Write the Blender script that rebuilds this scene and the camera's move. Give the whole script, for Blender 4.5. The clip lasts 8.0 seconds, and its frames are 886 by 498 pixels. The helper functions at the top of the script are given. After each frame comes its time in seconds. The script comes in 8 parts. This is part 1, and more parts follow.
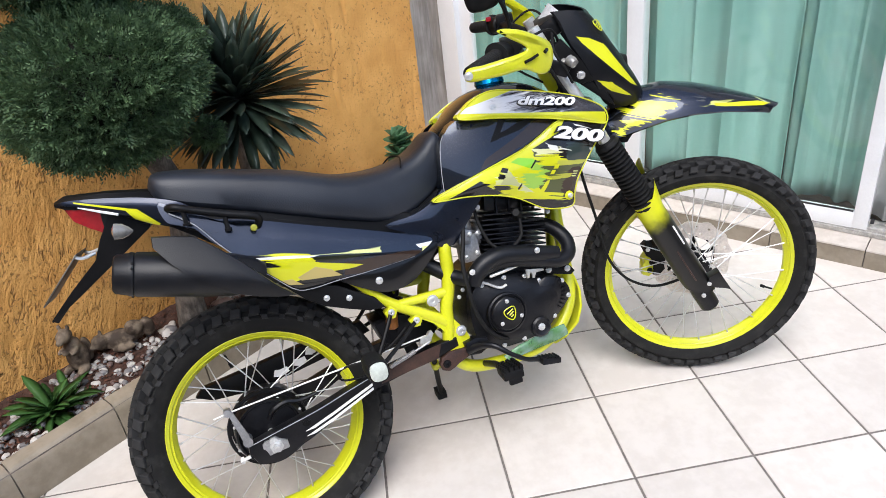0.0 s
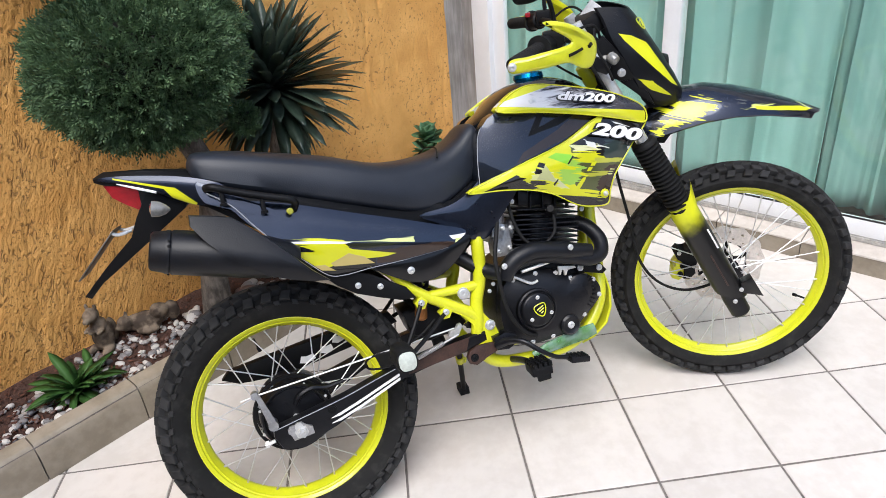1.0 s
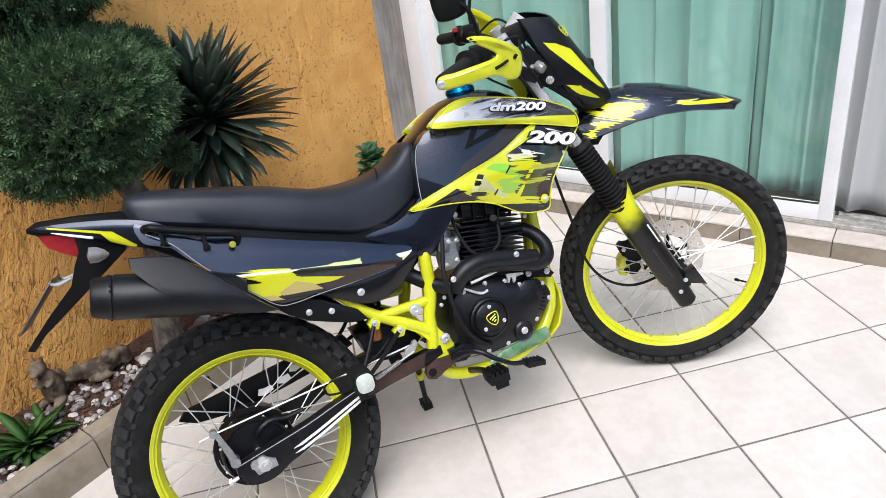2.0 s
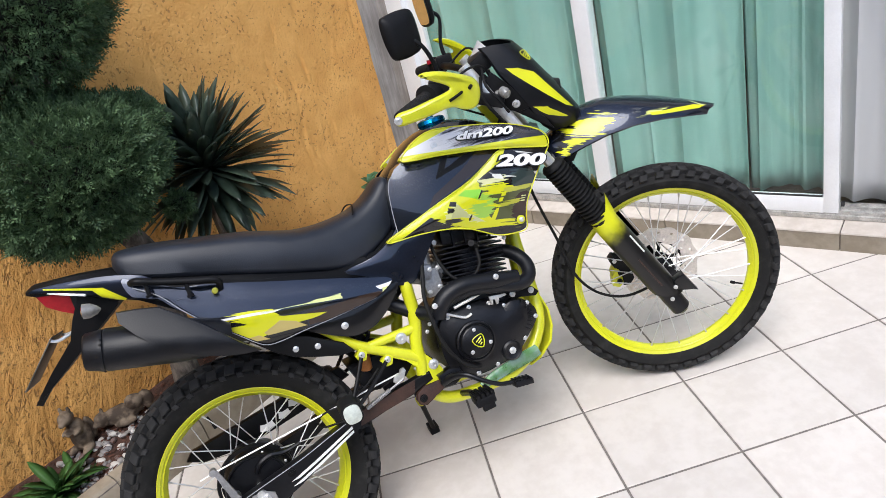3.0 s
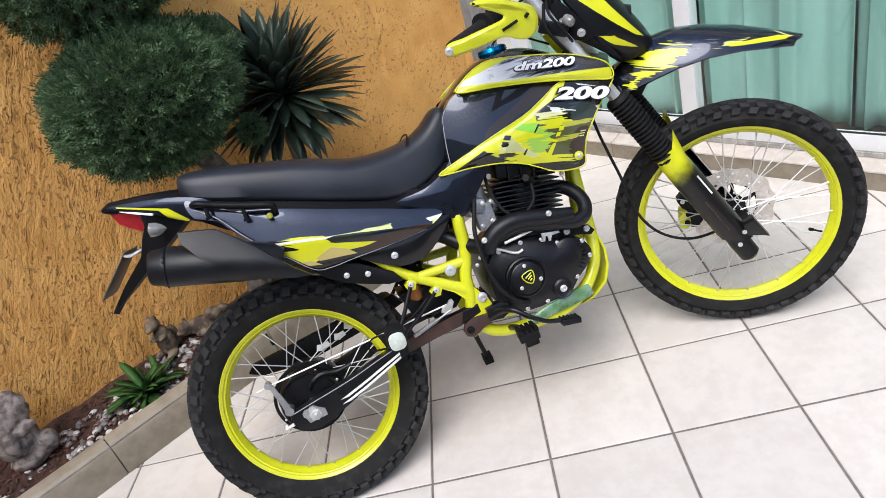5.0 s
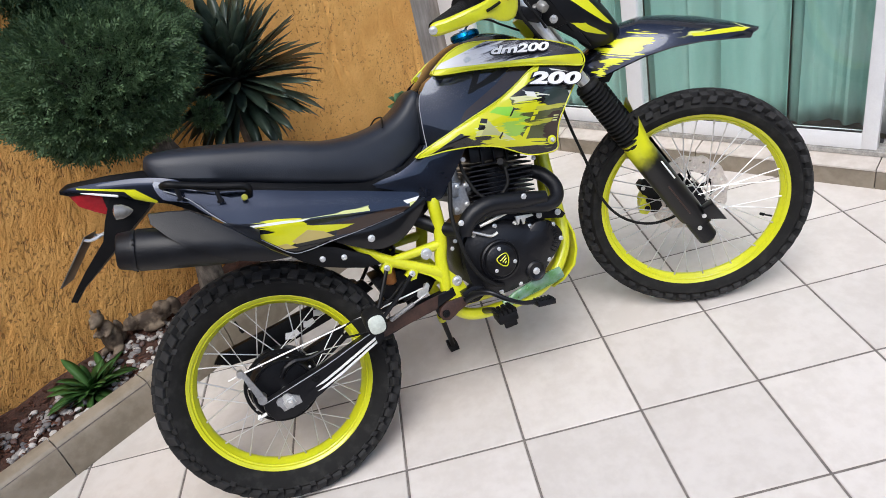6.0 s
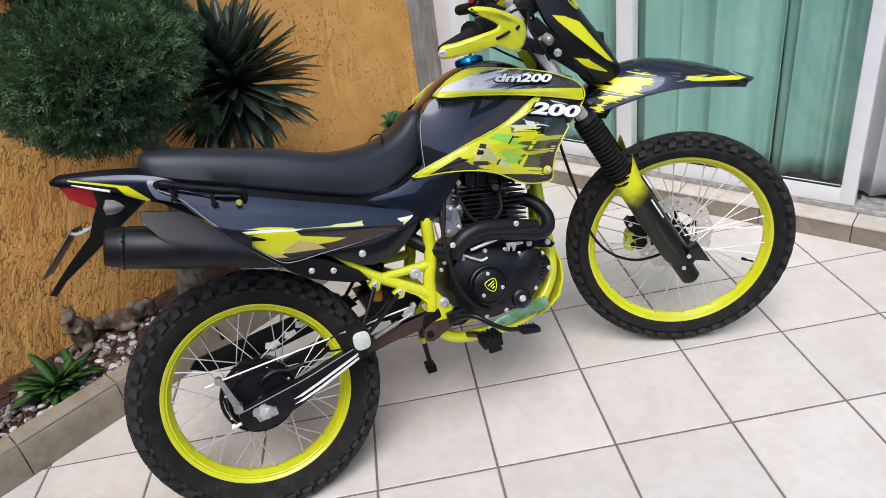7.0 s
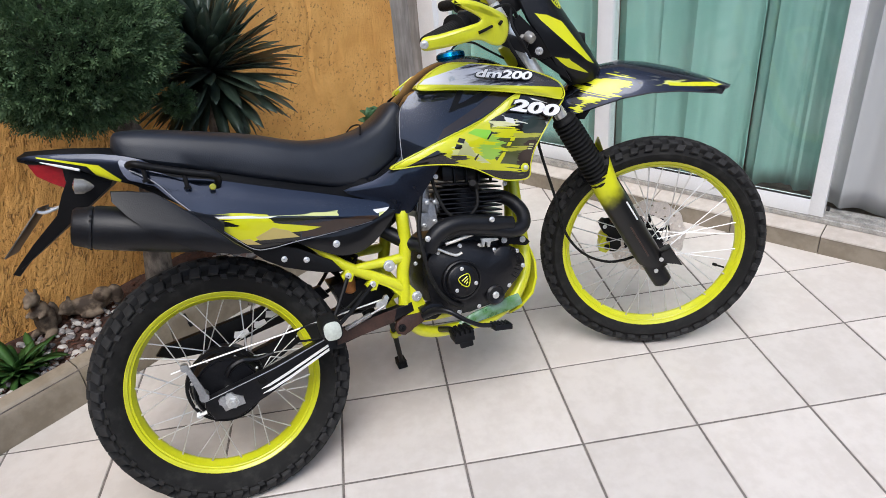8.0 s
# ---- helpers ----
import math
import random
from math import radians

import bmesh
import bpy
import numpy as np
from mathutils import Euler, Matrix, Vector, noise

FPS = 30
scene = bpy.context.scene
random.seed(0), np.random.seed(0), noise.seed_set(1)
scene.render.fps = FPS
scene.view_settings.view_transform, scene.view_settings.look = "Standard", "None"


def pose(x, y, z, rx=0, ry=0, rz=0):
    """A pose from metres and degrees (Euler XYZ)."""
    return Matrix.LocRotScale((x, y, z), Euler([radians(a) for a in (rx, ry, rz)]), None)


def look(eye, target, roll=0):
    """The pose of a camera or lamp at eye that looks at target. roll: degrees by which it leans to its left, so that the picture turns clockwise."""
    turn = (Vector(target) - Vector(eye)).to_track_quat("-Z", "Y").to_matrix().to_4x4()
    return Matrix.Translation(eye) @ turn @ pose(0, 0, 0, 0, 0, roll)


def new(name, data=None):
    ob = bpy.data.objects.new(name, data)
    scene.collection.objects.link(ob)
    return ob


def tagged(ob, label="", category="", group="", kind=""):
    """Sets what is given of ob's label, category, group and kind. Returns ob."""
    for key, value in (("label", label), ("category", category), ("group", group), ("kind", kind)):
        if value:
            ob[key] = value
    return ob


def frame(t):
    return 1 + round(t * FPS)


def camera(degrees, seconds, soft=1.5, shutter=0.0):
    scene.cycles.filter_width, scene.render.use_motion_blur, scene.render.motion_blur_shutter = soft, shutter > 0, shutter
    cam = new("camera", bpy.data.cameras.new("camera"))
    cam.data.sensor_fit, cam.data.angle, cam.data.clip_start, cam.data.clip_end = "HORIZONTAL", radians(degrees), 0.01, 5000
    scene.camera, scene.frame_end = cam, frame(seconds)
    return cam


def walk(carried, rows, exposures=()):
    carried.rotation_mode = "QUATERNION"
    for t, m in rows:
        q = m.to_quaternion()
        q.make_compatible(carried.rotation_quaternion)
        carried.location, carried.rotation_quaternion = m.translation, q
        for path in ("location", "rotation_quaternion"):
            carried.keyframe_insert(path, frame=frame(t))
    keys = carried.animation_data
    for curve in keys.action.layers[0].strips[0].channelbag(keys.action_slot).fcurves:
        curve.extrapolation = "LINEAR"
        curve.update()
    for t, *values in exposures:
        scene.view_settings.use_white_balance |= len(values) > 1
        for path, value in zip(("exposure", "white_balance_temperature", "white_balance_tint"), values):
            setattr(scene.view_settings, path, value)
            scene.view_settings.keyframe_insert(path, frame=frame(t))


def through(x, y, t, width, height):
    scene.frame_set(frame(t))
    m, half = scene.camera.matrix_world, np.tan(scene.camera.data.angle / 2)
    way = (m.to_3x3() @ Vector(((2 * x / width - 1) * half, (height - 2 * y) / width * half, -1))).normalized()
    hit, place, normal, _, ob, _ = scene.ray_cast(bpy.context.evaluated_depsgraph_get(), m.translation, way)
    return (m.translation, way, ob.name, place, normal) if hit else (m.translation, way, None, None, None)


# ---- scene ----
cam = camera(64.6, 8.0, soft=0.75)
PATH = [
    (0, (-0.545, -1.609, 1.5), (-0.401, 0.133, 0.528), -7.0),
    (0.5, (-0.562, -1.615, 1.489), (-0.399, 0.145, 0.552), -6.4),
    (1, (-0.594, -1.609, 1.476), (-0.488, 0.142, 0.516), -5.2),
    (1.5, (-0.581, -1.596, 1.491), (-0.437, 0.161, 0.546), -4.7),
    (1.7, (-0.574, -1.608, 1.48), (-0.377, 0.151, 0.55), -5.8),
    (2.8, (-0.486, -1.651, 1.512), (-0.351, 0.1, 0.555), -14.1),
    (3, (-0.397, -1.683, 1.499), (-0.285, 0.113, 0.627), -15.0),
    (3.5, (-0.238, -1.754, 1.48), (-0.619, -0.061, 0.486), -23.3),
    (4, (-0.23, -1.745, 1.46), (-0.533, -0.038, 0.463), -21.1),
    (4.2, (-0.239, -1.732, 1.481), (-0.442, 0.017, 0.532), -17.7),
    (5.3, (-0.312, -1.679, 1.484), (-0.524, 0.019, 0.449), -17.4),
    (5.5, (-0.345, -1.68, 1.478), (-0.499, -0.014, 0.381), -17.8),
    (6, (-0.426, -1.696, 1.472), (-0.419, 0.02, 0.445), -14.2),
    (6.5, (-0.449, -1.698, 1.476), (-0.423, -0.014, 0.397), -12.2),
    (7, (-0.476, -1.694, 1.479), (-0.374, 0.043, 0.492), -8.3),
    (7.5, (-0.486, -1.694, 1.481), (-0.349, 0.032, 0.48), -4.5),
    (8, (-0.48, -1.701, 1.454), (-0.305, 0.031, 0.469), -5.1),
]
walk(cam, [(t, look(eye, target, roll)) for t, eye, target, roll in PATH], [(0, 1.06, 6250, 10), (0.5, 1.0, 6250, 10), (1.5, 1.07, 6250, 10), (3.0, 0.96, 6250, 10), (3.5, 1.0, 6250, 10), (4.0, 0.91, 6250, 10), (5.5, 0.98, 6250, 10), (6.0, 0.79, 6250, 10),
    (6.5, 0.81, 6250, 10), (7.0, 0.75, 6250, 10), (7.5, 0.91, 6250, 10), (8, 0.74, 6250, 10)])


# ---- light ----
world = bpy.data.worlds.new("overcast_sky")
scene.world = world
world.use_nodes = True
_wt = world.node_tree
_sky = _wt.nodes.new("ShaderNodeTexSky")
_sky.sky_type = "NISHITA"
_sky.sun_disc = False
_sky.sun_elevation = radians(58)
_sky.sun_rotation = radians(197)
_sky.air_density, _sky.dust_density, _sky.ozone_density = 1.0, 2.0, 1.0
_wt.links.new(_sky.outputs[0], _wt.nodes["Background"].inputs[0])
_wt.nodes["Background"].inputs[1].default_value = 0.128

sun_data = bpy.data.lights.new("sun", "SUN")
sun_data.energy, sun_data.angle, sun_data.color = 1.5, radians(40), (1.0, 0.97, 0.93)
sun = new("sun", sun_data)
sun.matrix_world = look((-0.9, -3.0, 6.0), (0, 0, 0))


# ---- materials ----
class Net:
    """Short hand for node trees."""

    def __init__(self, name):
        self.m = bpy.data.materials.new(name)
        self.m.use_nodes = True
        self.t = self.m.node_tree
        self.bsdf = self.t.nodes["Principled BSDF"]

    def node(self, kind, **fields):
        nd = self.t.nodes.new("ShaderNode" + kind)
        for k, v in fields.items():
            nd.inputs[k].default_value = v
        return nd

    def wire(self, a, b):
        self.t.links.new(a, b)

    def put(self, sock, v):
        if isinstance(v, (int, float)):
            sock.default_value = v
        elif isinstance(v, tuple):
            sock.default_value = (*v, 1) if len(v) == 3 else v
        else:
            self.wire(v, sock)

    def calc(self, op, a, b=0.0, c=None):
        nd = self.t.nodes.new("ShaderNodeMath")
        nd.operation = op
        self.put(nd.inputs[0], a)
        self.put(nd.inputs[1], b)
        if c is not None:
            self.put(nd.inputs[2], c)
        return nd.outputs[0]

    def step(self, v, lo, hi):
        nd = self.t.nodes.new("ShaderNodeMapRange")
        nd.interpolation_type = "SMOOTHSTEP"
        self.put(nd.inputs[0], v)
        nd.inputs[1].default_value, nd.inputs[2].default_value = lo, hi
        return nd.outputs[0]

    def mix(self, f, a, b):
        nd = self.t.nodes.new("ShaderNodeMix")
        nd.data_type = "RGBA"
        self.put(nd.inputs[0], f)
        self.put(nd.inputs[6], a)
        self.put(nd.inputs[7], b)
        return nd.outputs[2]

    def coords(self, scale=(1, 1, 1), rot=(0, 0, 0)):
        tc = self.t.nodes.new("ShaderNodeTexCoord")
        mp = self.t.nodes.new("ShaderNodeMapping")
        mp.inputs["Scale"].default_value = scale
        mp.inputs["Rotation"].default_value = rot
        self.wire(tc.outputs["Object"], mp.inputs[0])
        return mp.outputs[0]

    def noise(self, scale, detail=4.0, vec=None, rough=0.55):
        nd = self.node("TexNoise", Scale=scale, Detail=detail, Roughness=rough)
        self.wire(vec if vec is not None else self.coords(), nd.inputs[0])
        return nd.outputs[0]

    def xyz(self):
        s = self.t.nodes.new("ShaderNodeSeparateXYZ")
        self.wire(self.coords(), s.inputs[0])
        return s.outputs

    def bump(self, h, strength=0.3, dist=0.002):
        nd = self.node("Bump", Strength=strength, Distance=dist)
        self.wire(h, nd.inputs["Height"])
        self.wire(nd.outputs[0], self.bsdf.inputs["Normal"])

    def finish(self, color, rough=0.5, metal=0.0, coat=0.0):
        self.put(self.bsdf.inputs["Base Color"], color)
        self.put(self.bsdf.inputs["Roughness"], rough)
        self.put(self.bsdf.inputs["Metallic"], metal)
        self.put(self.bsdf.inputs["Coat Weight"], coat)
        self.bsdf.inputs["Coat Roughness"].default_value = 0.06
        return self.m


def shade(c, k):
    return tuple(min(1.0, v * k) for v in c)


def plain(name, c, rough=0.5, metal=0.0, coat=0.0, var=0.15, scale=12.0, grain=180.0, relief=0.15, dist=0.001, spec=0.5):
    """A paint, plastic, rubber or metal with blotches, fine grain and uneven gloss."""
    n = Net(name)
    big, fine = n.noise(scale), n.noise(grain, 3.0)
    tone = n.calc("MULTIPLY_ADD", fine, 0.4, n.calc("MULTIPLY", big, 0.6))
    col = n.mix(n.step(tone, 0.3, 0.7), shade(c, 1 - var), shade(c, 1 + var))
    n.bump(fine, relief, dist)
    n.bsdf.inputs["Specular IOR Level"].default_value = spec
    return n.finish(col, n.calc("MULTIPLY_ADD", big, 0.16, rough - 0.08), metal, coat)


YELLOW = (0.615, 0.632, 0.013)

yellow_paint = plain("neon_yellow_paint", YELLOW, 0.32, coat=0.4, var=0.06, relief=0.04)
METAL_NAVY = (0.015, 0.020, 0.035)
navy_gloss = plain("navy_gloss_paint", METAL_NAVY, 0.30, metal=0.8, coat=1.0, var=0.2, relief=0.02)
black_gloss = plain("black_gloss_plastic", (0.005, 0.005, 0.0055), 0.3, coat=0.4, var=0.2, relief=0.03, spec=0.25)
black_matt = plain("black_matt_plastic", (0.0045, 0.0045, 0.005), 0.48, var=0.3, relief=0.25, spec=0.2)
black_engine = plain("black_engine_enamel", (0.0042, 0.0043, 0.0056), 0.34, var=0.4, relief=0.4, dist=0.0015, spec=0.36)
muffler_black = plain("heat_proof_black", (0.0055, 0.006, 0.0078), 0.40, var=0.35, grain=320, relief=0.3, spec=0.32)
rubber = plain("black_rubber", (0.006, 0.006, 0.006), 0.7, var=0.3, scale=25, grain=240, relief=0.3, spec=0.3)
steel = plain("bright_steel", (0.70, 0.70, 0.68), 0.30, metal=0.6, var=0.15)
zinc = plain("zinc_plate", (0.66, 0.65, 0.60), 0.42, metal=0.85, var=0.2, relief=0.3)
alloy = plain("cast_alloy", (0.45, 0.45, 0.45), 0.5, metal=0.9, var=0.25, relief=0.5, dist=0.002)
spoke_steel = plain("spoke_steel", (0.74, 0.74, 0.73), 0.38, metal=0.8, var=0.1)
blue_anodised = plain("blue_anodised_alloy", (0.005, 0.20, 0.42), 0.25, metal=0.9, var=0.2)
red_lens = plain("red_lens", (0.30, 0.008, 0.014), 0.15, coat=0.8, var=0.15, scale=60)
clear_lens = plain("smoky_lens", (0.20, 0.195, 0.18), 0.15, coat=0.8, var=0.2, scale=80)
brown_plastic = plain("rust_brown_metal", (0.045, 0.020, 0.013), 0.5, var=0.4, scale=30, relief=0.4)
copper = plain("copper_spring", (0.40, 0.16, 0.05), 0.4, metal=0.7, var=0.3)
white_vinyl = plain("white_vinyl", (0.80, 0.80, 0.79), 0.35, var=0.06, relief=0.03)
black_vinyl = plain("black_vinyl", (0.010, 0.010, 0.011), 0.35, var=0.2, relief=0.03)
grey_rubber = plain("grey_reflector_cap", (0.52, 0.56, 0.50), 0.35, var=0.15, scale=60)
white_alu = plain("white_lacquered_aluminium", (0.78, 0.79, 0.80), 0.35, var=0.05, scale=6, relief=0.05)
dark_gap = plain("dark_rubber_seal", (0.02, 0.02, 0.022), 0.6)
metal_track = plain("worn_aluminium_track", (0.50, 0.49, 0.47), 0.4, metal=0.6, var=0.3, scale=30)
dull_plate = plain("dull_plate_metal", (0.16, 0.14, 0.12), 0.4, metal=0.6, var=0.35, scale=25)
faded_yellow = plain("faded_yellow_plastic", (0.30, 0.30, 0.03), 0.4)
grey_line = plain("pale_grey_line", (0.30, 0.31, 0.34), 0.35)
paper = plain("plastic_card", (0.62, 0.66, 0.70), 0.2, coat=0.5, var=0.2, scale=25)


def seat_leather():
    n = Net("black_seat_vinyl")
    vo = n.node("TexVoronoi", Scale=420.0)
    n.wire(n.coords(), vo.inputs[0])
    big = n.noise(7.0)
    n.bump(vo.outputs[0], 0.25, 0.0008)
    col = n.mix(n.step(big, 0.35, 0.65), (0.010, 0.0125, 0.018), (0.017, 0.0205, 0.028))
    n.bsdf.inputs["Specular IOR Level"].default_value = 0.42
    return n.finish(col, n.calc("MULTIPLY_ADD", big, 0.14, 0.36))


seat_vinyl = seat_leather()


def tread_rubber(name, per_block):
    """Black sidewall; the tread blocks are dusty and each a little different."""
    n = Net(name)
    isl = n.t.nodes.new("ShaderNodeObjectInfo").outputs["Random"]
    dust, fine = n.noise(30.0, 5.0), n.noise(260.0, 2.0)
    col = n.mix(n.step(dust, 0.45, 0.75), (0.010, 0.0098, 0.0096), (0.024, 0.024, 0.022))
    if per_block:
        col = n.mix(n.calc("MULTIPLY_ADD", n.step(isl, 0.1, 0.9), 0.25, 0.15), col, (0.052, 0.052, 0.054))
    n.bump(n.calc("MULTIPLY_ADD", fine, 0.4, dust), 0.4, 0.0015)
    n.bsdf.inputs["Specular IOR Level"].default_value = 0.25
    return n.finish(col, 0.78)


tyre_rubber = tread_rubber("tyre_rubber", False)
tread_rubber_mat = tread_rubber("tread_block_rubber", True)


def patches(name, base, layers, coat=0.9, gloss=0.3, tilt=15.0, sx=8.0, sz=150.0, wet=None, metal=0.0):
    """Gloss panel with cut vinyl patches: layers of (convex outline, colour, raggedness, inset), strokes turned by tilt."""
    n = Net(name)
    x, _, z = n.xyz()

    def along(ax, az):
        mp = n.t.nodes.new("ShaderNodeMapping")
        mp.inputs["Scale"].default_value = (ax, 0.01, az)
        n.wire(n.coords((1, 1, 1), (0, radians(-tilt), 0)), mp.inputs[0])
        return mp.outputs[0]

    st = n.noise(1.0, 1.0, along(sx, sz), 0.6)
    st2 = n.noise(1.0, 1.0, along(sx * 0.6, sz * 0.35), 0.5)
    jag = n.calc("SUBTRACT", n.calc("MULTIPLY_ADD", st2, 0.5, n.calc("MULTIPLY", st, 0.5)), 0.5)
    big = n.noise(10.0)
    col = n.mix(big, shade(base, 0.8), shade(base, 1.2))
    bare = 1.0
    for outline, c, rag, inset in layers:
        turn = sum(p[0] * q[1] - q[0] * p[1] for p, q in zip(outline, outline[1:] + outline[:1]))
        o = outline if turn > 0 else outline[::-1]
        f = low(n, *[line(n, x, z, p, q) for p, q in zip(o, o[1:] + o[:1])])
        f = n.calc("MULTIPLY_ADD", jag, rag * 6.0, n.calc("SUBTRACT", f, inset)) if rag else n.calc("SUBTRACT", f, inset)
        paint = n.mix(big, shade(c, 0.86), shade(c, 1.1))
        there = n.step(f, -0.0008, 0.0008)
        col = n.mix(there, col, paint)
        if metal:
            bare = n.calc("MULTIPLY", bare, n.calc("SUBTRACT", 1.0, there))
    if wet is not None:
        # rain drops standing on the upper face
        vo = n.node("TexVoronoi", Scale=270.0)
        n.wire(n.coords(), vo.inputs[0])
        some = n.t.nodes.new("ShaderNodeSeparateColor")
        n.wire(vo.outputs["Color"], some.inputs[0])
        dome = n.calc("MULTIPLY", n.step(vo.outputs["Distance"], 0.42, 0.12), n.step(some.outputs[0], 0.42, 0.50))
        drop = n.calc("MULTIPLY", dome, n.calc("MULTIPLY", n.step(line(n, x, z, *wet[:2]), -0.004, 0.012), n.step(line(n, x, z, *wet[:2]), wet[2], wet[2] * 0.6)))
        bp_ = n.node("Bump", Strength=0.45, Distance=0.0009)
        n.wire(drop, bp_.inputs["Height"])
        n.wire(bp_.outputs[0], n.bsdf.inputs["Normal"])
        n.wire(bp_.outputs[0], n.bsdf.inputs["Coat Normal"])
    n.bsdf.inputs["Specular IOR Level"].default_value = 0.12
    out = n.finish(col, n.calc("MULTIPLY_ADD", big, 0.1, gloss), n.calc("MULTIPLY", bare, metal), coat)
    n.bsdf.inputs["Coat Roughness"].default_value = 0.025
    return out


def line(n, x, z, p, q):
    """Signed distance from the line p q; above zero on its left-hand side in the x z plane."""
    dx, dz = q[0] - p[0], q[1] - p[1]
    ln = math.hypot(dx, dz)
    return n.calc("ADD", n.calc("MULTIPLY", x, -dz / ln), n.calc("MULTIPLY_ADD", z, dx / ln, (dz * p[0] - dx * p[1]) / ln))


def low(n, *v):
    r = v[0]
    for w in v[1:]:
        r = n.calc("MINIMUM", r, w)
    return r


def high(n, *v):
    r = v[0]
    for w in v[1:]:
        r = n.calc("MAXIMUM", r, w)
    return r


# ---- mesh helpers ----
def part(name, bm, material, parent=None, label="", m=None, smooth=True):
    """One mesh object from a bmesh, under a thing or a part."""
    me = bpy.data.meshes.new(name)
    bmesh.ops.recalc_face_normals(bm, faces=bm.faces)
    bm.to_mesh(me)
    bm.free()
    return mesh_part(name, me, material, parent, label, m, smooth)


def mesh_part(name, me, material, parent=None, label="", m=None, smooth=True):
    if material is not None and not me.materials:
        me.materials.append(material)
    if smooth:
        me.shade_smooth()
        me.set_sharp_from_angle(angle=radians(38))
    ob = new(name, me)
    if parent is not None:
        ob.parent = parent
    if m is not None:
        ob.matrix_basis = m
    if label:
        tagged(ob, label)
    return ob


def empty(name, m, label, category, group="", kind=""):
    ob = new(name)
    ob.matrix_basis = m
    ob.empty_display_size = 0.1
    return tagged(ob, label, category, group, kind)


def box(bm, c, s, rot=None, bevel=0.0):
    m = Matrix.Translation(c) @ (rot.to_4x4() if rot else Matrix()) @ Matrix.Diagonal((*s, 1))
    vs = bmesh.ops.create_cube(bm, size=1.0, matrix=m)["verts"]
    if bevel:
        es = list({e for v in vs for e in v.link_edges})
        bmesh.ops.bevel(bm, geom=es, offset=bevel, segments=2, affect="EDGES", profile=0.6)
    return bm


def curve(pts, steps=6, closed=False):
    """A smooth line through the points."""
    P = [Vector(p) for p in pts]
    n, out = len(P), []
    for i in range(n if closed else n - 1):
        a, b, c, d = (P[(i + k) % n] if closed else P[min(max(i + k, 0), n - 1)] for k in (-1, 0, 1, 2))
        for j in range(steps):
            t = j / steps
            out.append(0.5 * (2 * b + (c - a) * t + (2 * a - 5 * b + 4 * c - d) * t * t + (3 * b - a - 3 * c + d) * t ** 3))
    if not closed:
        out.append(P[-1])
    return out


def loft(bm, rings, caps=True, closed=True):
    rows = [[bm.verts.new(p) for p in r] for r in rings]
    k = len(rows[0])
    for a, b in zip(rows, rows[1:]):
        for i in range(k if closed else k - 1):
            j = (i + 1) % k
            bm.faces.new((a[i], a[j], b[j], b[i]))
    if caps and closed:
        bm.faces.new(rows[0][::-1])
        bm.faces.new(rows[-1])
    return rows


def tube(bm, pts, r, seg=10, steps=6, flat=1.0):
    """A round bar along a smooth line; r is one radius or one for each point."""
    line_ = curve(pts, steps) if steps > 1 else [Vector(p) for p in pts]
    n = len(line_)
    rings, up_ = [], None
    for i, p in enumerate(line_):
        t = (line_[min(i + 1, n - 1)] - line_[max(i - 1, 0)]).normalized()
        if up_ is None:
            up_ = t.orthogonal().normalized()
        up_ = (up_ - t * up_.dot(t)).normalized()
        side = t.cross(up_)
        if isinstance(r, (int, float)):
            rad = r
        else:
            u = i / (n - 1) * (len(r) - 1)
            k = min(int(u), len(r) - 2)
            rad = r[k] + (r[k + 1] - r[k]) * (u - k)
        rings.append([p + (up_ * math.cos(2 * math.pi * j / seg) + side * math.sin(2 * math.pi * j / seg) * flat) * rad for j in range(seg)])
    loft(bm, rings)
    return bm


def spun(bm, prof, p0, p1, seg=24):
    """A turned body on the axis from p0 towards p1; prof: (metres along, radius)."""
    p0, ax = Vector(p0), (Vector(p1) - Vector(p0)).normalized()
    u = ax.orthogonal().normalized()
    w = ax.cross(u)
    rings = [[p0 + ax * s + (u * math.cos(2 * math.pi * j / seg) + w * math.sin(2 * math.pi * j / seg)) * max(r, 1e-4) for j in range(seg)] for s, r in prof]
    loft(bm, rings)
    return bm


def hoop(bm, prof, c, seg=72, wave=None):
    """A ring about the y axis through c; prof: closed list of (radius, y)."""
    c = Vector(c)
    rings = [[c + Vector(((r * math.sin(a)), y, (r * math.cos(a)))) for r, y in prof] for a in (2 * math.pi * i / seg for i in range(seg))]
    rows = [[bm.verts.new(p) for p in r] for r in rings]
    k = len(prof)
    for i in range(seg):
        a, b = rows[i], rows[(i + 1) % seg]
        for j in range(k):
            bm.faces.new((a[j], a[(j + 1) % k], b[(j + 1) % k], b[j]))
    return bm


def slab(bm, outline, y0, y1, bevel=0.0):
    """A plate with an outline in the x z plane, from y0 to y1."""
    rows = loft(bm, [[(x, y, z) for x, z in outline] for y in (y0, y1)])
    if bevel:
        es = [e for r in rows for a, b in zip(r, r[1:] + r[:1]) for e in a.link_edges if e.other_vert(a) is b]
        bmesh.ops.bevel(bm, geom=es, offset=bevel, segments=2, affect="EDGES", profile=0.6)
    return bm


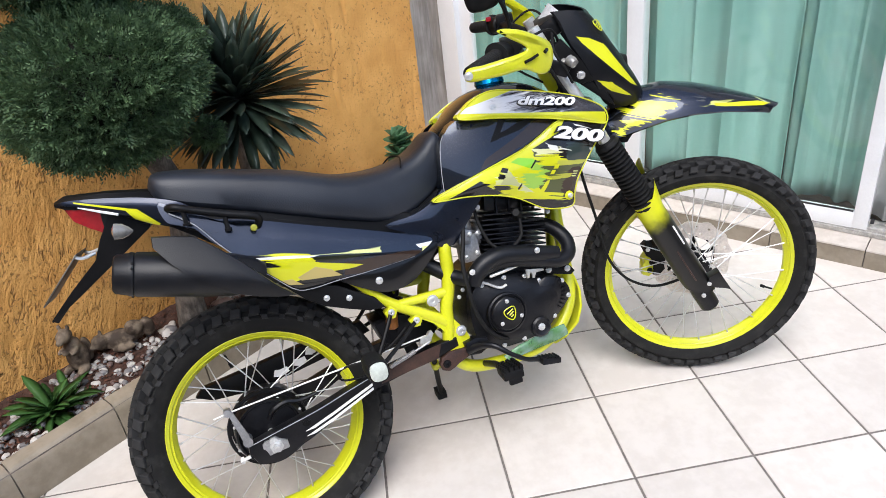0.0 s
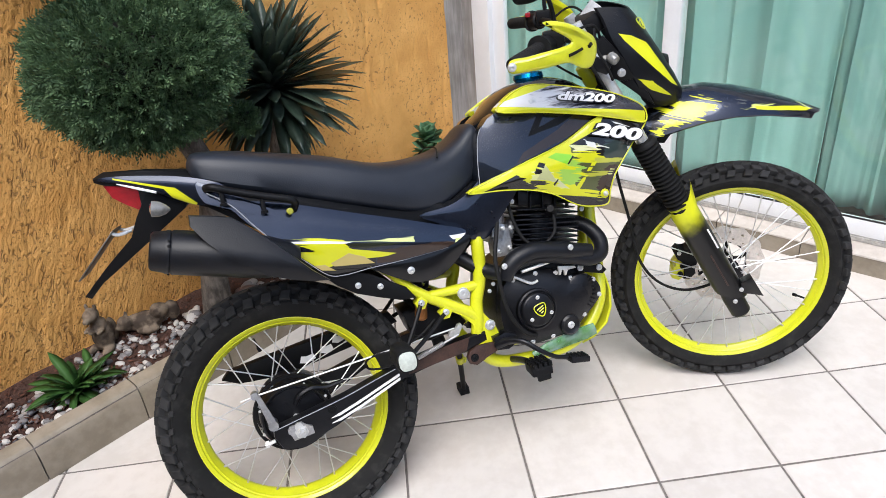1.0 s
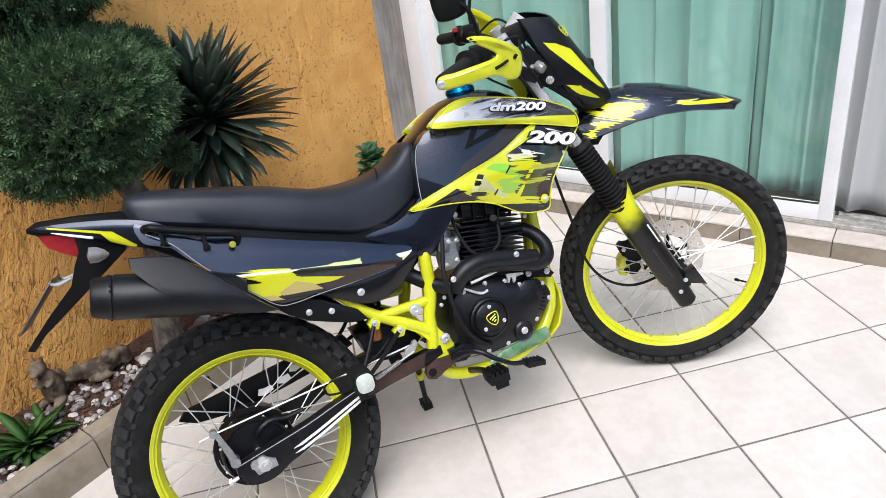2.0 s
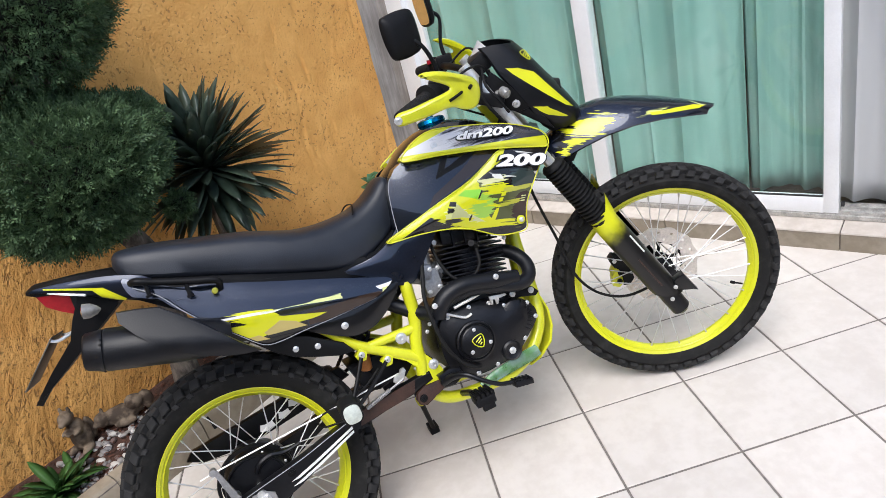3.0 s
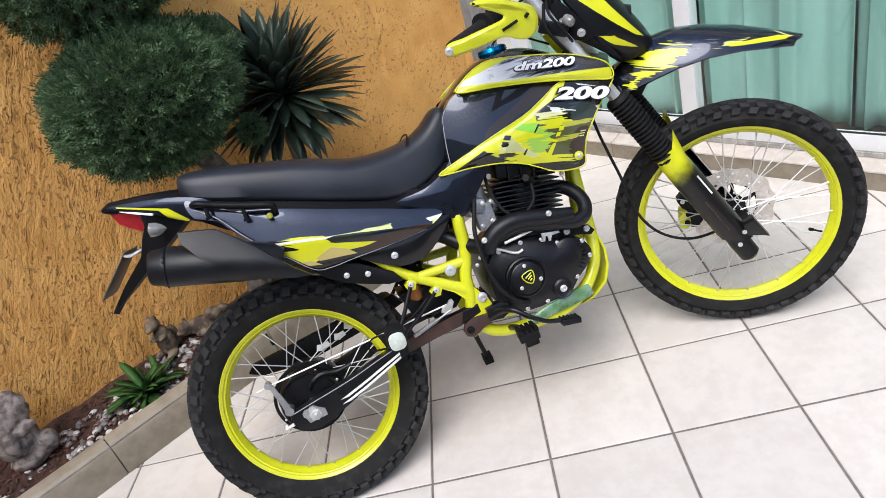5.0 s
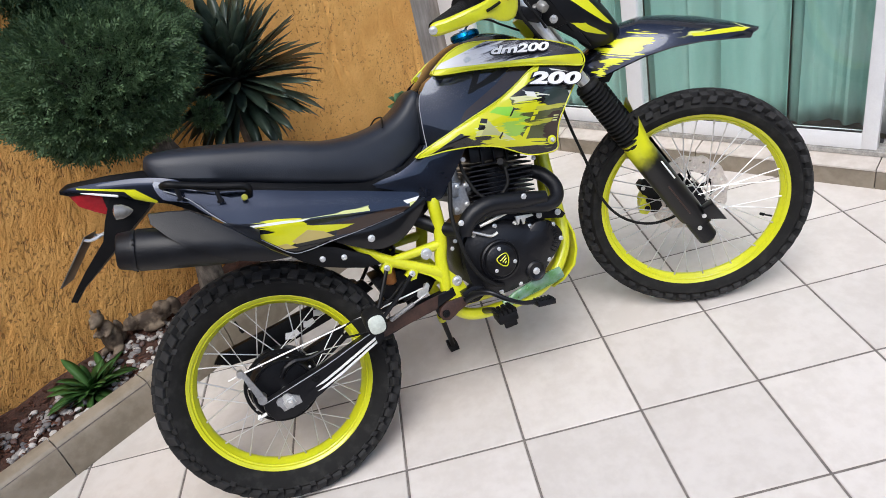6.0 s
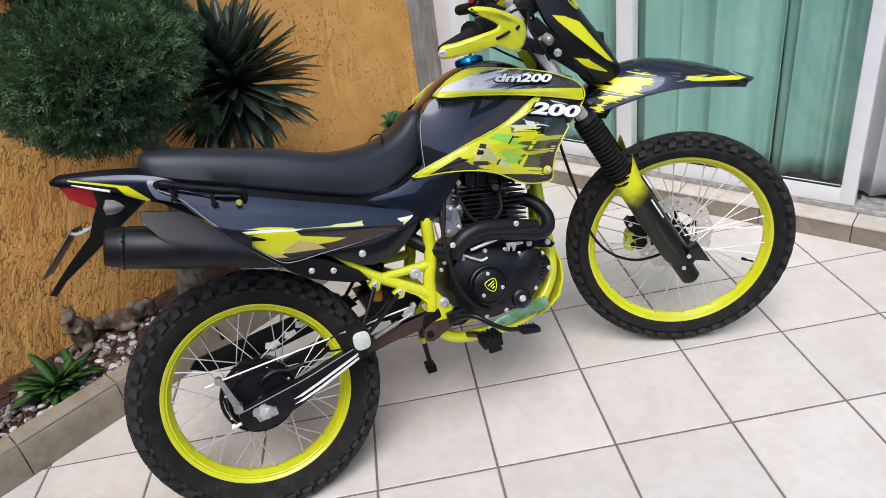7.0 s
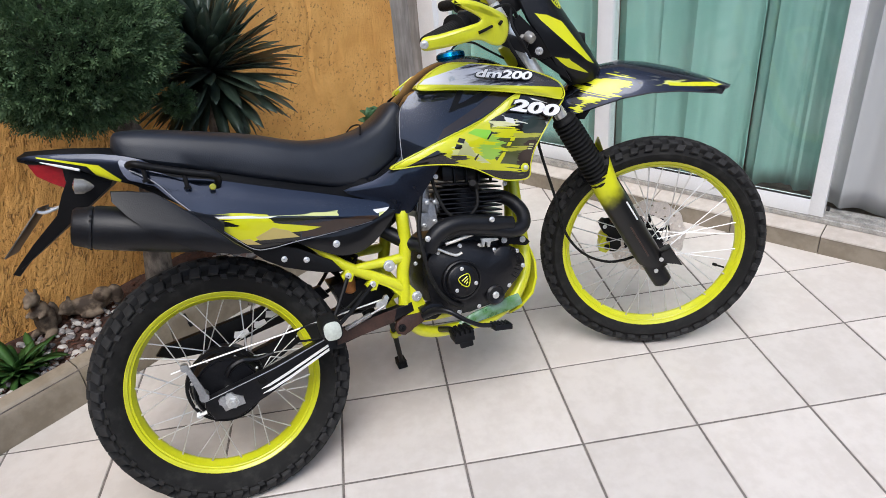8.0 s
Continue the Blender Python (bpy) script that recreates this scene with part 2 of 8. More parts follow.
def shell(bm, outline, reach, sag=0.0, dome=0.02, side=-1, lip=0.02, centre=None, smooth=5, rings=5, closed_curve=True):
    """A domed body panel: an outline in x z at distance reach(x, z) from the middle plane, swelling by dome, with a lip turned inwards."""
    pts = [(p.x, p.y) for p in curve([(x, z, 0) for x, z in outline], smooth, True)] if smooth > 1 else list(outline)
    cx = centre[0] if centre else sum(p[0] for p in pts) / len(pts)
    cz = centre[1] if centre else sum(p[1] for p in pts) / len(pts)
    rows = []
    rows.append([(x, side * (reach(x, z) - lip), z) for x, z in pts])
    for k in range(rings + 1):
        s = 0.02 + 0.93 * k / rings
        h = dome * (1 - (1 - s) ** 3)
        row = []
        for x, z in pts:
            qx, qz = x + (cx - x) * s, z + (cz - z) * s
            row.append((qx, side * (reach(qx, qz) + h), qz))
        rows.append(row)
    loft(bm, rows)
    return bm


def lettering(text, size, depth, m, name, material, parent, label="", shear=0.0, spacing=1.0, stretch=1.0, fat=0.0):
    """Raised letters as a mesh; m turns the font's x y plane into place."""
    cu = bpy.data.curves.new(name, "FONT")
    cu.body, cu.size, cu.extrude, cu.shear, cu.space_character, cu.offset = text, size, depth, shear, spacing, fat
    cu.align_x, cu.align_y = "CENTER", "CENTER"
    tmp = bpy.data.objects.new("tmp", cu)
    me = bpy.data.meshes.new_from_object(tmp)
    bpy.data.objects.remove(tmp)
    me.transform(m @ Matrix.Diagonal((stretch, 1, 1, 1)))
    me.name = name
    me.materials.clear()
    return mesh_part(name, me, material, parent, label, None, False)


# ---- the house's axes: x along the orange wall towards the window, y from the patio into the wall ----
HOUSE = pose(0, 0, 0, 0, 0, 43.3)
WALL_Y, KERB_Y = 1.55, 1.148
PLINTH_X, FRAME_X = 1.14, 1.225


def ceramic(name, a, b, rough=0.3):
    n = Net(name)
    info = n.t.nodes.new("ShaderNodeObjectInfo")
    off = n.t.nodes.new("ShaderNodeVectorMath")
    off.operation = "MULTIPLY_ADD"
    n.wire(info.outputs["Random"], off.inputs[0])
    off.inputs[1].default_value = (37, 21, 11)
    n.wire(n.coords(), off.inputs[2])
    v = off.outputs[0]
    cloud, blot, fine = n.noise(7.0, 5.0, v, 0.6), n.noise(28.0, 4.0, v, 0.6), n.noise(240.0, 2.0, v)
    tone = n.calc("MULTIPLY_ADD", cloud, 0.65, n.calc("MULTIPLY", blot, 0.35))
    col = n.mix(n.step(tone, 0.36, 0.64), a, b)
    rnd = n.calc("MULTIPLY_ADD", info.outputs["Random"], 0.10, 0.95)
    hs = n.node("HueSaturation")
    n.wire(rnd, hs.inputs["Value"])
    n.wire(col, hs.inputs["Color"])
    n.bump(n.calc("MULTIPLY_ADD", fine, 0.3, blot), 0.12, 0.001)
    return n.finish(hs.outputs[0], n.calc("MULTIPLY_ADD", blot, 0.22, rough - 0.08))


floor_tile = ceramic("floor_tile_glaze", (0.585, 0.540, 0.496), (0.645, 0.602, 0.560), 0.42)
kerb_tile_mat = ceramic("kerb_tile_glaze", (0.225, 0.190, 0.140), (0.30, 0.258, 0.200), 0.42)
plinth_top_mat = ceramic("plinth_tile_glaze", (0.46, 0.41, 0.36), (0.56, 0.51, 0.46), 0.38)
grout = plain("grey_grout", (0.17, 0.15, 0.135), 0.9, var=0.35, scale=30, relief=0.5)


def stucco():
    """Raked plaster: thin winding upright furrows at the far end, scattered pits nearer the window."""
    n = Net("orange_stucco")
    warp = n.node("TexNoise", Scale=14.0, Detail=3.0)
    n.wire(n.coords(), warp.inputs[0])
    mp = n.t.nodes.new("ShaderNodeMapping")
    mp.inputs["Scale"].default_value = (52, 52, 9)
    n.wire(n.coords((1, 1, 1), (0, radians(-26), 0)), mp.inputs[0])
    vm = n.t.nodes.new("ShaderNodeVectorMath")
    vm.operation = "MULTIPLY_ADD"
    n.wire(warp.outputs["Color"], vm.inputs[0])
    vm.inputs[1].default_value = (1.5, 1.5, 0.5)
    n.wire(mp.outputs[0], vm.inputs[2])
    strand = n.noise(1.0, 2.0, vm.outputs[0], 0.5)
    broken = n.noise(1.0, 2.0, n.coords((34, 34, 15)))
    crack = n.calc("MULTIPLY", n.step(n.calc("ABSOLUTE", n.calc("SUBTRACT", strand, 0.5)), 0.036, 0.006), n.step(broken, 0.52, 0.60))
    ridge = n.noise(1.0, 3.0, vm.outputs[0], 0.6)
    pit = n.noise(75.0, 2.0)
    fine = n.noise(190.0, 3.0)
    patch = n.noise(1.3, 3.0)
    along = n.step(n.calc("MULTIPLY_ADD", patch, 0.9, n.calc("SUBTRACT", n.xyz()[0], 0.45)), 0.30, -0.75)
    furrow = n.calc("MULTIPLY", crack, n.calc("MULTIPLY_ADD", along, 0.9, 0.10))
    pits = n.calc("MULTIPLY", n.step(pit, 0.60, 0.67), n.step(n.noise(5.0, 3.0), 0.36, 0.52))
    mid = n.noise(9.0, 4.0)
    tone = n.calc("MULTIPLY_ADD", patch, 0.5, n.calc("MULTIPLY", mid, 0.5))
    col = n.mix(n.step(tone, 0.35, 0.65), (0.66, 0.325, 0.078), (0.80, 0.435, 0.128))
    # shade inside furrows and pits, mixed into the colour as dark brown
    recess_shade = n.calc("MAXIMUM", n.calc("MULTIPLY", furrow, 0.50), n.calc("MULTIPLY", pits, 0.55))
    col = n.mix(recess_shade, col, (0.16, 0.062, 0.014))
    grit = n.noise(85.0, 4.0, None, 0.65)
    h = n.calc("SUBTRACT", n.calc("MULTIPLY_ADD", grit, 0.9, n.calc("MULTIPLY_ADD", n.calc("MULTIPLY", ridge, along), 1.3, n.calc("MULTIPLY", mid, 0.3))), n.calc("MULTIPLY_ADD", furrow, 1.0, n.calc("MULTIPLY", pits, 0.4)))
    n.bump(h, 0.95, 0.008)
    return n.finish(col, 0.75)


stucco_mat = stucco()


def concrete_mat():
    n = Net("bare_concrete")
    st, fine, big = n.noise(1.0, 4.0, n.coords((60, 60, 6))), n.noise(150.0), n.noise(5.0)
    col = n.mix(n.step(n.calc("MULTIPLY_ADD", big, 0.5, n.calc("MULTIPLY", st, 0.5)), 0.35, 0.68), (0.22, 0.20, 0.18), (0.40, 0.37, 0.345))
    n.bump(n.calc("MULTIPLY_ADD", fine, 0.5, st), 0.5, 0.004)
    return n.finish(col, 0.85)


concrete = concrete_mat()
house_paint = plain("cream_wall_paint", (0.55, 0.50, 0.43), 0.8, var=0.12, scale=3, relief=0.4)
soil = plain("red_brown_soil", (0.055, 0.026, 0.018), 0.95, var=0.5, scale=22, grain=90, relief=1.0, dist=0.006)


def cloth(name, a, b, through=0.35):
    n = Net(name)
    weave, big = n.noise(1.0, 3.0, n.coords((700, 700, 200))), n.noise(1.0, 3.0, n.coords((6, 6, 0.8)))
    n.bump(weave, 0.2, 0.0006)
    m = n.finish(n.mix(n.step(big, 0.35, 0.65), a, b), 0.85)
    tr = n.node("BsdfTranslucent")
    tr.inputs[0].default_value = (*b, 1)
    ms = n.t.nodes.new("ShaderNodeMixShader")
    ms.inputs[0].default_value = through
    n.wire(n.bsdf.outputs[0], ms.inputs[1])
    n.wire(tr.outputs[0], ms.inputs[2])
    n.wire(ms.outputs[0], n.t.nodes["Material Output"].inputs[0])
    return m


green_cloth = cloth("sea_green_curtain", (0.275, 0.475, 0.425), (0.37, 0.58, 0.525), 0.2)
white_cloth = cloth("white_sheer_curtain", (0.52, 0.53, 0.54), (0.62, 0.63, 0.63))


def glass():
    n = Net("window_glass")
    m = n.finish((0.9, 0.97, 0.95), 0.02)
    n.bsdf.inputs["Transmission Weight"].default_value = 1.0
    n.bsdf.inputs["IOR"].default_value = 1.45
    return m


pane_glass = glass()


def setting(name, bm, material, label, category, m=HOUSE, smooth=False):
    return tagged(part(name, bm, material, None, "", m, smooth), label, category, kind="structure")


# ---- ground, walls ----
TILE, JOINT = 0.333, 0.0066
bm = bmesh.new()
for (x0, x1, y0, y1) in ((-14, 14, -14, 14),):
    vs = [bm.verts.new(p) for p in ((x0, y0, -0.003), (x1, y0, -0.003), (x1, y1, -0.003), (x0, y1, -0.003), (x0, y0, -0.1), (x1, y0, -0.1), (x1, y1, -0.1), (x0, y1, -0.1))]
    for q in ((0, 1, 2, 3), (4, 7, 6, 5), (0, 4, 5, 1), (1, 5, 6, 2), (2, 6, 7, 3), (3, 7, 4, 0)):
        bm.faces.new([vs[i] for i in q])
patio = setting("floor", bm, grout, "patio floor of pale square ceramic tiles with grey grout", "floor", Matrix())

# stucco wall with vertical drip furrows; the plain continuation beyond it
xs, zs = np.arange(-2.62, 1.0905, 0.007), np.arange(-0.05, 1.75, 0.012)
vx, vz = np.meshgrid(xs, zs)
depth = np.zeros(vx.shape)
for i in range(vx.shape[0]):
    for j in range(vx.shape[1]):
        x, z = vx[i, j], vz[i, j]
        d = noise.noise((x * 34 + 1.5 * noise.noise((x * 6, z * 5, 2)), z * 5.5, 1.7))
        e = noise.noise((x * 75, z * 16, 5.1))
        keep = min(1.0, max(0.0, 0.75 + 1.6 * noise.noise((x * 2.2, z * 1.7, 8.0))))
        depth[i, j] = -0.0085 * keep * max(0.0, d - 0.22) / 0.5 - 0.0035 * max(0.0, e - 0.25) + 0.004 * noise.noise((x * 2.5, z * 2.5, 9)) + 0.0012 * e
co = np.stack([vx.ravel(), WALL_Y - depth.ravel(), vz.ravel()], 1)
w_, h_ = len(xs), len(zs)
idx = (np.arange(h_ - 1)[:, None] * w_ + np.arange(w_ - 1)[None]).ravel()
me = bpy.data.meshes.new("wall_north")
back = len(co)
co = np.vstack([co, [(xs[0], 1.75, -0.05), (xs[-1], 1.75, -0.05), (xs[-1], 1.75, zs[-1]), (xs[0], 1.75, zs[-1])]])
faces = [(i, i + 1, i + w_ + 1, i + w_) for i in idx.tolist()]
faces += [(back, back + 3, back + 2, back + 1)]
faces += [(back + 1, back + 2) + tuple((h_ - 1 - k) * w_ + w_ - 1 for k in range(h_)), (back, ) + tuple(k * w_ for k in range(h_)) + (back + 3,)]
faces += [(back + 3,) + tuple((h_ - 1) * w_ + k for k in range(w_)) + (back + 2,), (back + 1,) + tuple(w_ - 1 - k for k in range(w_)) + (back,)]
me.from_pydata(co.tolist(), [], faces)
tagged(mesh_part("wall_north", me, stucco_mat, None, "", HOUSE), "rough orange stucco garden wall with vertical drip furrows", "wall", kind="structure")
bm = bmesh.new()
box(bm, ((xs[0] - 5.4) / 2, WALL_Y + 0.1, 1.35), (5.4 + xs[0], 0.2, 2.8))
box(bm, ((xs[0] + xs[-1]) / 2, WALL_Y + 0.1, (zs[-1] + 2.75) / 2), (xs[-1] - xs[0], 0.2, 2.75 - zs[-1]))
setting("wall_north_beyond", bm, stucco_mat, "plain continuation of the orange stucco wall", "wall")

bm = bmesh.new()
box(bm, (1.20, 1.655, 1.35), (0.214, 0.19, 2.8), bevel=0.006)
box(bm, (1.268, 1.527, 1.35), (0.084, 0.070, 2.8), bevel=0.004)
setting("wall_pier", bm, concrete, "bare grey concrete pier between orange wall and window", "wall")

bm = bmesh.new()
box(bm, (1.30, -1.0, 2.60), (0.22, 5.0, 0.9))
setting("wall_east", bm, house_paint, "cream painted house wall above the sliding window", "wall")
bm = bmesh.new()
box(bm, (1.30, -3.0, 1.0), (0.20, 1.6, 2.28))
setting("wall_east_end", bm, house_paint, "cream painted house wall beside the sliding window", "wall")
bm = bmesh.new()
box(bm, (3.6, -0.6, 1.4), (0.1, 5.0, 2.9))
box(bm, (2.5, 1.85, 1.4), (2.2, 0.1, 2.9))
box(bm, (2.5, -3.05, 1.4), (2.2, 0.1, 2.9))
setting("wall_room", bm, house_paint, "plain cream walls of the room behind the curtains", "wall")
bm = bmesh.new()
box(bm, (2.5, -0.6, 0.05), (2.2, 4.9, 0.06))
setting("floor_room", bm, kerb_tile_mat, "plain beige floor of the room behind the curtains", "floor")
bm = bmesh.new()
box(bm, (2.45, -0.6, 2.92), (2.5, 5.1, 0.1))
setting("ceiling", bm, house_paint, "plain cream ceiling of the room behind the curtains", "ceiling")
# added out of view; height and grey set how much sky the panels reflect
bm = bmesh.new()
box(bm, (-1.0, -5.6, 1.15), (9.0, 0.2, 2.5))
setting("wall_south", bm, concrete, "unseen grey wall added to darken reflections in the paintwork", "wall")
# another added wall out of view, its height tuned for light from the left
bm = bmesh.new()
box(bm, (-3.3, -1.95, 1.15), (0.2, 7.1, 2.5))
setting("wall_west", bm, house_paint, "unseen cream wall added to limit skylight from the left", "wall")

# planter: soil and tiled kerb
bm = bmesh.new()
n_ = 60
rows_ = []
for i in range(n_ + 1):
    x = -3.6 + 4.7 * i / n_
    rows_.append([(x, y, 0.085 + 0.014 * noise.noise((x * 7, y * 7, 3)) + 0.012 * noise.noise((x * 23, y * 23, 5)) + 0.02 * max(0, (y - 1.42) / 0.13)) for y in np.linspace(1.19, 1.56, 16).tolist()])
loft(bm, rows_, caps=False, closed=False)
tagged(part("ground", bm, soil, None, "", HOUSE), "dark red-brown soil filling the raised planter bed", "soil", kind="structure")

bm = bmesh.new()
box(bm, (-1.25, KERB_Y + 0.036, 0.058), (4.68, 0.052, 0.126))
kerb = setting("kerb", bm, grout, "low planter kerb clad in beige glazed tiles", "kerb")


def kerb_tile(length):
    """An L-shaped bull-nosed tile: face and top in one."""
    b = bmesh.new()
    prof = [(0.0, 0.0), (0.0, 0.085), (0.004, 0.108), (0.012, 0.124), (0.024, 0.131), (0.066, 0.133), (0.068, 0.128), (0.068, 0.10), (0.06, 0.10), (0.06, 0.118), (0.02, 0.115), (0.01, 0.10), (0.01, 0.0)]
    loft(b, [[(x, KERB_Y + y, z) for y, z in prof] for x in (0.002, length - 0.002)])
    return b


bm = kerb_tile(0.316)
first = part("kerb_tile", bm, kerb_tile_mat, kerb, "", pose(-0.937, 0, 0))
for k in range(-8, 7):
    if k:
        ob = new("kerb_tile", first.data)
        ob.parent = kerb
        ob.matrix_basis = pose(-0.937 + 0.316 * k, 0.0015 * math.sin(k * 5.0), 0.0008 * math.sin(k * 3))

# plinth below the window
bm = bmesh.new()
box(bm, (1.22, -0.8, 0.034), (0.14, 4.66, 0.068))
plinth = setting("window_plinth", bm, grout, "low window step clad in beige ceramic tiles", "step")
PL = 0.333
bm = bmesh.new()
loft(bm, [[(PLINTH_X, y, 0.0), (PLINTH_X, y, 0.070), (PLINTH_X + 0.009, y, 0.070), (PLINTH_X + 0.009, y, 0.0)] for y in (0.002, PL - 0.002)])
face0 = part("plinth_tile", bm, kerb_tile_mat, plinth, "", pose(0, -0.5, 0))
bm = bmesh.new()
loft(bm, [[(PLINTH_X - 0.003, y, 0.072), (PLINTH_X - 0.001, y, 0.077), (PLINTH_X + 0.004, y, 0.079), (1.232, y, 0.092), (1.232, y, 0.084)] for y in (0.002, PL - 0.002)])
top0 = part("plinth_tile", bm, plinth_top_mat, plinth, "", pose(0, -0.5, 0))
for k in range(-6, 7):
    if k:
        for src in (face0, top0):
            ob = new("plinth_tile", src.data)
            ob.parent = plinth
            ob.matrix_basis = pose(0, -0.5 + PL * k, 0)


# ---- motorcycle: x forwards, y to its left, z up in its own leaning frame ----
def bike_frame():
    yaw, lean = radians(13.4), radians(18.5)
    f = Vector((math.cos(yaw), math.sin(yaw), 0))
    r = Vector((math.sin(yaw), -math.cos(yaw), 0))
    n = r * math.cos(lean) + Vector((0, 0, 1)) * math.sin(lean)
    u = n.cross(f)
    m = Matrix((f, -n, u)).transposed().to_4x4()
    m.translation = (-0.8995, -0.2975, 0.0)
    return m


BIKE = empty("motorcycle", bike_frame(), "neon yellow and navy off-road motorcycle leaning on its side stand", "motorcycle")
STEER_AT = Vector((1.285, 0, 0.34))
STEER = Matrix.Translation(STEER_AT) @ Matrix.Rotation(radians(-27), 4, Vector((-math.sin(radians(27)), 0, math.cos(radians(27))))) @ Matrix.Translation(-STEER_AT)


def bp(name, bm, material, parent=None, label="", steer=False, smooth=True):
    """A part of the motorcycle; steered parts turn with the fork."""
    top = parent is None
    return part(name, bm, material, BIKE if top else parent, label, STEER if steer and top else None, smooth)


def bolt(parent, at, r=0.008, out=(0, -1, 0), h=0.006, material=None, name="bolt"):
    b = bmesh.new()
    r *= 0.82
    a = Vector(at)
    o = Vector(out).normalized()
    spun(b, [(0, r * 1.35), (h * 0.3, r * 1.35), (h * 0.35, r), (h * 0.9, r), (h, r * 0.8), (h, r * 0.4), (h * 0.6, r * 0.35)], a, a + o, 10)
    return bp(name, b, material or steel, parent)


def tyre_mesh(c, rt, half, bead, bead_half):
    b = bmesh.new()
    cr = rt - 0.014
    k = 9
    prof = []
    for i in range(2 * k + 1):
        s = -1 + i / k
        y = half * math.sin(s * math.pi / 2)
        mid = bead + (cr - bead) * 0.52
        if abs(s) < 0.62:
            r = cr - 0.030 * (abs(y) / half) ** 2.4
        else:
            e = (abs(s) - 0.62) / 0.38
            r = (cr - 0.022) * (1 - e) + bead * e
            y = math.copysign(half * (1 - 0.04 * e) + (bead_half - half) * e ** 2.5, s)
        prof.append((r, y))
    prof += [(bead - 0.004, bead_half * 0.8), (bead - 0.004, -bead_half * 0.8)]
    hoop(b, prof, c, 96)
    return b


def tread(w, c, rt, blocks, rows, seed):
    """Tread blocks, one object each; the blocks of a row share a mesh."""
    rnd = random.Random(seed)
    c = Vector(c)
    pitch = 2 * math.pi * rt / blocks
    for (y, wy, wl, drop, ph, tilt) in rows:
        hl, hw = pitch * wl * 0.88 / 2, wy / 2
        b = bmesh.new()
        nrm = Vector((0, math.sin(tilt), math.cos(tilt)))
        et = Vector((1, 0, 0))
        tan2 = et.cross(nrm)
        rings = []
        for h, sc in ((-0.020, 1.10), (-0.002, 1.0), (0.0, 0.84)):
            ring = []
            for dl, dw in ((-1, -1), (1, -1), (1, 1), (-1, 1)):
                sk = 0.25 * hl * dw * (1 if ph else -1)
                ring.append(nrm * h + et * (dl * hl * sc + sk) + tan2 * (dw * hw * sc))
            rings.append(ring)
        loft(b, rings)
        me_ = bpy.data.meshes.new("tread_block")
        bmesh.ops.recalc_face_normals(b, faces=b.faces)
        b.to_mesh(me_)
        b.free()
        me_.materials.append(tread_rubber_mat)
        for i in range(blocks):
            a = 2 * math.pi * (i + ph) / blocks + rnd.uniform(-0.004, 0.004)
            er = Vector((math.sin(a), 0, math.cos(a)))
            ob = new("tread_block", me_)
            ob.parent = w
            ob.matrix_basis = Matrix.Translation(c + er * (rt - drop) + Vector((0, y, 0))) @ Matrix.Rotation(a, 4, "Y")


def rim_mesh(c, r, hw, band):
    b = bmesh.new()
    prof = [(r + 0.002, hw), (r + 0.003, hw + 0.002), (r - 0.001, hw + 0.003), (r - 0.006, hw), (r - 0.0085, hw - 0.0015), (r - 0.010, hw - 0.006), (r - band * 0.52, hw - 0.0075), (r - band * 0.60, hw - 0.006), (r - band * 0.82, hw * 0.42), (r - band, hw * 0.22)]
    full = prof + [(a, -y) for a, y in reversed(prof)] + [(r - 0.006, -hw + 0.008), (r - band + 0.006, 0.0), (r - 0.006, hw - 0.008)]
    hoop(b, full, c, 96)
    return b


def wheel(name, c, rt, half, r_rim, hw, band, hub_r, hub_half, blocks, rows, steer, label, phase=0.0):
    c = Vector(c)
    w = bp(name, rim_mesh(c, r_rim, hw, band), yellow_paint, None, label, steer)
    bp("tyre", tyre_mesh(c, rt, half, r_rim - 0.003, hw + 0.001), tyre_rubber, w, "black off-road tyre")
    tread(w, c, rt, blocks, rows, 3)
    # crossed spokes
    r_in = r_rim - band + 0.004
    nspokes = 36
    b = bmesh.new()
    tube(b, [(0, 0, 0), (0, 0, 1)], 0.0016, 6, 1)
    sp = bpy.data.meshes.new("spoke")
    b.to_mesh(sp)
    b.free()
    sp.materials.append(spoke_steel)
    nb = bmesh.new()
    spun(nb, [(0, 0.0026), (0.016, 0.003), (0.018, 0.004)], (0, 0, 0), (0, 0, 1), 6)
    nip = bpy.data.meshes.new("nipple")
    nb.to_mesh(nip)
    nb.free()
    nip.materials.append(zinc)
    for i in range(nspokes):
        s = 1 if i % 2 else -1
        lean_ = (1 if (i // 2) % 2 else -1) * radians(58)
        a = 2 * math.pi * (i + phase) / nspokes
        p1 = c + Vector((r_in * math.sin(a), 0.006 * s, r_in * math.cos(a)))
        a0 = a + lean_
        p0 = c + Vector((hub_r * math.sin(a0), s * hub_half, hub_r * math.cos(a0)))
        d = p1 - p0
        q = d.to_track_quat("Z", "Y").to_matrix().to_4x4()
        ob = new("spoke", sp)
        ob.parent = w
        ob.matrix_basis = Matrix.Translation(p0) @ q @ Matrix.Diagonal((1, 1, d.length, 1))
        ob2 = new("spoke_nipple", nip)
        ob2.parent = w
        ob2.matrix_basis = Matrix.Translation(p1 - d.normalized() * 0.013) @ q
    return w


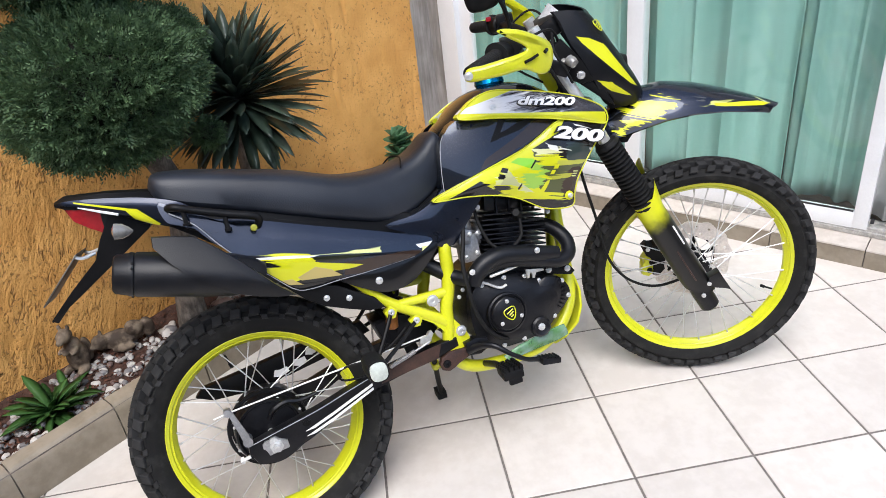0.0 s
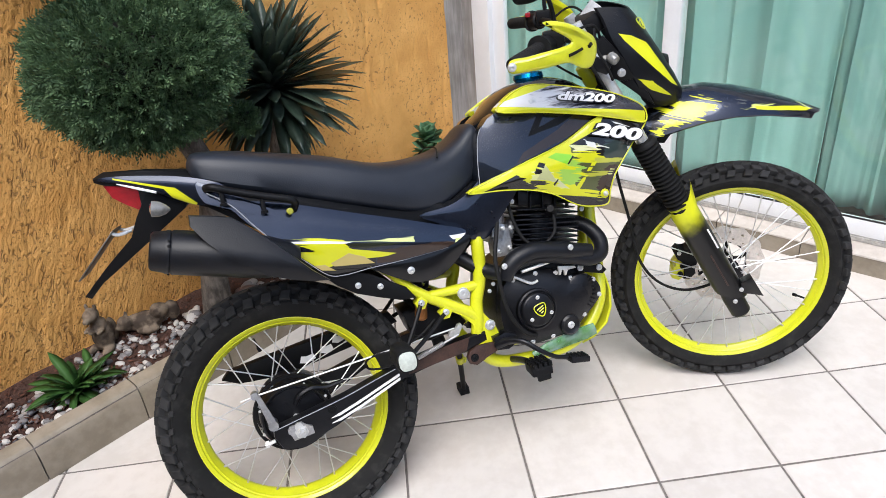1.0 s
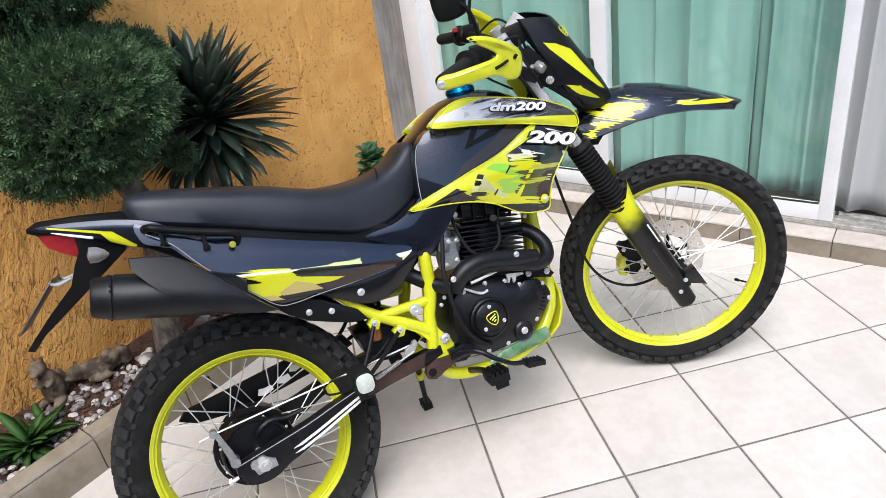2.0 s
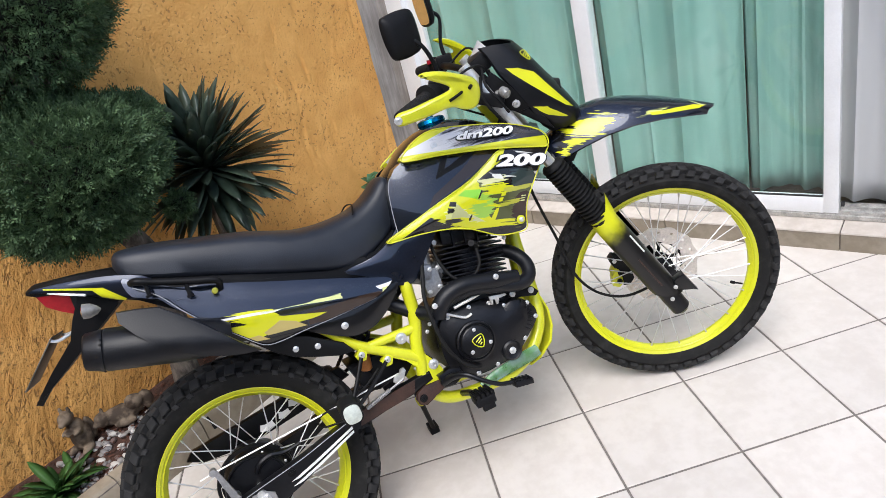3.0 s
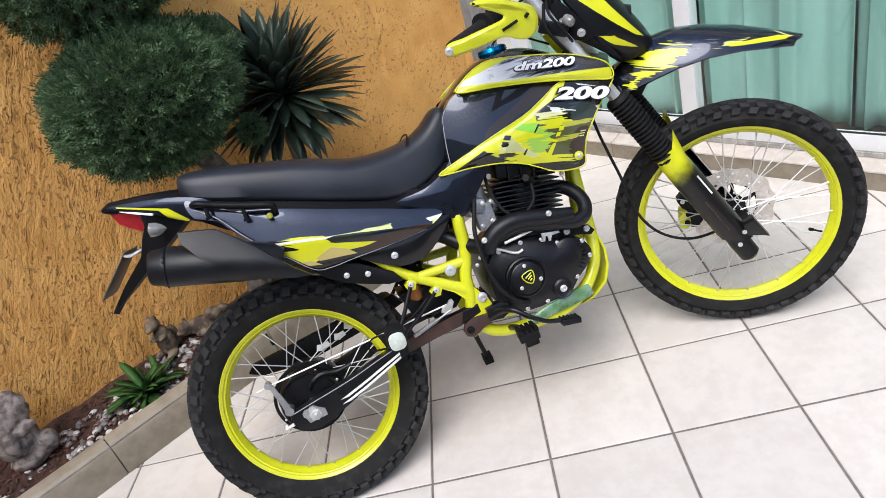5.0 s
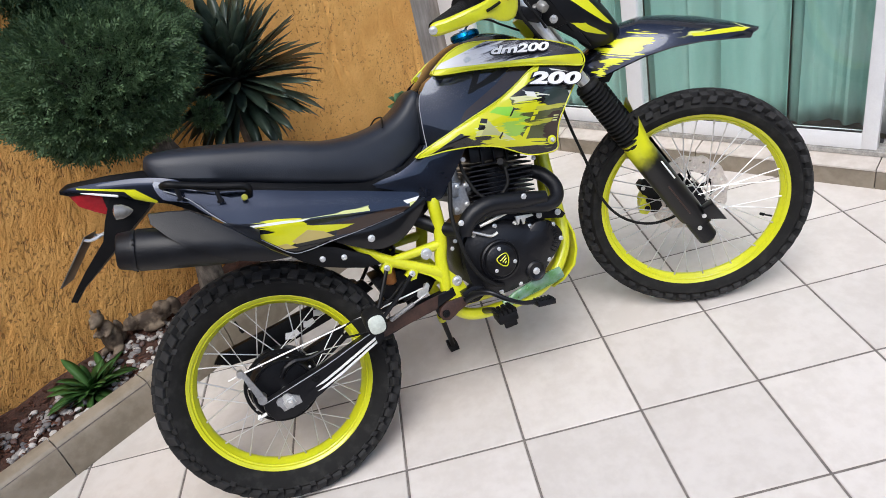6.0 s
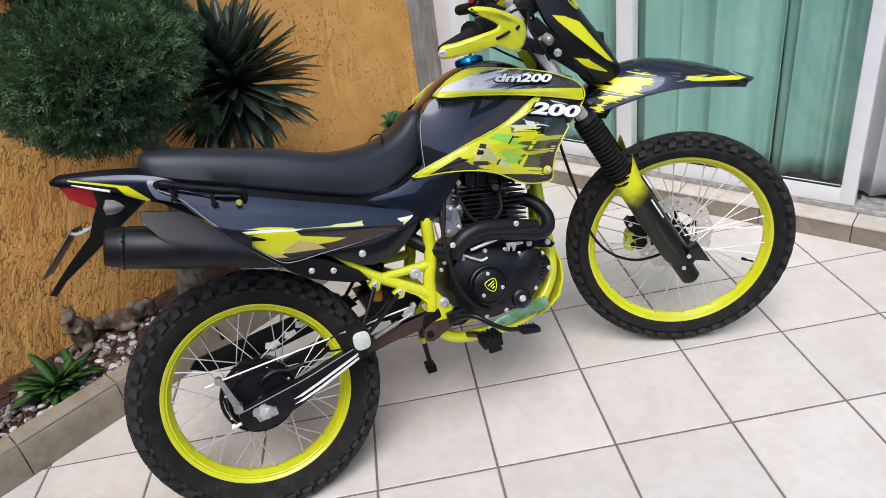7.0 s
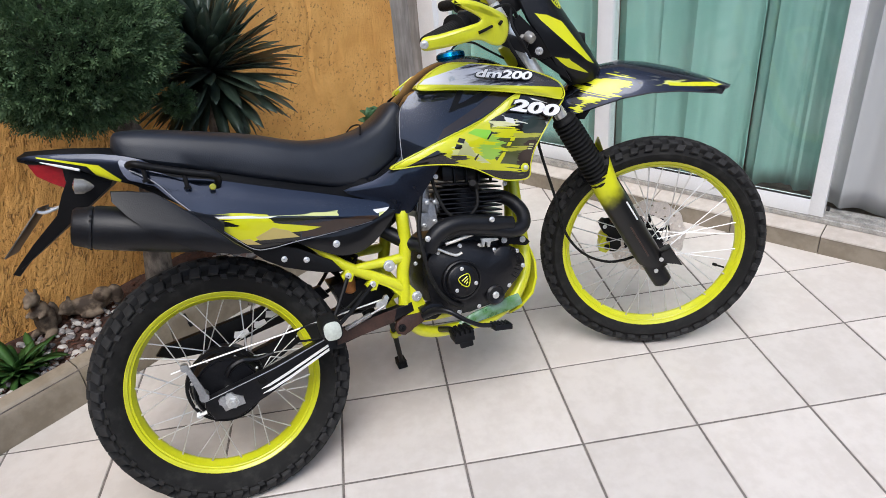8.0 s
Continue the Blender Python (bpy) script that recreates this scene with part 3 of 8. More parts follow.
RC = (-0.004, 0.0, 0.318)
rear_rows = [(-0.011, 0.020, 0.60, 0.0, 0.0, -0.06), (0.011, 0.020, 0.60, 0.0, 0.5, 0.06), (-0.034, 0.020, 0.60, 0.006, 0.5, -0.42), (0.034, 0.020, 0.60, 0.006, 0.0, 0.42),
             (-0.051, 0.024, 0.58, 0.022, 0.0, -1.02), (0.051, 0.024, 0.58, 0.022, 0.5, 1.02), (-0.057, 0.012, 0.34, 0.040, 0.5, -1.35), (0.057, 0.012, 0.34, 0.040, 0.0, 1.35)]
rear = wheel("rear_wheel", RC, 0.325, 0.054, 0.2405, 0.029, 0.025, 0.064, 0.028, 42, rear_rows, False, "yellow rear rim with steel spokes", 0.3)
FC = (1.313, 0.0, 0.3585)
front_rows = [(-0.009, 0.016, 0.60, 0.0, 0.0, -0.08), (0.009, 0.016, 0.60, 0.0, 0.5, 0.08), (-0.026, 0.016, 0.60, 0.005, 0.5, -0.5), (0.026, 0.016, 0.60, 0.005, 0.0, 0.5),
              (-0.039, 0.018, 0.55, 0.018, 0.0, -1.05), (0.039, 0.018, 0.55, 0.018, 0.5, 1.05)]
front = wheel("front_wheel", FC, 0.342, 0.041, 0.2755, 0.022, 0.023, 0.032, 0.030, 46, front_rows, True, "yellow front rim with steel spokes", 0.1)

# hubs, brakes, valves
b = bmesh.new()
spun(b, [(0, 0.02), (0, 0.075), (0.008, 0.090), (0.04, 0.095), (0.062, 0.095), (0.064, 0.089), (0.10, 0.085), (0.112, 0.077), (0.116, 0.03), (0.116, 0.001)], (0, 0.055, 0.314), (0, -1, 0.314), 40)
hub = bp("drum_hub", b, black_engine, rear, "black drum brake hub")
b = bmesh.new()
hoop(b, [(0.097, -0.040), (0.099, -0.034), (0.091, -0.030), (0.089, -0.040)], RC, 48)
bp("hub_flange", b, black_matt, rear)
b = bmesh.new()
spun(b, [(0, 0.012), (0.02, 0.012), (0.022, 0.036), (0.03, 0.038), (0.034, 0.022), (0.066, 0.022), (0.070, 0.038), (0.078, 0.036), (0.08, 0.012), (0.1, 0.012)], (FC[0], 0.05, FC[2]), (FC[0], -1, FC[2]), 28)
bp("front_hub", b, black_engine, front, "black front hub")
for w, c, a, r in ((rear, RC, -15, 0.206), (front, FC, 117, 0.247)):
    b = bmesh.new()
    d = Vector((math.sin(radians(a)), 0, math.cos(radians(a))))
    p = Vector(c) + d * r
    spun(b, [(0, 0.003), (0.024, 0.003), (0.025, 0.005), (0.036, 0.005), (0.038, 0.003)], p, p - d, 8)
    bp("valve", b, black_matt, w)


def brake_disc():
    """A wave disc with two staggered rows of round holes."""
    b = bmesh.new()
    c = Vector((FC[0], 0.062, FC[2]))
    seg, radii = 128, (0.072, 0.0798, 0.0838, 0.0878, 0.0945, 0.1008, 0.1050, 0.1092, 0.121)
    faces_ = []
    for y in (-0.003, 0.003):
        grid = []
        for i in range(seg):
            row = []
            for k, r in enumerate(radii):
                a = 2 * math.pi * i / seg
                mid = {1: (2, 0), 3: (2, 0), 5: (6, 4), 7: (6, 4)}.get(k)
                if mid and (i - mid[1] + 1) % 8 in (0, 2):
                    # the corners of a hole drawn in to round it
                    rc, ac = radii[mid[0]], 2 * math.pi * (i + (1 if (i - mid[1] + 1) % 8 == 0 else -1)) / seg
                    r, a = rc + (r - rc) * 0.80, ac + (a - ac) * 0.80
                wave = 0.0035 if k == 8 else -0.003 if k == 0 else 0.0
                rr = r + wave * math.cos(a * 12)
                row.append(b.verts.new(c + Vector((rr * math.sin(a), y, rr * math.cos(a)))))
            grid.append(row)
        faces_.append(grid)

    def is_hole(i, k):
        return (k in (1, 2) and i % 8 in (0, 7)) or (k in (5, 6) and i % 8 in (3, 4))

    for i in range(seg):
        j = (i + 1) % seg
        for k in range(8):
            if not is_hole(i, k):
                for g in faces_:
                    b.faces.new((g[i][k], g[i][k + 1], g[j][k + 1], g[j][k]))
            else:
                f0, f1 = faces_
                for (i0, k0, i1, k1), beyond in (((i, k, j, k), (i, k - 1)), ((i, k + 1, j, k + 1), (i, k + 1)), ((i, k, i, k + 1), (i - 1, k)), ((j, k, j, k + 1), (j, k))):
                    if not is_hole(*beyond):
                        b.faces.new((f0[i0][k0], f0[i1][k1], f1[i1][k1], f1[i0][k0]))
        for k in (0, 8):
            b.faces.new((faces_[0][i][k], faces_[0][j][k], faces_[1][j][k], faces_[1][i][k]))
    for g in faces_:
        for row in g:
            for v in row:
                if not v.link_faces:
                    b.verts.remove(v)
    return b


disc_steel = plain("brake_disc_steel", (0.68, 0.62, 0.57), 0.40, metal=0.40, var=0.18, scale=40)
disc = bp("brake_disc", brake_disc(), disc_steel, front, "drilled wavy steel brake disc", smooth=False)
b = bmesh.new()
hoop(b, [(0.040, 0.056), (0.040, 0.066), (0.030, 0.066), (0.030, 0.056)], FC, 32)
for i in range(6):
    a = math.pi * i / 3
    d = Vector((math.sin(a), 0, math.cos(a)))
    e = Vector((math.cos(a), 0, -math.sin(a)))
    tube(b, [Vector(FC) + Vector((0, 0.061, 0)) + d * 0.034, Vector(FC) + Vector((0, 0.061, 0)) + d * 0.055 + e * 0.012, Vector(FC) + Vector((0, 0.061, 0)) + d * 0.076 + e * 0.010], 0.005, 6, 3)
hoop(b, [(0.070, 0.0645), (0.078, 0.0645), (0.078, 0.0675), (0.070, 0.0675)], FC, 48)
bp("disc_carrier", b, black_matt, front)

b = bmesh.new()
slab(b, [(1.158, 0.338), (1.160, 0.362), (1.168, 0.368), (1.166, 0.386), (1.176, 0.398), (1.198, 0.396), (1.206, 0.380), (1.200, 0.345), (1.178, 0.328)], 0.035, 0.085, 0.006)
cal = bp("brake_caliper", b, yellow_paint, None, "yellow brake caliper", True)
b = bmesh.new()
slab(b, [(1.190, 0.335), (1.198, 0.385), (1.175, 0.402), (1.165, 0.425), (1.178, 0.438), (1.200, 0.425), (1.215, 0.44), (1.235, 0.43), (1.238, 0.395), (1.222, 0.375), (1.228, 0.350), (1.210, 0.332)], 0.03, 0.08, 0.005)
brk_ = bp("bracket", b, black_matt, cal)
for x, z in ((1.182, 0.352), (1.190, 0.378)):
    b = bmesh.new()
    spun(b, [(0, 0.0085), (0.004, 0.0085), (0.004, 0.005), (0.001, 0.004)], (x, 0.034, z), (x, -1, z), 14)
    bp("piston_cap", b, black_matt, cal)
for x, z in ((1.180, 0.424), (1.222, 0.418)):
    bolt(brk_, (x, 0.029, z), 0.006)

# ---- fork ----
def leg_point(s):
    """A point of the right fork leg, s metres down from the lower clamp."""
    return Vector((1.045 + 0.4226 * s, -0.098, 0.875 - 0.9063 * s))


for side in (1, -1):
    mir = Matrix.Diagonal((1, side, 1, 1))
    b = bmesh.new()
    spun(b, [(-0.30, 0.0165), (0.0, 0.0165), (0.12, 0.0165)], leg_point(0), leg_point(1), 16)
    b.transform(mir)
    bp("fork_tube", b, steel, None, "", True)
    b = bmesh.new()
    prof = [(0.055, 0.018), (0.058, 0.030)]
    for i in range(17):
        s = 0.066 + i * 0.0122
        prof += [(s, 0.0345), (s + 0.0045, 0.0345), (s + 0.007, 0.0265), (s + 0.0095, 0.0265)]
    prof += [(0.275, 0.033), (0.285, 0.03)]
    spun(b, prof, leg_point(0), leg_point(1), 24)
    b.transform(mir)
    bp("fork_gaiter", b, rubber, None, "ribbed black rubber gaiter", True)
    b = bmesh.new()
    spun(b, [(0.26, 0.026), (0.45, 0.027), (0.56, 0.026), (0.60, 0.029), (0.655, 0.028), (0.665, 0.018)], leg_point(0), leg_point(1), 20)
    b.transform(mir)
    bp("fork_leg", b, black_engine, None, "", True)


def gradient_guard():
    n = Net("fork_guard_fade")
    x, _, z = n.xyz()
    st = n.noise(1.0, 2.0, n.coords((40, 1, 40), (0, radians(-65), 0)))
    f = n.calc("ADD", line(n, x, z, (1.15, 0.555), (1.205, 0.60)), n.calc("MULTIPLY_ADD", st, 0.03, -0.015))
    col = n.mix(n.step(f, -0.035, 0.03), (0.005, 0.0048, 0.0048), YELLOW)
    n.bsdf.inputs["Specular IOR Level"].default_value = 0.3
    return n.finish(col, 0.34, 0.0, 0.35)


guard_fade = gradient_guard()
GUARD_PROF = [(-0.036, 0.004), (-0.032, -0.016), (-0.018, -0.030), (0.005, -0.036), (0.026, -0.030), (0.038, -0.014), (0.041, 0.006)]
for side in (1, -1):
    b = bmesh.new()
    rings = []
    for s, w in ((0.262, 0.86), (0.30, 0.98), (0.37, 1.0), (0.46, 0.98), (0.54, 1.0), (0.585, 0.96)):
        p = leg_point(s)
        fw = Vector((0.9063, 0, 0.4226))
        outer = [p + fw * (u * w + (0.02 if s < 0.28 and u > 0 else 0)) + Vector((0, v * w, 0)) + (Vector((0.4226, 0, -0.9063)) * (-0.045 * max(0, u) / 0.047 if s < 0.28 else 0.03 * u / 0.047 if s > 0.58 else 0)) for u, v in GUARD_PROF]
        inner = [q + Vector((0, 0.004, 0)) for q in reversed(outer)]
        rings.append(outer + inner)
    loft(b, rings)
    b.transform(Matrix.Diagonal((1, side, 1, 1)))
    fg = bp("fork_guard", b, guard_fade, None, "fork guard fading from yellow to black", True)
    if side == 1:
        b = bmesh.new()
        slab(b, [(1.315, 0.385), (1.345, 0.40), (1.378, 0.335), (1.352, 0.345), (1.318, 0.352)], -0.125, -0.095, 0.004)
        bp("axle_lug", b, black_gloss, fg)
        for s, u in ((0.575, 0.030), (0.60, 0.0)):
            p = leg_point(s) + Vector((0.9063, 0, 0.4226)) * u
            bolt(fg, (p.x, -0.128, p.z), 0.006)
# red lining stripe along the guard
b = bmesh.new()
p, q = leg_point(0.43), leg_point(0.54)
tube(b, [p + Vector((0.005, -0.0362, 0)), q + Vector((0.005, -0.0362, 0))], 0.0022, 6, 1)
bp("stripe", b, brown_plastic, None, "", True)
b = bmesh.new()
p, q = leg_point(0.36), leg_point(0.425)
tube(b, [p + Vector((0.028, -0.029, 0.013)), q + Vector((0.028, -0.029, 0.013))], 0.0025, 6, 1)
bp("stripe", b, white_vinyl, None, "", True)

# fork clamps, head, stem
b = bmesh.new()
for zc, xc in ((0.895, 1.032), (1.045, 0.962)):
    box(b, (xc, 0, zc), (0.075, 0.245, 0.034), Matrix.Rotation(radians(27), 3, "Y").to_3x3(), 0.006)
bp("fork_clamp", b, black_engine, None, "", True)
b = bmesh.new()
spun(b, [(0, 0.028), (0.02, 0.030), (0.13, 0.030), (0.15, 0.028)], (1.012, 0, 0.895), (0.944, 0, 1.029), 20)
bp("head_tube", b, yellow_paint)

# axle of the front wheel
b = bmesh.new()
spun(b, [(0, 0.012), (0.02, 0.012), (0.02, 0.009), (0.21, 0.009), (0.215, 0.014), (0.228, 0.014)], (FC[0], 0.11, FC[2]), (FC[0], -1, FC[2]), 12)
bp("front_axle", b, zinc, None, "", True)

# ---- front mudguard ----
fender_mat = patches("mudguard_graphics", METAL_NAVY, [
    ([(1.098, 0.824), (1.099, 0.896), (1.176, 0.909), (1.269, 0.873), (1.208, 0.856), (1.127, 0.817)], (0.008, 0.008, 0.008), 0.003, 0.0),
    ([(1.106, 0.892), (1.175, 0.903), (1.225, 0.907), (1.284, 0.895), (1.265, 0.879), (1.209, 0.860), (1.141, 0.874)], YELLOW, 0.015, 0.001),
    ([(1.109, 0.847), (1.145, 0.870), (1.215, 0.855), (1.182, 0.849), (1.128, 0.819)], YELLOW, 0.015, 0.001),
    ([(1.271, 0.892), (1.338, 0.885), (1.342, 0.875), (1.284, 0.874)], (0.06, 0.062, 0.055), 0.012, 0.0),
    ([(1.294, 0.873), (1.361, 0.876), (1.403, 0.866), (1.365, 0.861)], (0.60, 0.62, 0.16), 0.008, 0.001),
    ([(1.361, 0.871), (1.487, 0.846), (1.520, 0.832), (1.500, 0.833), (1.365, 0.862)], YELLOW, 0.0012, 0.0),
    ([(1.472, 0.861), (1.496, 0.847), (1.522, 0.830), (1.505, 0.838)], (0.62, 0.65, 0.26), 0.0006, 0.0)],
    coat=0.9, gloss=0.16, tilt=16.0, sx=9.0, sz=210.0, wet=((1.10, 0.895), (1.50, 0.865), 0.10), metal=0.8)
FENDER = [  # x, crown height, edge height, half width
    (1.075, 0.880, 0.835, 0.075), (1.12, 0.905, 0.835, 0.085), (1.18, 0.930, 0.850, 0.092), (1.245, 0.936, 0.862, 0.092), (1.32, 0.920, 0.865, 0.088),
    (1.40, 0.893, 0.856, 0.078), (1.47, 0.862, 0.843, 0.062), (1.52, 0.838, 0.830, 0.045), (1.55, 0.822, 0.819, 0.026)]
b = bmesh.new()
rings = []
for x, zc, ze, hw in FENDER:
    top_, k = [], 6
    for i in range(-k, k + 1):
        s = i / k
        top_.append((x - 0.03 * abs(s) ** 2 * (1 if x > 1.4 else 0.3), s * hw, ze + (zc - ze) * (1 - abs(s) ** 2.2) - (0.010 if abs(s) > 0.98 else 0)))
    rings.append(top_ + [(px, py * 0.96, pz - 0.0045) for px, py, pz in reversed(top_)])
loft(b, rings)
fender = bp("front_mudguard", b, fender_mat, None, "glossy navy and yellow front mudguard", True)
b = bmesh.new()
slab(b, [(1.075, 0.87), (1.10, 0.80), (1.135, 0.795), (1.17, 0.84), (1.16, 0.86)], -0.05, 0.05, 0.006)
bp("bracket", b, black_matt, fender)

# ---- headlight mask ----
mask_mat = patches("mask_graphics", (0.005, 0.0053, 0.0065), [
    ([(1.018, 1.110), (1.055, 1.099), (1.092, 1.076), (1.132, 1.012), (1.172, 0.948), (1.116, 0.988), (1.070, 1.044), (1.038, 1.088)], YELLOW, 0.0006, 0.0),
    ([(1.066, 0.989), (1.102, 0.979), (1.160, 0.924), (1.098, 0.953)], YELLOW, 0.003, 0.0)],
    coat=0.25, gloss=0.40, tilt=30.0, sx=12.0, sz=110.0, wet=((0.96, 1.10), (1.14, 1.02), 0.12))
MASK = [  # height, rear x, front x, half width
    (0.905, 1.105, 1.190, 0.060), (0.935, 1.082, 1.190, 0.085), (0.975, 1.066, 1.172, 0.100), (1.02, 1.048, 1.148, 0.106), (1.065, 1.027, 1.122, 0.104),
    (1.100, 1.007, 1.103, 0.099), (1.130, 0.989, 1.085, 0.093), (1.157, 0.974, 1.066, 0.084)]
b = bmesh.new()
rings = []
for z, x0, x1, hw in MASK:
    k = 8
    arc = []
    for i in range(-k, k + 1):
        t = i / k * math.pi / 2
        arc.append((x0 + (x1 - x0) * abs(math.cos(t)) ** 0.55, hw * math.copysign(abs(math.sin(t)) ** 0.85, t), z + 0.02 * (1 - math.cos(t)) * (1 if z > 1.1 else -0.3)))
    rings.append(arc + [(px - 0.006, py * 0.94, pz) for px, py, pz in reversed(arc)])
loft(b, rings)
mask = bp("headlight_mask", b, mask_mat, None, "black headlight mask with yellow flashes", True)
b = bmesh.new()
spun(b, [(0, 0.02), (0.01, 0.05), (0.05, 0.062), (0.07, 0.06), (0.075, 0.0)], (1.075, 0, 0.985), (1.145, 0, 0.965), 24)
bp("headlight", b, black_matt, mask)
bolt(mask, (1.025, -0.104, 1.012), 0.010)
b = bmesh.new()
tube(b, [(0.985, -0.10, 1.055), (1.0, -0.125, 1.05)], 0.008, 8, 1)
spun(b, [(0, 0.006), (0.005, 0.013), (0.018, 0.015), (0.028, 0.012), (0.031, 0.0)], (0.995, -0.112, 1.062), (1.012, -0.134, 1.045), 14)
bp("turn_signal", b, clear_lens, mask, "smoky indicator lens")
# emblem on the mask: a shield outline with bars
def emblem(parent, at, ax, ay, size, material, name="emblem"):
    """A shield-shaped ring with three slanted bars, in the plane of ax and ay."""
    bb = bmesh.new()
    at, ax, ay = Vector(at), Vector(ax).normalized(), Vector(ay).normalized()
    nn = ax.cross(ay)
    out = [(-0.42, 0.42), (0.0, 0.5), (0.42, 0.42), (0.45, 0.1), (0.28, -0.28), (0.0, -0.5), (-0.28, -0.28), (-0.45, 0.1)]
    pts = curve([at + ax * (x * size) + ay * (y * size) for x, y in out], 4, True)
    tube(bb, pts + [pts[0]], size * 0.045, 6, 1)
    for (x0, y0, x1, y1) in ((-0.28, 0.12, 0.30, 0.26), (-0.16, -0.06, 0.26, 0.06), (-0.06, -0.24, 0.16, -0.16)):
        tube(bb, [at + ax * (x0 * size) + ay * (y0 * size), at + ax * (x1 * size) + ay * (y1 * size)], size * 0.05, 6, 1)
    return bp(name, bb, material, parent, "yellow shield emblem")


emblem(mask, (1.0845, -0.0643, 1.1205), (0.448, 0.894, 0.0), (-0.48, 0.10, 0.87), 0.032, yellow_paint)
b = bmesh.new()
slab(b, [(0.962, 1.095), (0.985, 1.110), (1.012, 1.075), (1.045, 1.028), (1.062, 0.992), (1.030, 0.988), (1.000, 1.000), (0.985, 1.030)], -0.104, -0.086, 0.005)
slab(b, [(0.992, 1.012), (1.030, 0.992), (1.063, 0.990), (1.090, 0.950), (1.105, 0.915), (1.074, 0.940), (1.030, 0.980)], -0.098, -0.080, 0.004)
lb = bp("lamp_bracket", b, black_matt, mask, "black headlight bracket")
b = bmesh.new()
tube(b, [(0.955, -0.115, 1.11), (0.945, -0.135, 1.06), (0.965, -0.130, 1.01), (0.99, -0.11, 0.96)], 0.0045, 8, 5)
bp("wiring_loom", b, rubber, lb)
b = bmesh.new()
tube(b, [(0.965, -0.105, 1.13), (0.962, -0.145, 1.09), (0.985, -0.140, 1.04), (1.0, -0.12, 1.0)], 0.0035, 8, 5)
bp("wiring_loom", b, rubber, lb)
# instrument panel and card
b = bmesh.new()
box(b, (0.965, 0, 1.135), (0.06, 0.15, 0.05), Matrix.Rotation(radians(-25), 3, "Y"), 0.012)
bp("instrument_panel", b, black_matt, None, "", True)
b = bmesh.new()
box(b, (0.962, -0.02, 1.158), (0.062, 0.095, 0.003), Matrix.Rotation(radians(-48), 3, "Y") @ Matrix.Rotation(radians(12), 3, "X"), 0.001)
bp("card", b, paper, None, "clear plastic card tucked behind the mask", True)

# ---- handlebar ----
GUARD = [(0.747, 1.114), (0.753, 1.129), (0.769, 1.133), (0.789, 1.133), (0.83, 1.138), (0.867, 1.141), (0.883, 1.143), (0.886, 1.15), (0.873, 1.163), (0.858, 1.174), (0.839, 1.189), (0.83, 1.198), (0.848, 1.199), (0.876, 1.19), (0.9, 1.176), (0.926, 1.156), (0.942, 1.14), (0.949, 1.122), (0.948, 1.102), (0.942, 1.088), (0.933, 1.079), (0.918, 1.079), (0.9, 1.089), (0.884, 1.102), (0.863, 1.107), (0.822, 1.104), (0.782, 1.102), (0.761, 1.102), (0.75, 1.106)]
b = bmesh.new()
tube(b, [(0.765, -0.385, 1.118), (0.83, -0.27, 1.128), (0.88, -0.16, 1.125), (0.935, -0.07, 1.10), (0.94, 0.0, 1.095), (0.935, 0.07, 1.10), (0.88, 0.16, 1.125), (0.83, 0.27, 1.128), (0.765, 0.385, 1.118)], 0.011, 12, 6)
bar = bp("handlebar", b, black_matt, None, "", True)
b = bmesh.new()
box(b, (0.937, -0.05, 1.085), (0.04, 0.03, 0.06), None, 0.005)
box(b, (0.937, 0.05, 1.085), (0.04, 0.03, 0.06), None, 0.005)
bp("bar_clamp", b, black_engine, bar)
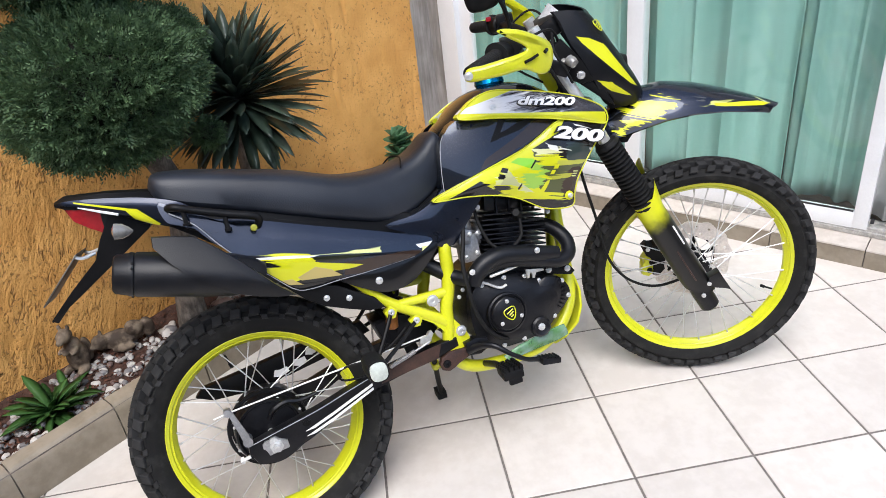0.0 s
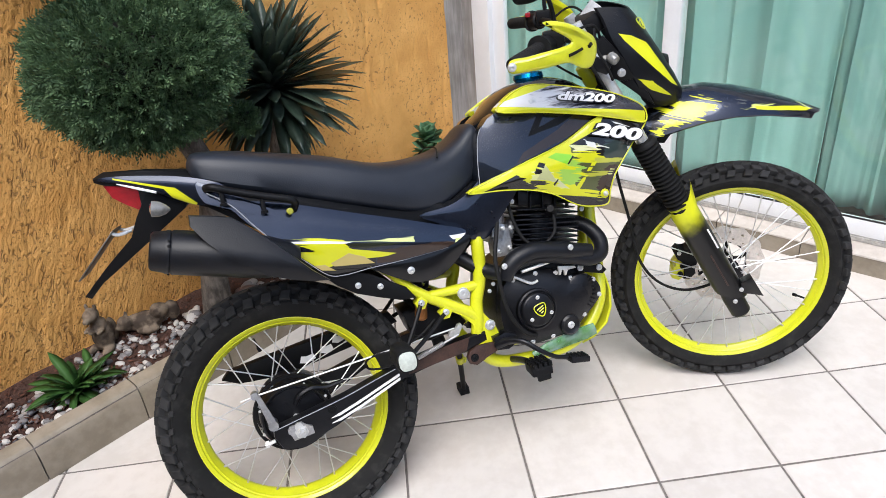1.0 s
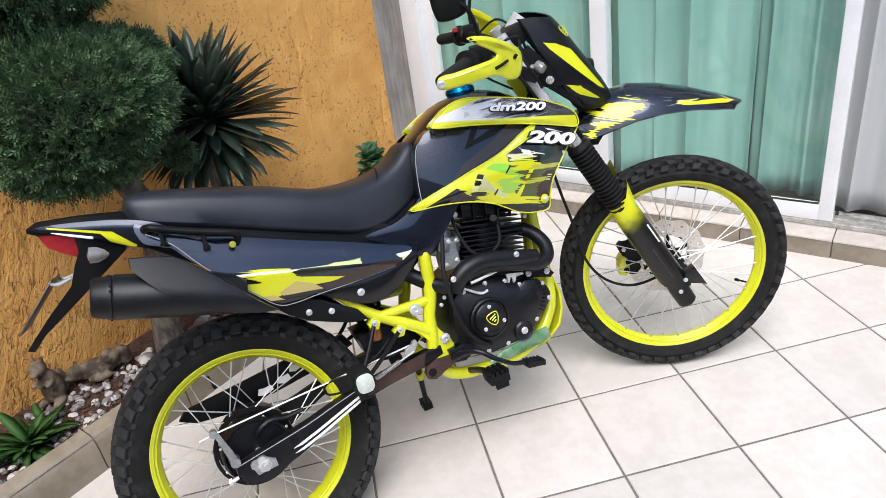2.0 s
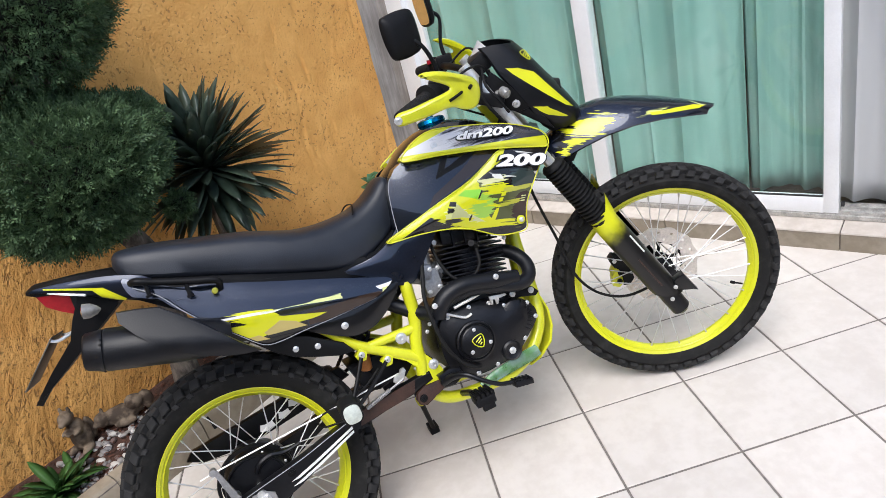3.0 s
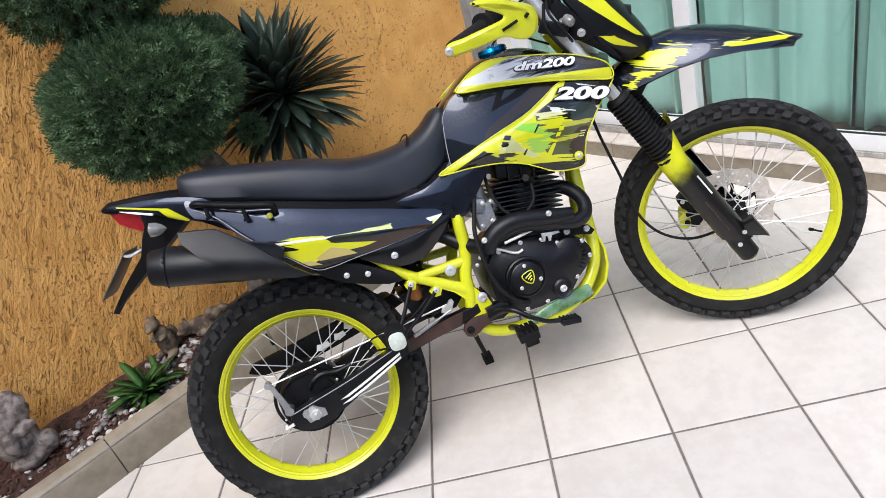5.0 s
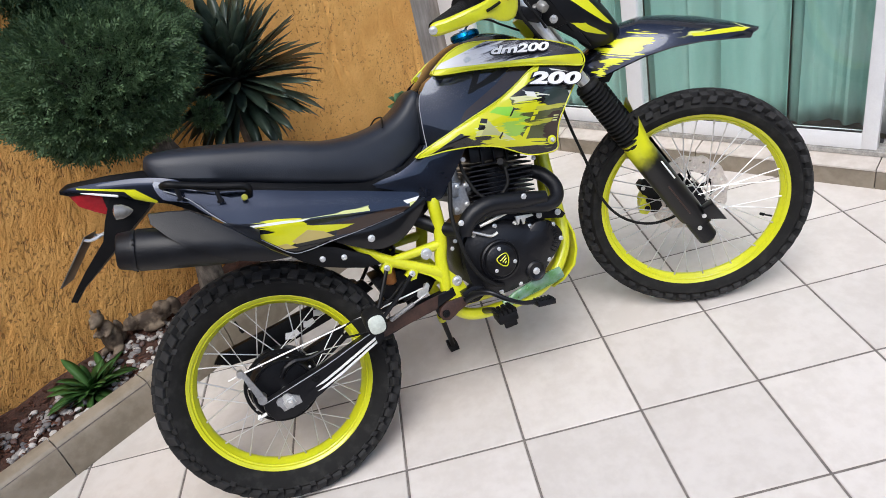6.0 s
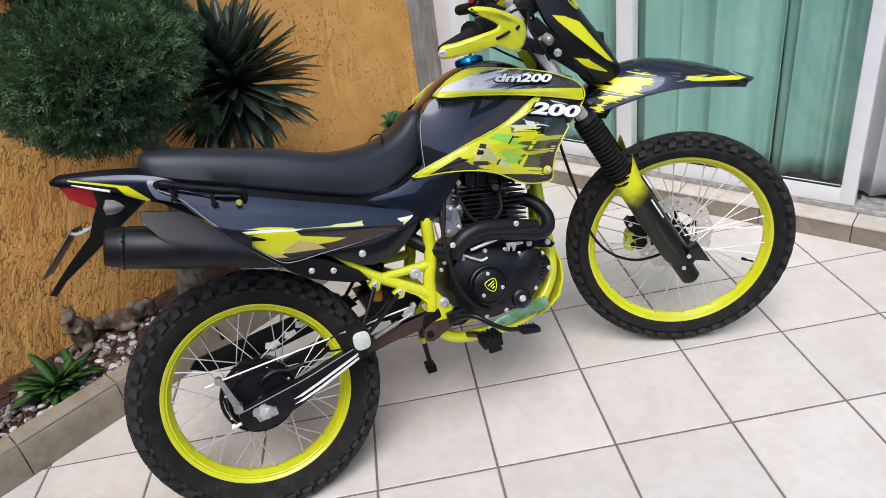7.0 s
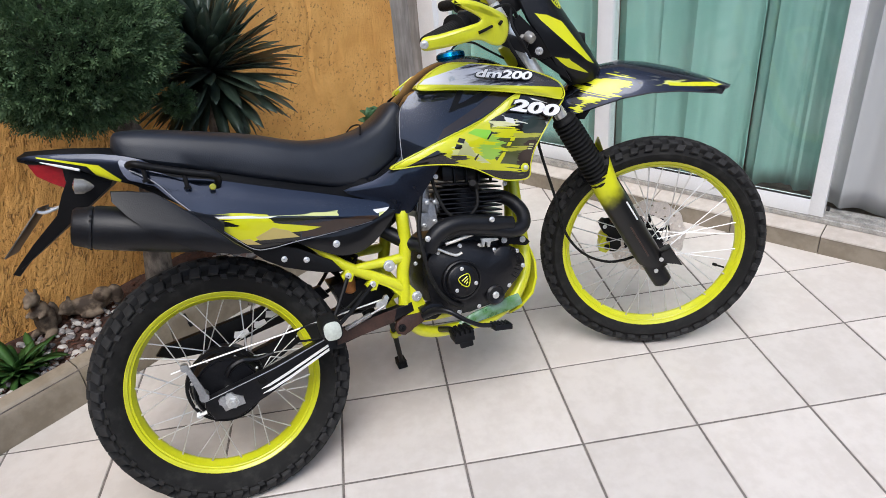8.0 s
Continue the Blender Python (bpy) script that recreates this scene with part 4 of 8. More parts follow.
for side in (-1, 1):
    o = Vector((0.758, side * 0.395, 1.117))
    i_ = Vector((0.826, side * 0.278, 1.128))
    b = bmesh.new()
    L = (o - i_).length
    prof = [(0, 0.017), (0.002, 0.030), (0.010, 0.031), (0.012, 0.018)]
    for k in range(11):
        s = 0.014 + k * (L - 0.03) / 11
        prof += [(s, 0.0172), (s + 0.006, 0.0172), (s + 0.0075, 0.0158)]
    prof += [(L - 0.012, 0.0172), (L, 0.016)]
    spun(b, prof, i_, o, 18)
    bp("grip", b, rubber, bar, "ribbed black rubber grip")
    b = bmesh.new()
    m_ = Vector((0.845, side * 0.245, 1.130))
    spun(b, [(0, 0.020), (0.004, 0.025), (0.045, 0.025), (0.05, 0.02)], m_, m_ + (i_ - o).normalized() * -1, 14)
    box(b, m_ + Vector((0.012, 0, 0.006)), (0.05, 0.04, 0.045), None, 0.006)
    sw_ = bp("switch_housing", b, black_matt, bar)
    if side == 1:
        b = bmesh.new()
        box(b, (0.81, 0.262, 1.150), (0.016, 0.016, 0.014), None, 0.003)
        bp("switch", b, red_lens, sw_, "red switch")
    b = bmesh.new()
    tube(b, [(0.872, side * 0.22, 1.128), (0.88, side * 0.28, 1.122), (0.845, side * 0.36, 1.115), (0.825, side * 0.40, 1.112)], 0.006, 8, 5)
    bp("lever", b, black_engine, bar)
    # guard: a moulded blade in front of the grip, with an arm back to the bar's end and a prong above
    b = bmesh.new()
    ring_ = [(p.x, p.y) for p in curve([(x, z, 0) for x, z in GUARD], 3, True)]
    rings = []
    for inset, lift in ((0.0035, -0.010), (0.0005, -0.007), (0.0, 0.0), (0.0012, 0.005), (0.0040, 0.0085), (0.0075, 0.0100)):
        row = []
        for k in range(len(ring_)):
            (xa, za), (xb, zb), (xc, zc) = ring_[k - 2], ring_[k], ring_[(k + 2) % len(ring_)]
            tx, tz = xc - xa, zc - za
            ln = math.hypot(tx, tz) or 1.0
            x, z = xb + tz / ln * inset, zb - tx / ln * inset
            row.append((x, side * (0.415 - 0.115 * (max(0, x - 0.83) / 0.115) ** 2 + lift - 0.004), z))
        rings.append(row)
    loft(b, rings)
    hg = bp("wind_guard", b, yellow_paint, bar, "neon yellow moulded grip guard")
    bolt(hg, (0.757, side * 0.420, 1.118), 0.009, (0.1, side, 0), 0.008)
    if side == -1:
        b = bmesh.new()
        tube(b, [(0.880, -0.402, 1.122), (0.893, -0.391, 1.124), (0.910, -0.369, 1.127)], 0.0036, 6, 3)
        bp("vent_slot", b, black_matt, hg)
        b = bmesh.new()
        tube(b, [(0.928, -0.342, 1.126), (0.933, -0.333, 1.129)], 0.0045, 6, 1)
        bp("vent_slot", b, black_matt, hg)

mirror_silver = plain("mirror_silver", (0.88, 0.89, 0.89), 0.1, metal=1.0, var=0.02, relief=0.0)
# mirrors on stems
for side, (cx, cz, sx, sz) in ((-1, (0.803, 1.282, 0.86, 1.15)), (1, (0.835, 1.305, 0.862, 1.15))):
    b = bmesh.new()
    r_ = side * 0.262
    tube(b, [(sx, side * 0.245, sz), (sx, side * 0.25, sz + 0.045), (cx + 0.045, r_, cz - 0.04), (cx + 0.02, r_, cz - 0.012)], [0.007, 0.0055, 0.005, 0.008], 8, 6)
    mir_ = bp("mirror", b, black_matt, bar, "black mirror on a thin stem")
    b = bmesh.new()
    face = [(-0.044, 0.0, -0.042), (-0.050, 0.0, 0.0), (-0.046, 0.0, 0.046), (-0.02, 0.0, 0.055), (0.024, 0.0, 0.053), (0.042, 0.0, 0.044), (0.046, 0.0, 0.0), (0.038, 0.0, -0.044), (0.015, 0.0, -0.054), (-0.022, 0.0, -0.053)]
    ring0 = [p for p in curve(face, 4, True)]
    tilt = Matrix.Rotation(radians(118 if side > 0 else -145), 3, "Z")
    rows_ = []
    for y, s in ((0.0, 0.94), (-0.004 * 1, 1.0), (-0.012, 0.97), (-0.020, 0.80), (-0.024, 0.45)):
        rows_.append([Vector((cx, r_, cz)) + tilt @ Vector((p.x * s, -y * (1 if side > 0 else -1) * -1, p.z * s)) for p in ring0])
    loft(b, rows_)
    ms_ = bp("mirror_shell", b, black_matt, mir_)
    b = bmesh.new()
    rows_ = [[Vector((cx, r_, cz)) + tilt @ Vector((p.x * s, y * (1 if side > 0 else -1), p.z * s)) for p in ring0] for y, s in ((-0.004, 0.86), (0.0012, 0.86), (0.0014, 0.84))]
    loft(b, rows_)
    bp("mirror_glass", b, mirror_silver, ms_, "silvered mirror glass", smooth=False)


# ---- frame ----
for side in (-1, 1):
    b = bmesh.new()
    y = side * 0.105
    tube(b, [(0.545, y * 0.8, 0.74), (0.524, y, 0.65), (0.519, y, 0.588), (0.509, y, 0.538), (0.494, y, 0.495), (0.489, y, 0.445), (0.481, y * 0.95, 0.400), (0.487, y * 0.9, 0.362), (0.512, y * 0.85, 0.330), (0.548, y * 0.8, 0.311), (0.595, y * 0.8, 0.304), (0.66, y * 0.8, 0.300),
             (0.73, y * 0.8, 0.305), (0.785, y * 0.8, 0.330), (0.828, y * 0.7, 0.365), (0.860, y * 0.6, 0.42), (0.876, y * 0.35, 0.52), (0.886, y * 0.15, 0.64), (0.91, y * 0.1, 0.76), (0.965, 0, 0.93)], 0.0165, 12, 5)
    fr = bp("cradle_tube", b, yellow_paint, None, "neon yellow frame tube")
    b = bmesh.new()
    tube(b, [(0.20, y, 0.70), (0.278, y, 0.630), (0.309, y, 0.597), (0.341, y, 0.563), (0.374, y, 0.536), (0.420, y, 0.505), (0.467, y, 0.474), (0.487, y, 0.458)], [0.009, 0.010, 0.011, 0.013, 0.0145, 0.0145, 0.0155, 0.016], 10, 5)
    tube(b, [(0.365, y, 0.540), (0.426, y, 0.538), (0.510, y, 0.535)], [0.011, 0.012, 0.014], 10, 3)
    bp("subframe_rail", b, yellow_paint, fr)
    b = bmesh.new()
    slab(b, [(0.478, 0.482), (0.503, 0.470), (0.511, 0.447), (0.530, 0.425), (0.536, 0.402), (0.522, 0.384), (0.497, 0.378), (0.470, 0.370), (0.460, 0.384), (0.477, 0.404), (0.476, 0.440), (0.455, 0.468), (0.420, 0.492), (0.398, 0.512), (0.430, 0.514)], y * 0.90, y * 1.10, 0.003)
    bp("gusset", b, yellow_paint, fr)
    b = bmesh.new()
    slab(b, [(0.334, 0.532), (0.352, 0.546), (0.368, 0.530), (0.358, 0.512), (0.340, 0.514)], y * 0.9, y * 1.12, 0.002)
    bp("peg_bracket", b, yellow_paint, fr)
    b = bmesh.new()
    slab(b, [(0.390, 0.492), (0.412, 0.508), (0.426, 0.492), (0.415, 0.474), (0.400, 0.474)], y * 0.9, y * 1.12, 0.002)
    bp("peg_bracket", b, yellow_paint, fr)
    if side == -1:
        bolt(fr, (0.516, -0.113, 0.428), 0.013, h=0.010)
        bolt(fr, (0.460, -0.117, 0.527), 0.014, h=0.007)
        bolt(fr, (0.351, -0.117, 0.529), 0.008)
        bolt(fr, (0.408, -0.117, 0.491), 0.008)
        for p in ((0.533, -0.105, 0.512), (0.546, -0.105, 0.528)):
            bolt(fr, p, 0.005)
    # passenger footrest stays and pad
    b = bmesh.new()
    yo = side * 0.115
    tube(b, [(0.351, yo, 0.529), (0.316, side * 0.14, 0.480), (0.283, side * 0.165, 0.440)], 0.0055, 8, 3)
    tube(b, [(0.408, yo, 0.491), (0.352, side * 0.14, 0.455), (0.293, side * 0.168, 0.425)], 0.0055, 8, 3)
    st_ = bp("footrest_stay", b, black_matt)
    b = bmesh.new()
    rows_ = []
    for k, (yy, s) in enumerate(((0.150, 0.8), (0.153, 0.95), (0.175, 1.0), (0.222, 1.0), (0.230, 0.95))):
        rows_.append([Vector((0.268 + s * (0.026 * math.copysign(abs(math.cos(a)) ** 0.7, math.cos(a))), side * yy, 0.434 + s * 0.028 * math.copysign(abs(math.sin(a)) ** 0.7, math.sin(a)))) for a in (2 * math.pi * i / 20 for i in range(20))])
    loft(b, rows_)
    fp = bp("passenger_footrest", b, rubber, st_)
    b = bmesh.new()
    rows_ = []
    for yy, s in ((0.229, 0.80), (0.234, 0.80), (0.236, 0.70)):
        rows_.append([Vector((0.268 + s * (0.026 * math.copysign(abs(math.cos(a)) ** 0.7, math.cos(a))), side * yy, 0.434 + s * 0.028 * math.copysign(abs(math.sin(a)) ** 0.7, math.sin(a)))) for a in (2 * math.pi * i / 20 for i in range(20))])
    loft(b, rows_)
    bp("end_cap", b, grey_rubber, fp, "pale grey footrest end cap")

# engine guard hoop at the front and film wrapped under the engine
b = bmesh.new()
rows_ = []
for x, z in ((0.868, 0.480), (0.878, 0.450), (0.885, 0.415), (0.880, 0.370), (0.860, 0.328), (0.815, 0.298), (0.780, 0.290)):
    rows_.append([(x + 0.008, -0.065, z), (x + 0.012, -0.02, z), (x + 0.012, 0.02, z), (x + 0.008, 0.065, z), (x + 0.002, 0.065, z + 0.004), (x + 0.004, 0.02, z + 0.006), (x + 0.004, -0.02, z + 0.006), (x + 0.002, -0.065, z + 0.004)])
loft(b, rows_)
bp("engine_guard", b, yellow_paint, None, "neon yellow engine guard plate")
film = Net("green_film")
film.bsdf.inputs["Transmission Weight"].default_value = 0.55
_fn = film.noise(18.0)
film.finish(film.mix(film.step(_fn, 0.35, 0.65), (0.12, 0.34, 0.08), (0.36, 0.56, 0.48)), 0.2)
b = bmesh.new()
rows_ = []
for x, z, d in ((0.615, 0.315, 0.018), (0.66, 0.326, 0.024), (0.72, 0.333, 0.028), (0.77, 0.338, 0.030), (0.80, 0.342, 0.026)):
    rows_.append([(x, -0.118, z + d * 0.6 + 0.003 * math.sin(x * 130)), (x + 0.004, -0.122 + 0.003 * math.sin(x * 90), z), (x + 0.01, -0.11, z - d * 0.7), (x + 0.01, -0.105, z - d * 0.7), (x + 0.004, -0.118, z), (x, -0.114, z + d * 0.6)])
loft(b, rows_)
bp("plastic_film", b, film.m, None, "translucent green protective film under the engine")

# ---- engine ----
b = bmesh.new()
slab(b, [(0.545, 0.46), (0.56, 0.53), (0.62, 0.56), (0.72, 0.56), (0.80, 0.52), (0.825, 0.46), (0.815, 0.40), (0.76, 0.345), (0.66, 0.335), (0.585, 0.355), (0.55, 0.40)], -0.095, 0.12, 0.012)
engine = bp("crankcase", b, black_engine, None, "black enamelled engine block")
COVER = [(0.548, 0.452), (0.560, 0.505), (0.592, 0.537), (0.655, 0.541), (0.715, 0.529), (0.760, 0.505), (0.812, 0.490), (0.838, 0.455), (0.836, 0.428), (0.815, 0.405), (0.782, 0.380), (0.745, 0.352), (0.690, 0.346), (0.625, 0.345), (0.575, 0.362), (0.552, 0.395)]
b = bmesh.new()
shell(b, COVER, lambda x, z: 0.112, dome=0.024, lip=0.03, rings=6)
cover = bp("clutch_cover", b, black_engine, engine, "black clutch cover")
b = bmesh.new()
spun(b, [(0, 0.056), (0.010, 0.054), (0.012, 0.050), (0.009, 0.0475), (0.009, 0.0455), (0.014, 0.044), (0.017, 0.040), (0.018, 0.0)], (0.641, -0.128, 0.442), (0.641, -1, 0.442), 40)
bp("round_cap", b, black_engine, engine)
for x, z in ((0.643, 0.475), (0.675, 0.427), (0.619, 0.421)):
    bolt(engine, (x, -0.145, z), 0.005, h=0.004)
emblem(engine, (0.646, -0.1475, 0.441), (1, 0, 0.25), (-0.25, 0, 1), 0.034, yellow_paint)
b = bmesh.new()
spun(b, [(0, 0.028), (0.014, 0.027), (0.018, 0.022), (0.015, 0.016), (0.015, 0.0)], (0.727, -0.122, 0.377), (0.727, -1, 0.377), 24)
bp("oil_boss", b, black_engine, engine)
bolt(engine, (0.727, -0.136, 0.377), 0.009)
for x, z in ((0.595, 0.528), (0.658, 0.530), (0.714, 0.518), (0.752, 0.495), (0.817, 0.476), (0.828, 0.432), (0.777, 0.389), (0.680, 0.356), (0.622, 0.355), (0.560, 0.376)):
    bolt(engine, (x, -0.118, z), 0.006)
for i in range(9):
    a = radians(40 - i * 11)
    b = bmesh.new()
    box(b, (0.757 + 0.056 * math.cos(a), -0.122, 0.452 + 0.056 * math.sin(a)), (0.012, 0.016, 0.0035), Matrix.Rotation(-a, 3, "Y"), 0.001)
    bp("cover_rib", b, black_engine, engine)

CYL = Matrix.Translation((0.715, 0, 0.545)) @ Matrix.Rotation(radians(9), 4, "Y")
b = bmesh.new()
spun(b, [(0, 0.062), (0.12, 0.060), (0.13, 0.05)], (0, 0, 0), (0, 0, 1), 24)
b.transform(CYL)
cyl = bp("cylinder", b, black_engine, engine)
for i in range(10):
    b = bmesh.new()
    s = 1.0 if 1 < i < 9 else 0.92
    box(b, (0, 0, 0.022 + i * 0.0128), (0.178 * s, 0.165 * s, 0.0042), None, 0.0018)
    b.transform(CYL)
    bp("cooling_fin", b, black_engine, cyl)
b = bmesh.new()
box(b, (-0.005, 0, 0.170), (0.145, 0.135, 0.05), None, 0.012)
box(b, (-0.03, -0.02, 0.205), (0.07, 0.10, 0.04), None, 0.012)
for k in range(4):
    box(b, (-0.045 + k * 0.035, -0.071, 0.165), (0.006, 0.012, 0.05), None, 0.002)
b.transform(CYL)
head = bp("cylinder_head", b, black_engine, engine)
b = bmesh.new()
spun(b, [(0, 0.010), (0.012, 0.010), (0.013, 0.013), (0.035, 0.012), (0.06, 0.009)], (0.745, -0.082, 0.665), (0.720, -0.135, 0.690), 12)
bp("spark_plug_cap", b, rubber, head)
b = bmesh.new()
tube(b, [(0.735, -0.115, 0.668), (0.725, -0.125, 0.625), (0.685, -0.122, 0.600), (0.645, -0.11, 0.625), (0.628, -0.09, 0.70), (0.65, -0.05, 0.76)], 0.0045, 8, 6)
bp("ignition_cable", b, rubber, head)
for x, z in ((0.625, 0.655), (0.822, 0.695), (0.83, 0.66), (0.64, 0.72)):
    bolt(head, (x, -0.085, z), 0.006)

for k in range(7):
    b = bmesh.new()
    box(b, (0.055, -0.066, 0.150 + k * 0.010), (0.055, 0.030, 0.0040), None, 0.0012)
    b.transform(CYL)
    bp("head_fin", b, black_engine, head)
b = bmesh.new()
spun(b, [(0, 0.026), (0.010, 0.026), (0.014, 0.021), (0.015, 0.0)], (-0.035, -0.068, 0.205), (-0.035, -1, 0.205), 20)
b.transform(CYL)
bp("valve_cap", b, black_engine, head)
b = bmesh.new()
slab(b, [(0.775, 0.523), (0.815, 0.520), (0.850, 0.510), (0.864, 0.490), (0.851, 0.482), (0.778, 0.505)], -0.112, -0.104, 0.002)
emb = bp("engine_mount", b, black_matt, engine)
for x, z in ((0.788, 0.513), (0.842, 0.502)):
    bolt(emb, (x, -0.113, z), 0.008)
b = bmesh.new()
slab(b, [(0.712, 0.540), (0.760, 0.530), (0.762, 0.524), (0.738, 0.526), (0.733, 0.512), (0.727, 0.512), (0.728, 0.528), (0.722, 0.530), (0.718, 0.516), (0.712, 0.516), (0.714, 0.532)], -0.143, -0.137, 0.001)
bp("clutch_lever", b, zinc, engine, "zinc-plated clutch release lever")
b = bmesh.new()
spun(b, [(0, 0.040), (0.016, 0.039), (0.020, 0.034), (0.021, 0.0)], (0.775, -0.108, 0.462), (0.775, -1, 0.462), 32)
bp("oil_filter_cap", b, black_engine, engine)

# inlet and carburettor
b = bmesh.new()
spun(b, [(0, 0.024), (0.02, 0.03), (0.03, 0.03), (0.034, 0.022), (0.07, 0.022), (0.074, 0.030), (0.085, 0.03)], (0.56, -0.03, 0.655), (0.65, -0.03, 0.64), 18)
box(b, (0.602, -0.05, 0.62), (0.052, 0.05, 0.075), None, 0.010)
box(b, (0.590, -0.075, 0.655), (0.035, 0.03, 0.04), Matrix.Rotation(radians(20), 3, "Y"), 0.007)
spun(b, [(0, 0.02), (0.05, 0.02), (0.055, 0.012)], (0.60, -0.05, 0.65), (0.61, -0.05, 0.74), 14)
carb = bp("carburettor", b, alloy, None, "cast alloy carburettor")
for p in ((0.585, -0.08, 0.60), (0.615, -0.08, 0.605), (0.60, -0.095, 0.66)):
    bolt(carb, p, 0.006)
b = bmesh.new()
spun(b, [(0, 0.045), (0.03, 0.045), (0.05, 0.03), (0.07, 0.028)], (0.48, -0.03, 0.66), (0.56, -0.03, 0.655), 16)
box(b, (0.42, 0, 0.68), (0.16, 0.20, 0.13), None, 0.02)
bp("air_box", b, black_matt)

# exhaust: header, heat guard, silencer
b = bmesh.new()
tube(b, [(0.775, -0.03, 0.630), (0.810, -0.045, 0.628), (0.842, -0.075, 0.610), (0.856, -0.110, 0.575), (0.840, -0.135, 0.545), (0.800, -0.145, 0.540), (0.74, -0.145, 0.560), (0.66, -0.145, 0.580), (0.60, -0.142, 0.575), (0.560, -0.138, 0.560), (0.520, -0.100, 0.575), (0.44, -0.07, 0.635),
         (0.33, -0.08, 0.660), (0.22, -0.09, 0.675), (0.13, -0.11, 0.695), (0.05, -0.15, 0.715)], [0.019] * 12 + [0.02, 0.02, 0.022, 0.026], 14, 6)
exhaust = bp("exhaust_pipe", b, muffler_black, None, "black exhaust header sweeping back beside the engine")
b = bmesh.new()
tube(b, [(0.805, -0.150, 0.562), (0.74, -0.152, 0.577), (0.66, -0.152, 0.596), (0.61, -0.150, 0.590), (0.578, -0.147, 0.568), (0.566, -0.143, 0.542)], [0.017, 0.022, 0.0235, 0.024, 0.023, 0.019], 14, 6)
hgd = bp("heat_guard", b, muffler_black, exhaust)
bolt(hgd, (0.739, -0.176, 0.589), 0.007)
bolt(hgd, (0.562, -0.166, 0.580), 0.007)
p0, p1 = Vector((-0.212, -0.185, 0.803)), Vector((0.15, -0.165, 0.694))
b = bmesh.new()
spun(b, [(0, 0.020), (0.001, 0.036), (0.006, 0.041), (0.030, 0.0445), (0.033, 0.0465), (0.040, 0.0465), (0.042, 0.0445), (0.046, 0.0475), (0.20, 0.0485), (0.24, 0.047), (0.285, 0.038), (0.31, 0.026)], p0, p1, 36)
sil = bp("silencer", b, muffler_black, exhaust, "matt black cylindrical silencer")
for k in range(3):
    t = k * 2.1 + 0.4
    d = (p1 - p0).normalized()
    u = d.cross(Vector((0, 1, 0))).normalized()
    v = Vector((0, -1, 0))
    o = (u * math.sin(t) + v * abs(math.cos(t))).normalized()
    bolt(sil, p0 + d * 0.040 + o * 0.046, 0.003, o, 0.003, black_matt)


def shield_reach(x, z):
    """Wrapped round the silencer below, running up flat above it."""
    d = (x + 0.212) * 0.288 + (z - 0.803) * 0.957
    return 0.183 + (math.sqrt(0.0555 ** 2 - d * d) if abs(d) < 0.028 else 0.0479 - 0.45 * (abs(d) - 0.028))


HS = [(-0.121, 0.838), (-0.119, 0.860), (-0.080, 0.851), (-0.036, 0.838), (0.000, 0.806), (0.040, 0.767), (0.075, 0.727), (0.104, 0.693), (0.138, 0.660), (0.100, 0.666), (0.060, 0.679), (0.013, 0.700), (-0.041, 0.742), (-0.070, 0.770), (-0.096, 0.800)]
b = bmesh.new()
shell(b, HS, shield_reach, dome=0.002, lip=0.012, smooth=1, rings=12, centre=(0.0, 0.765))
bp("heat_shield", b, muffler_black, exhaust, "black heat shield over the silencer")
b = bmesh.new()
slab(b, [(0.095, 0.692), (0.130, 0.668), (0.20, 0.652), (0.245, 0.630), (0.320, 0.580), (0.340, 0.548), (0.30, 0.552), (0.25, 0.572), (0.20, 0.593), (0.160, 0.622)], -0.128, -0.118, 0.004)
brk = bp("silencer_bracket", b, black_matt, exhaust)
bolt(brk, (0.2065, -0.130, 0.6128), 0.007)
bolt(brk, (0.258, -0.130, 0.5978), 0.007)

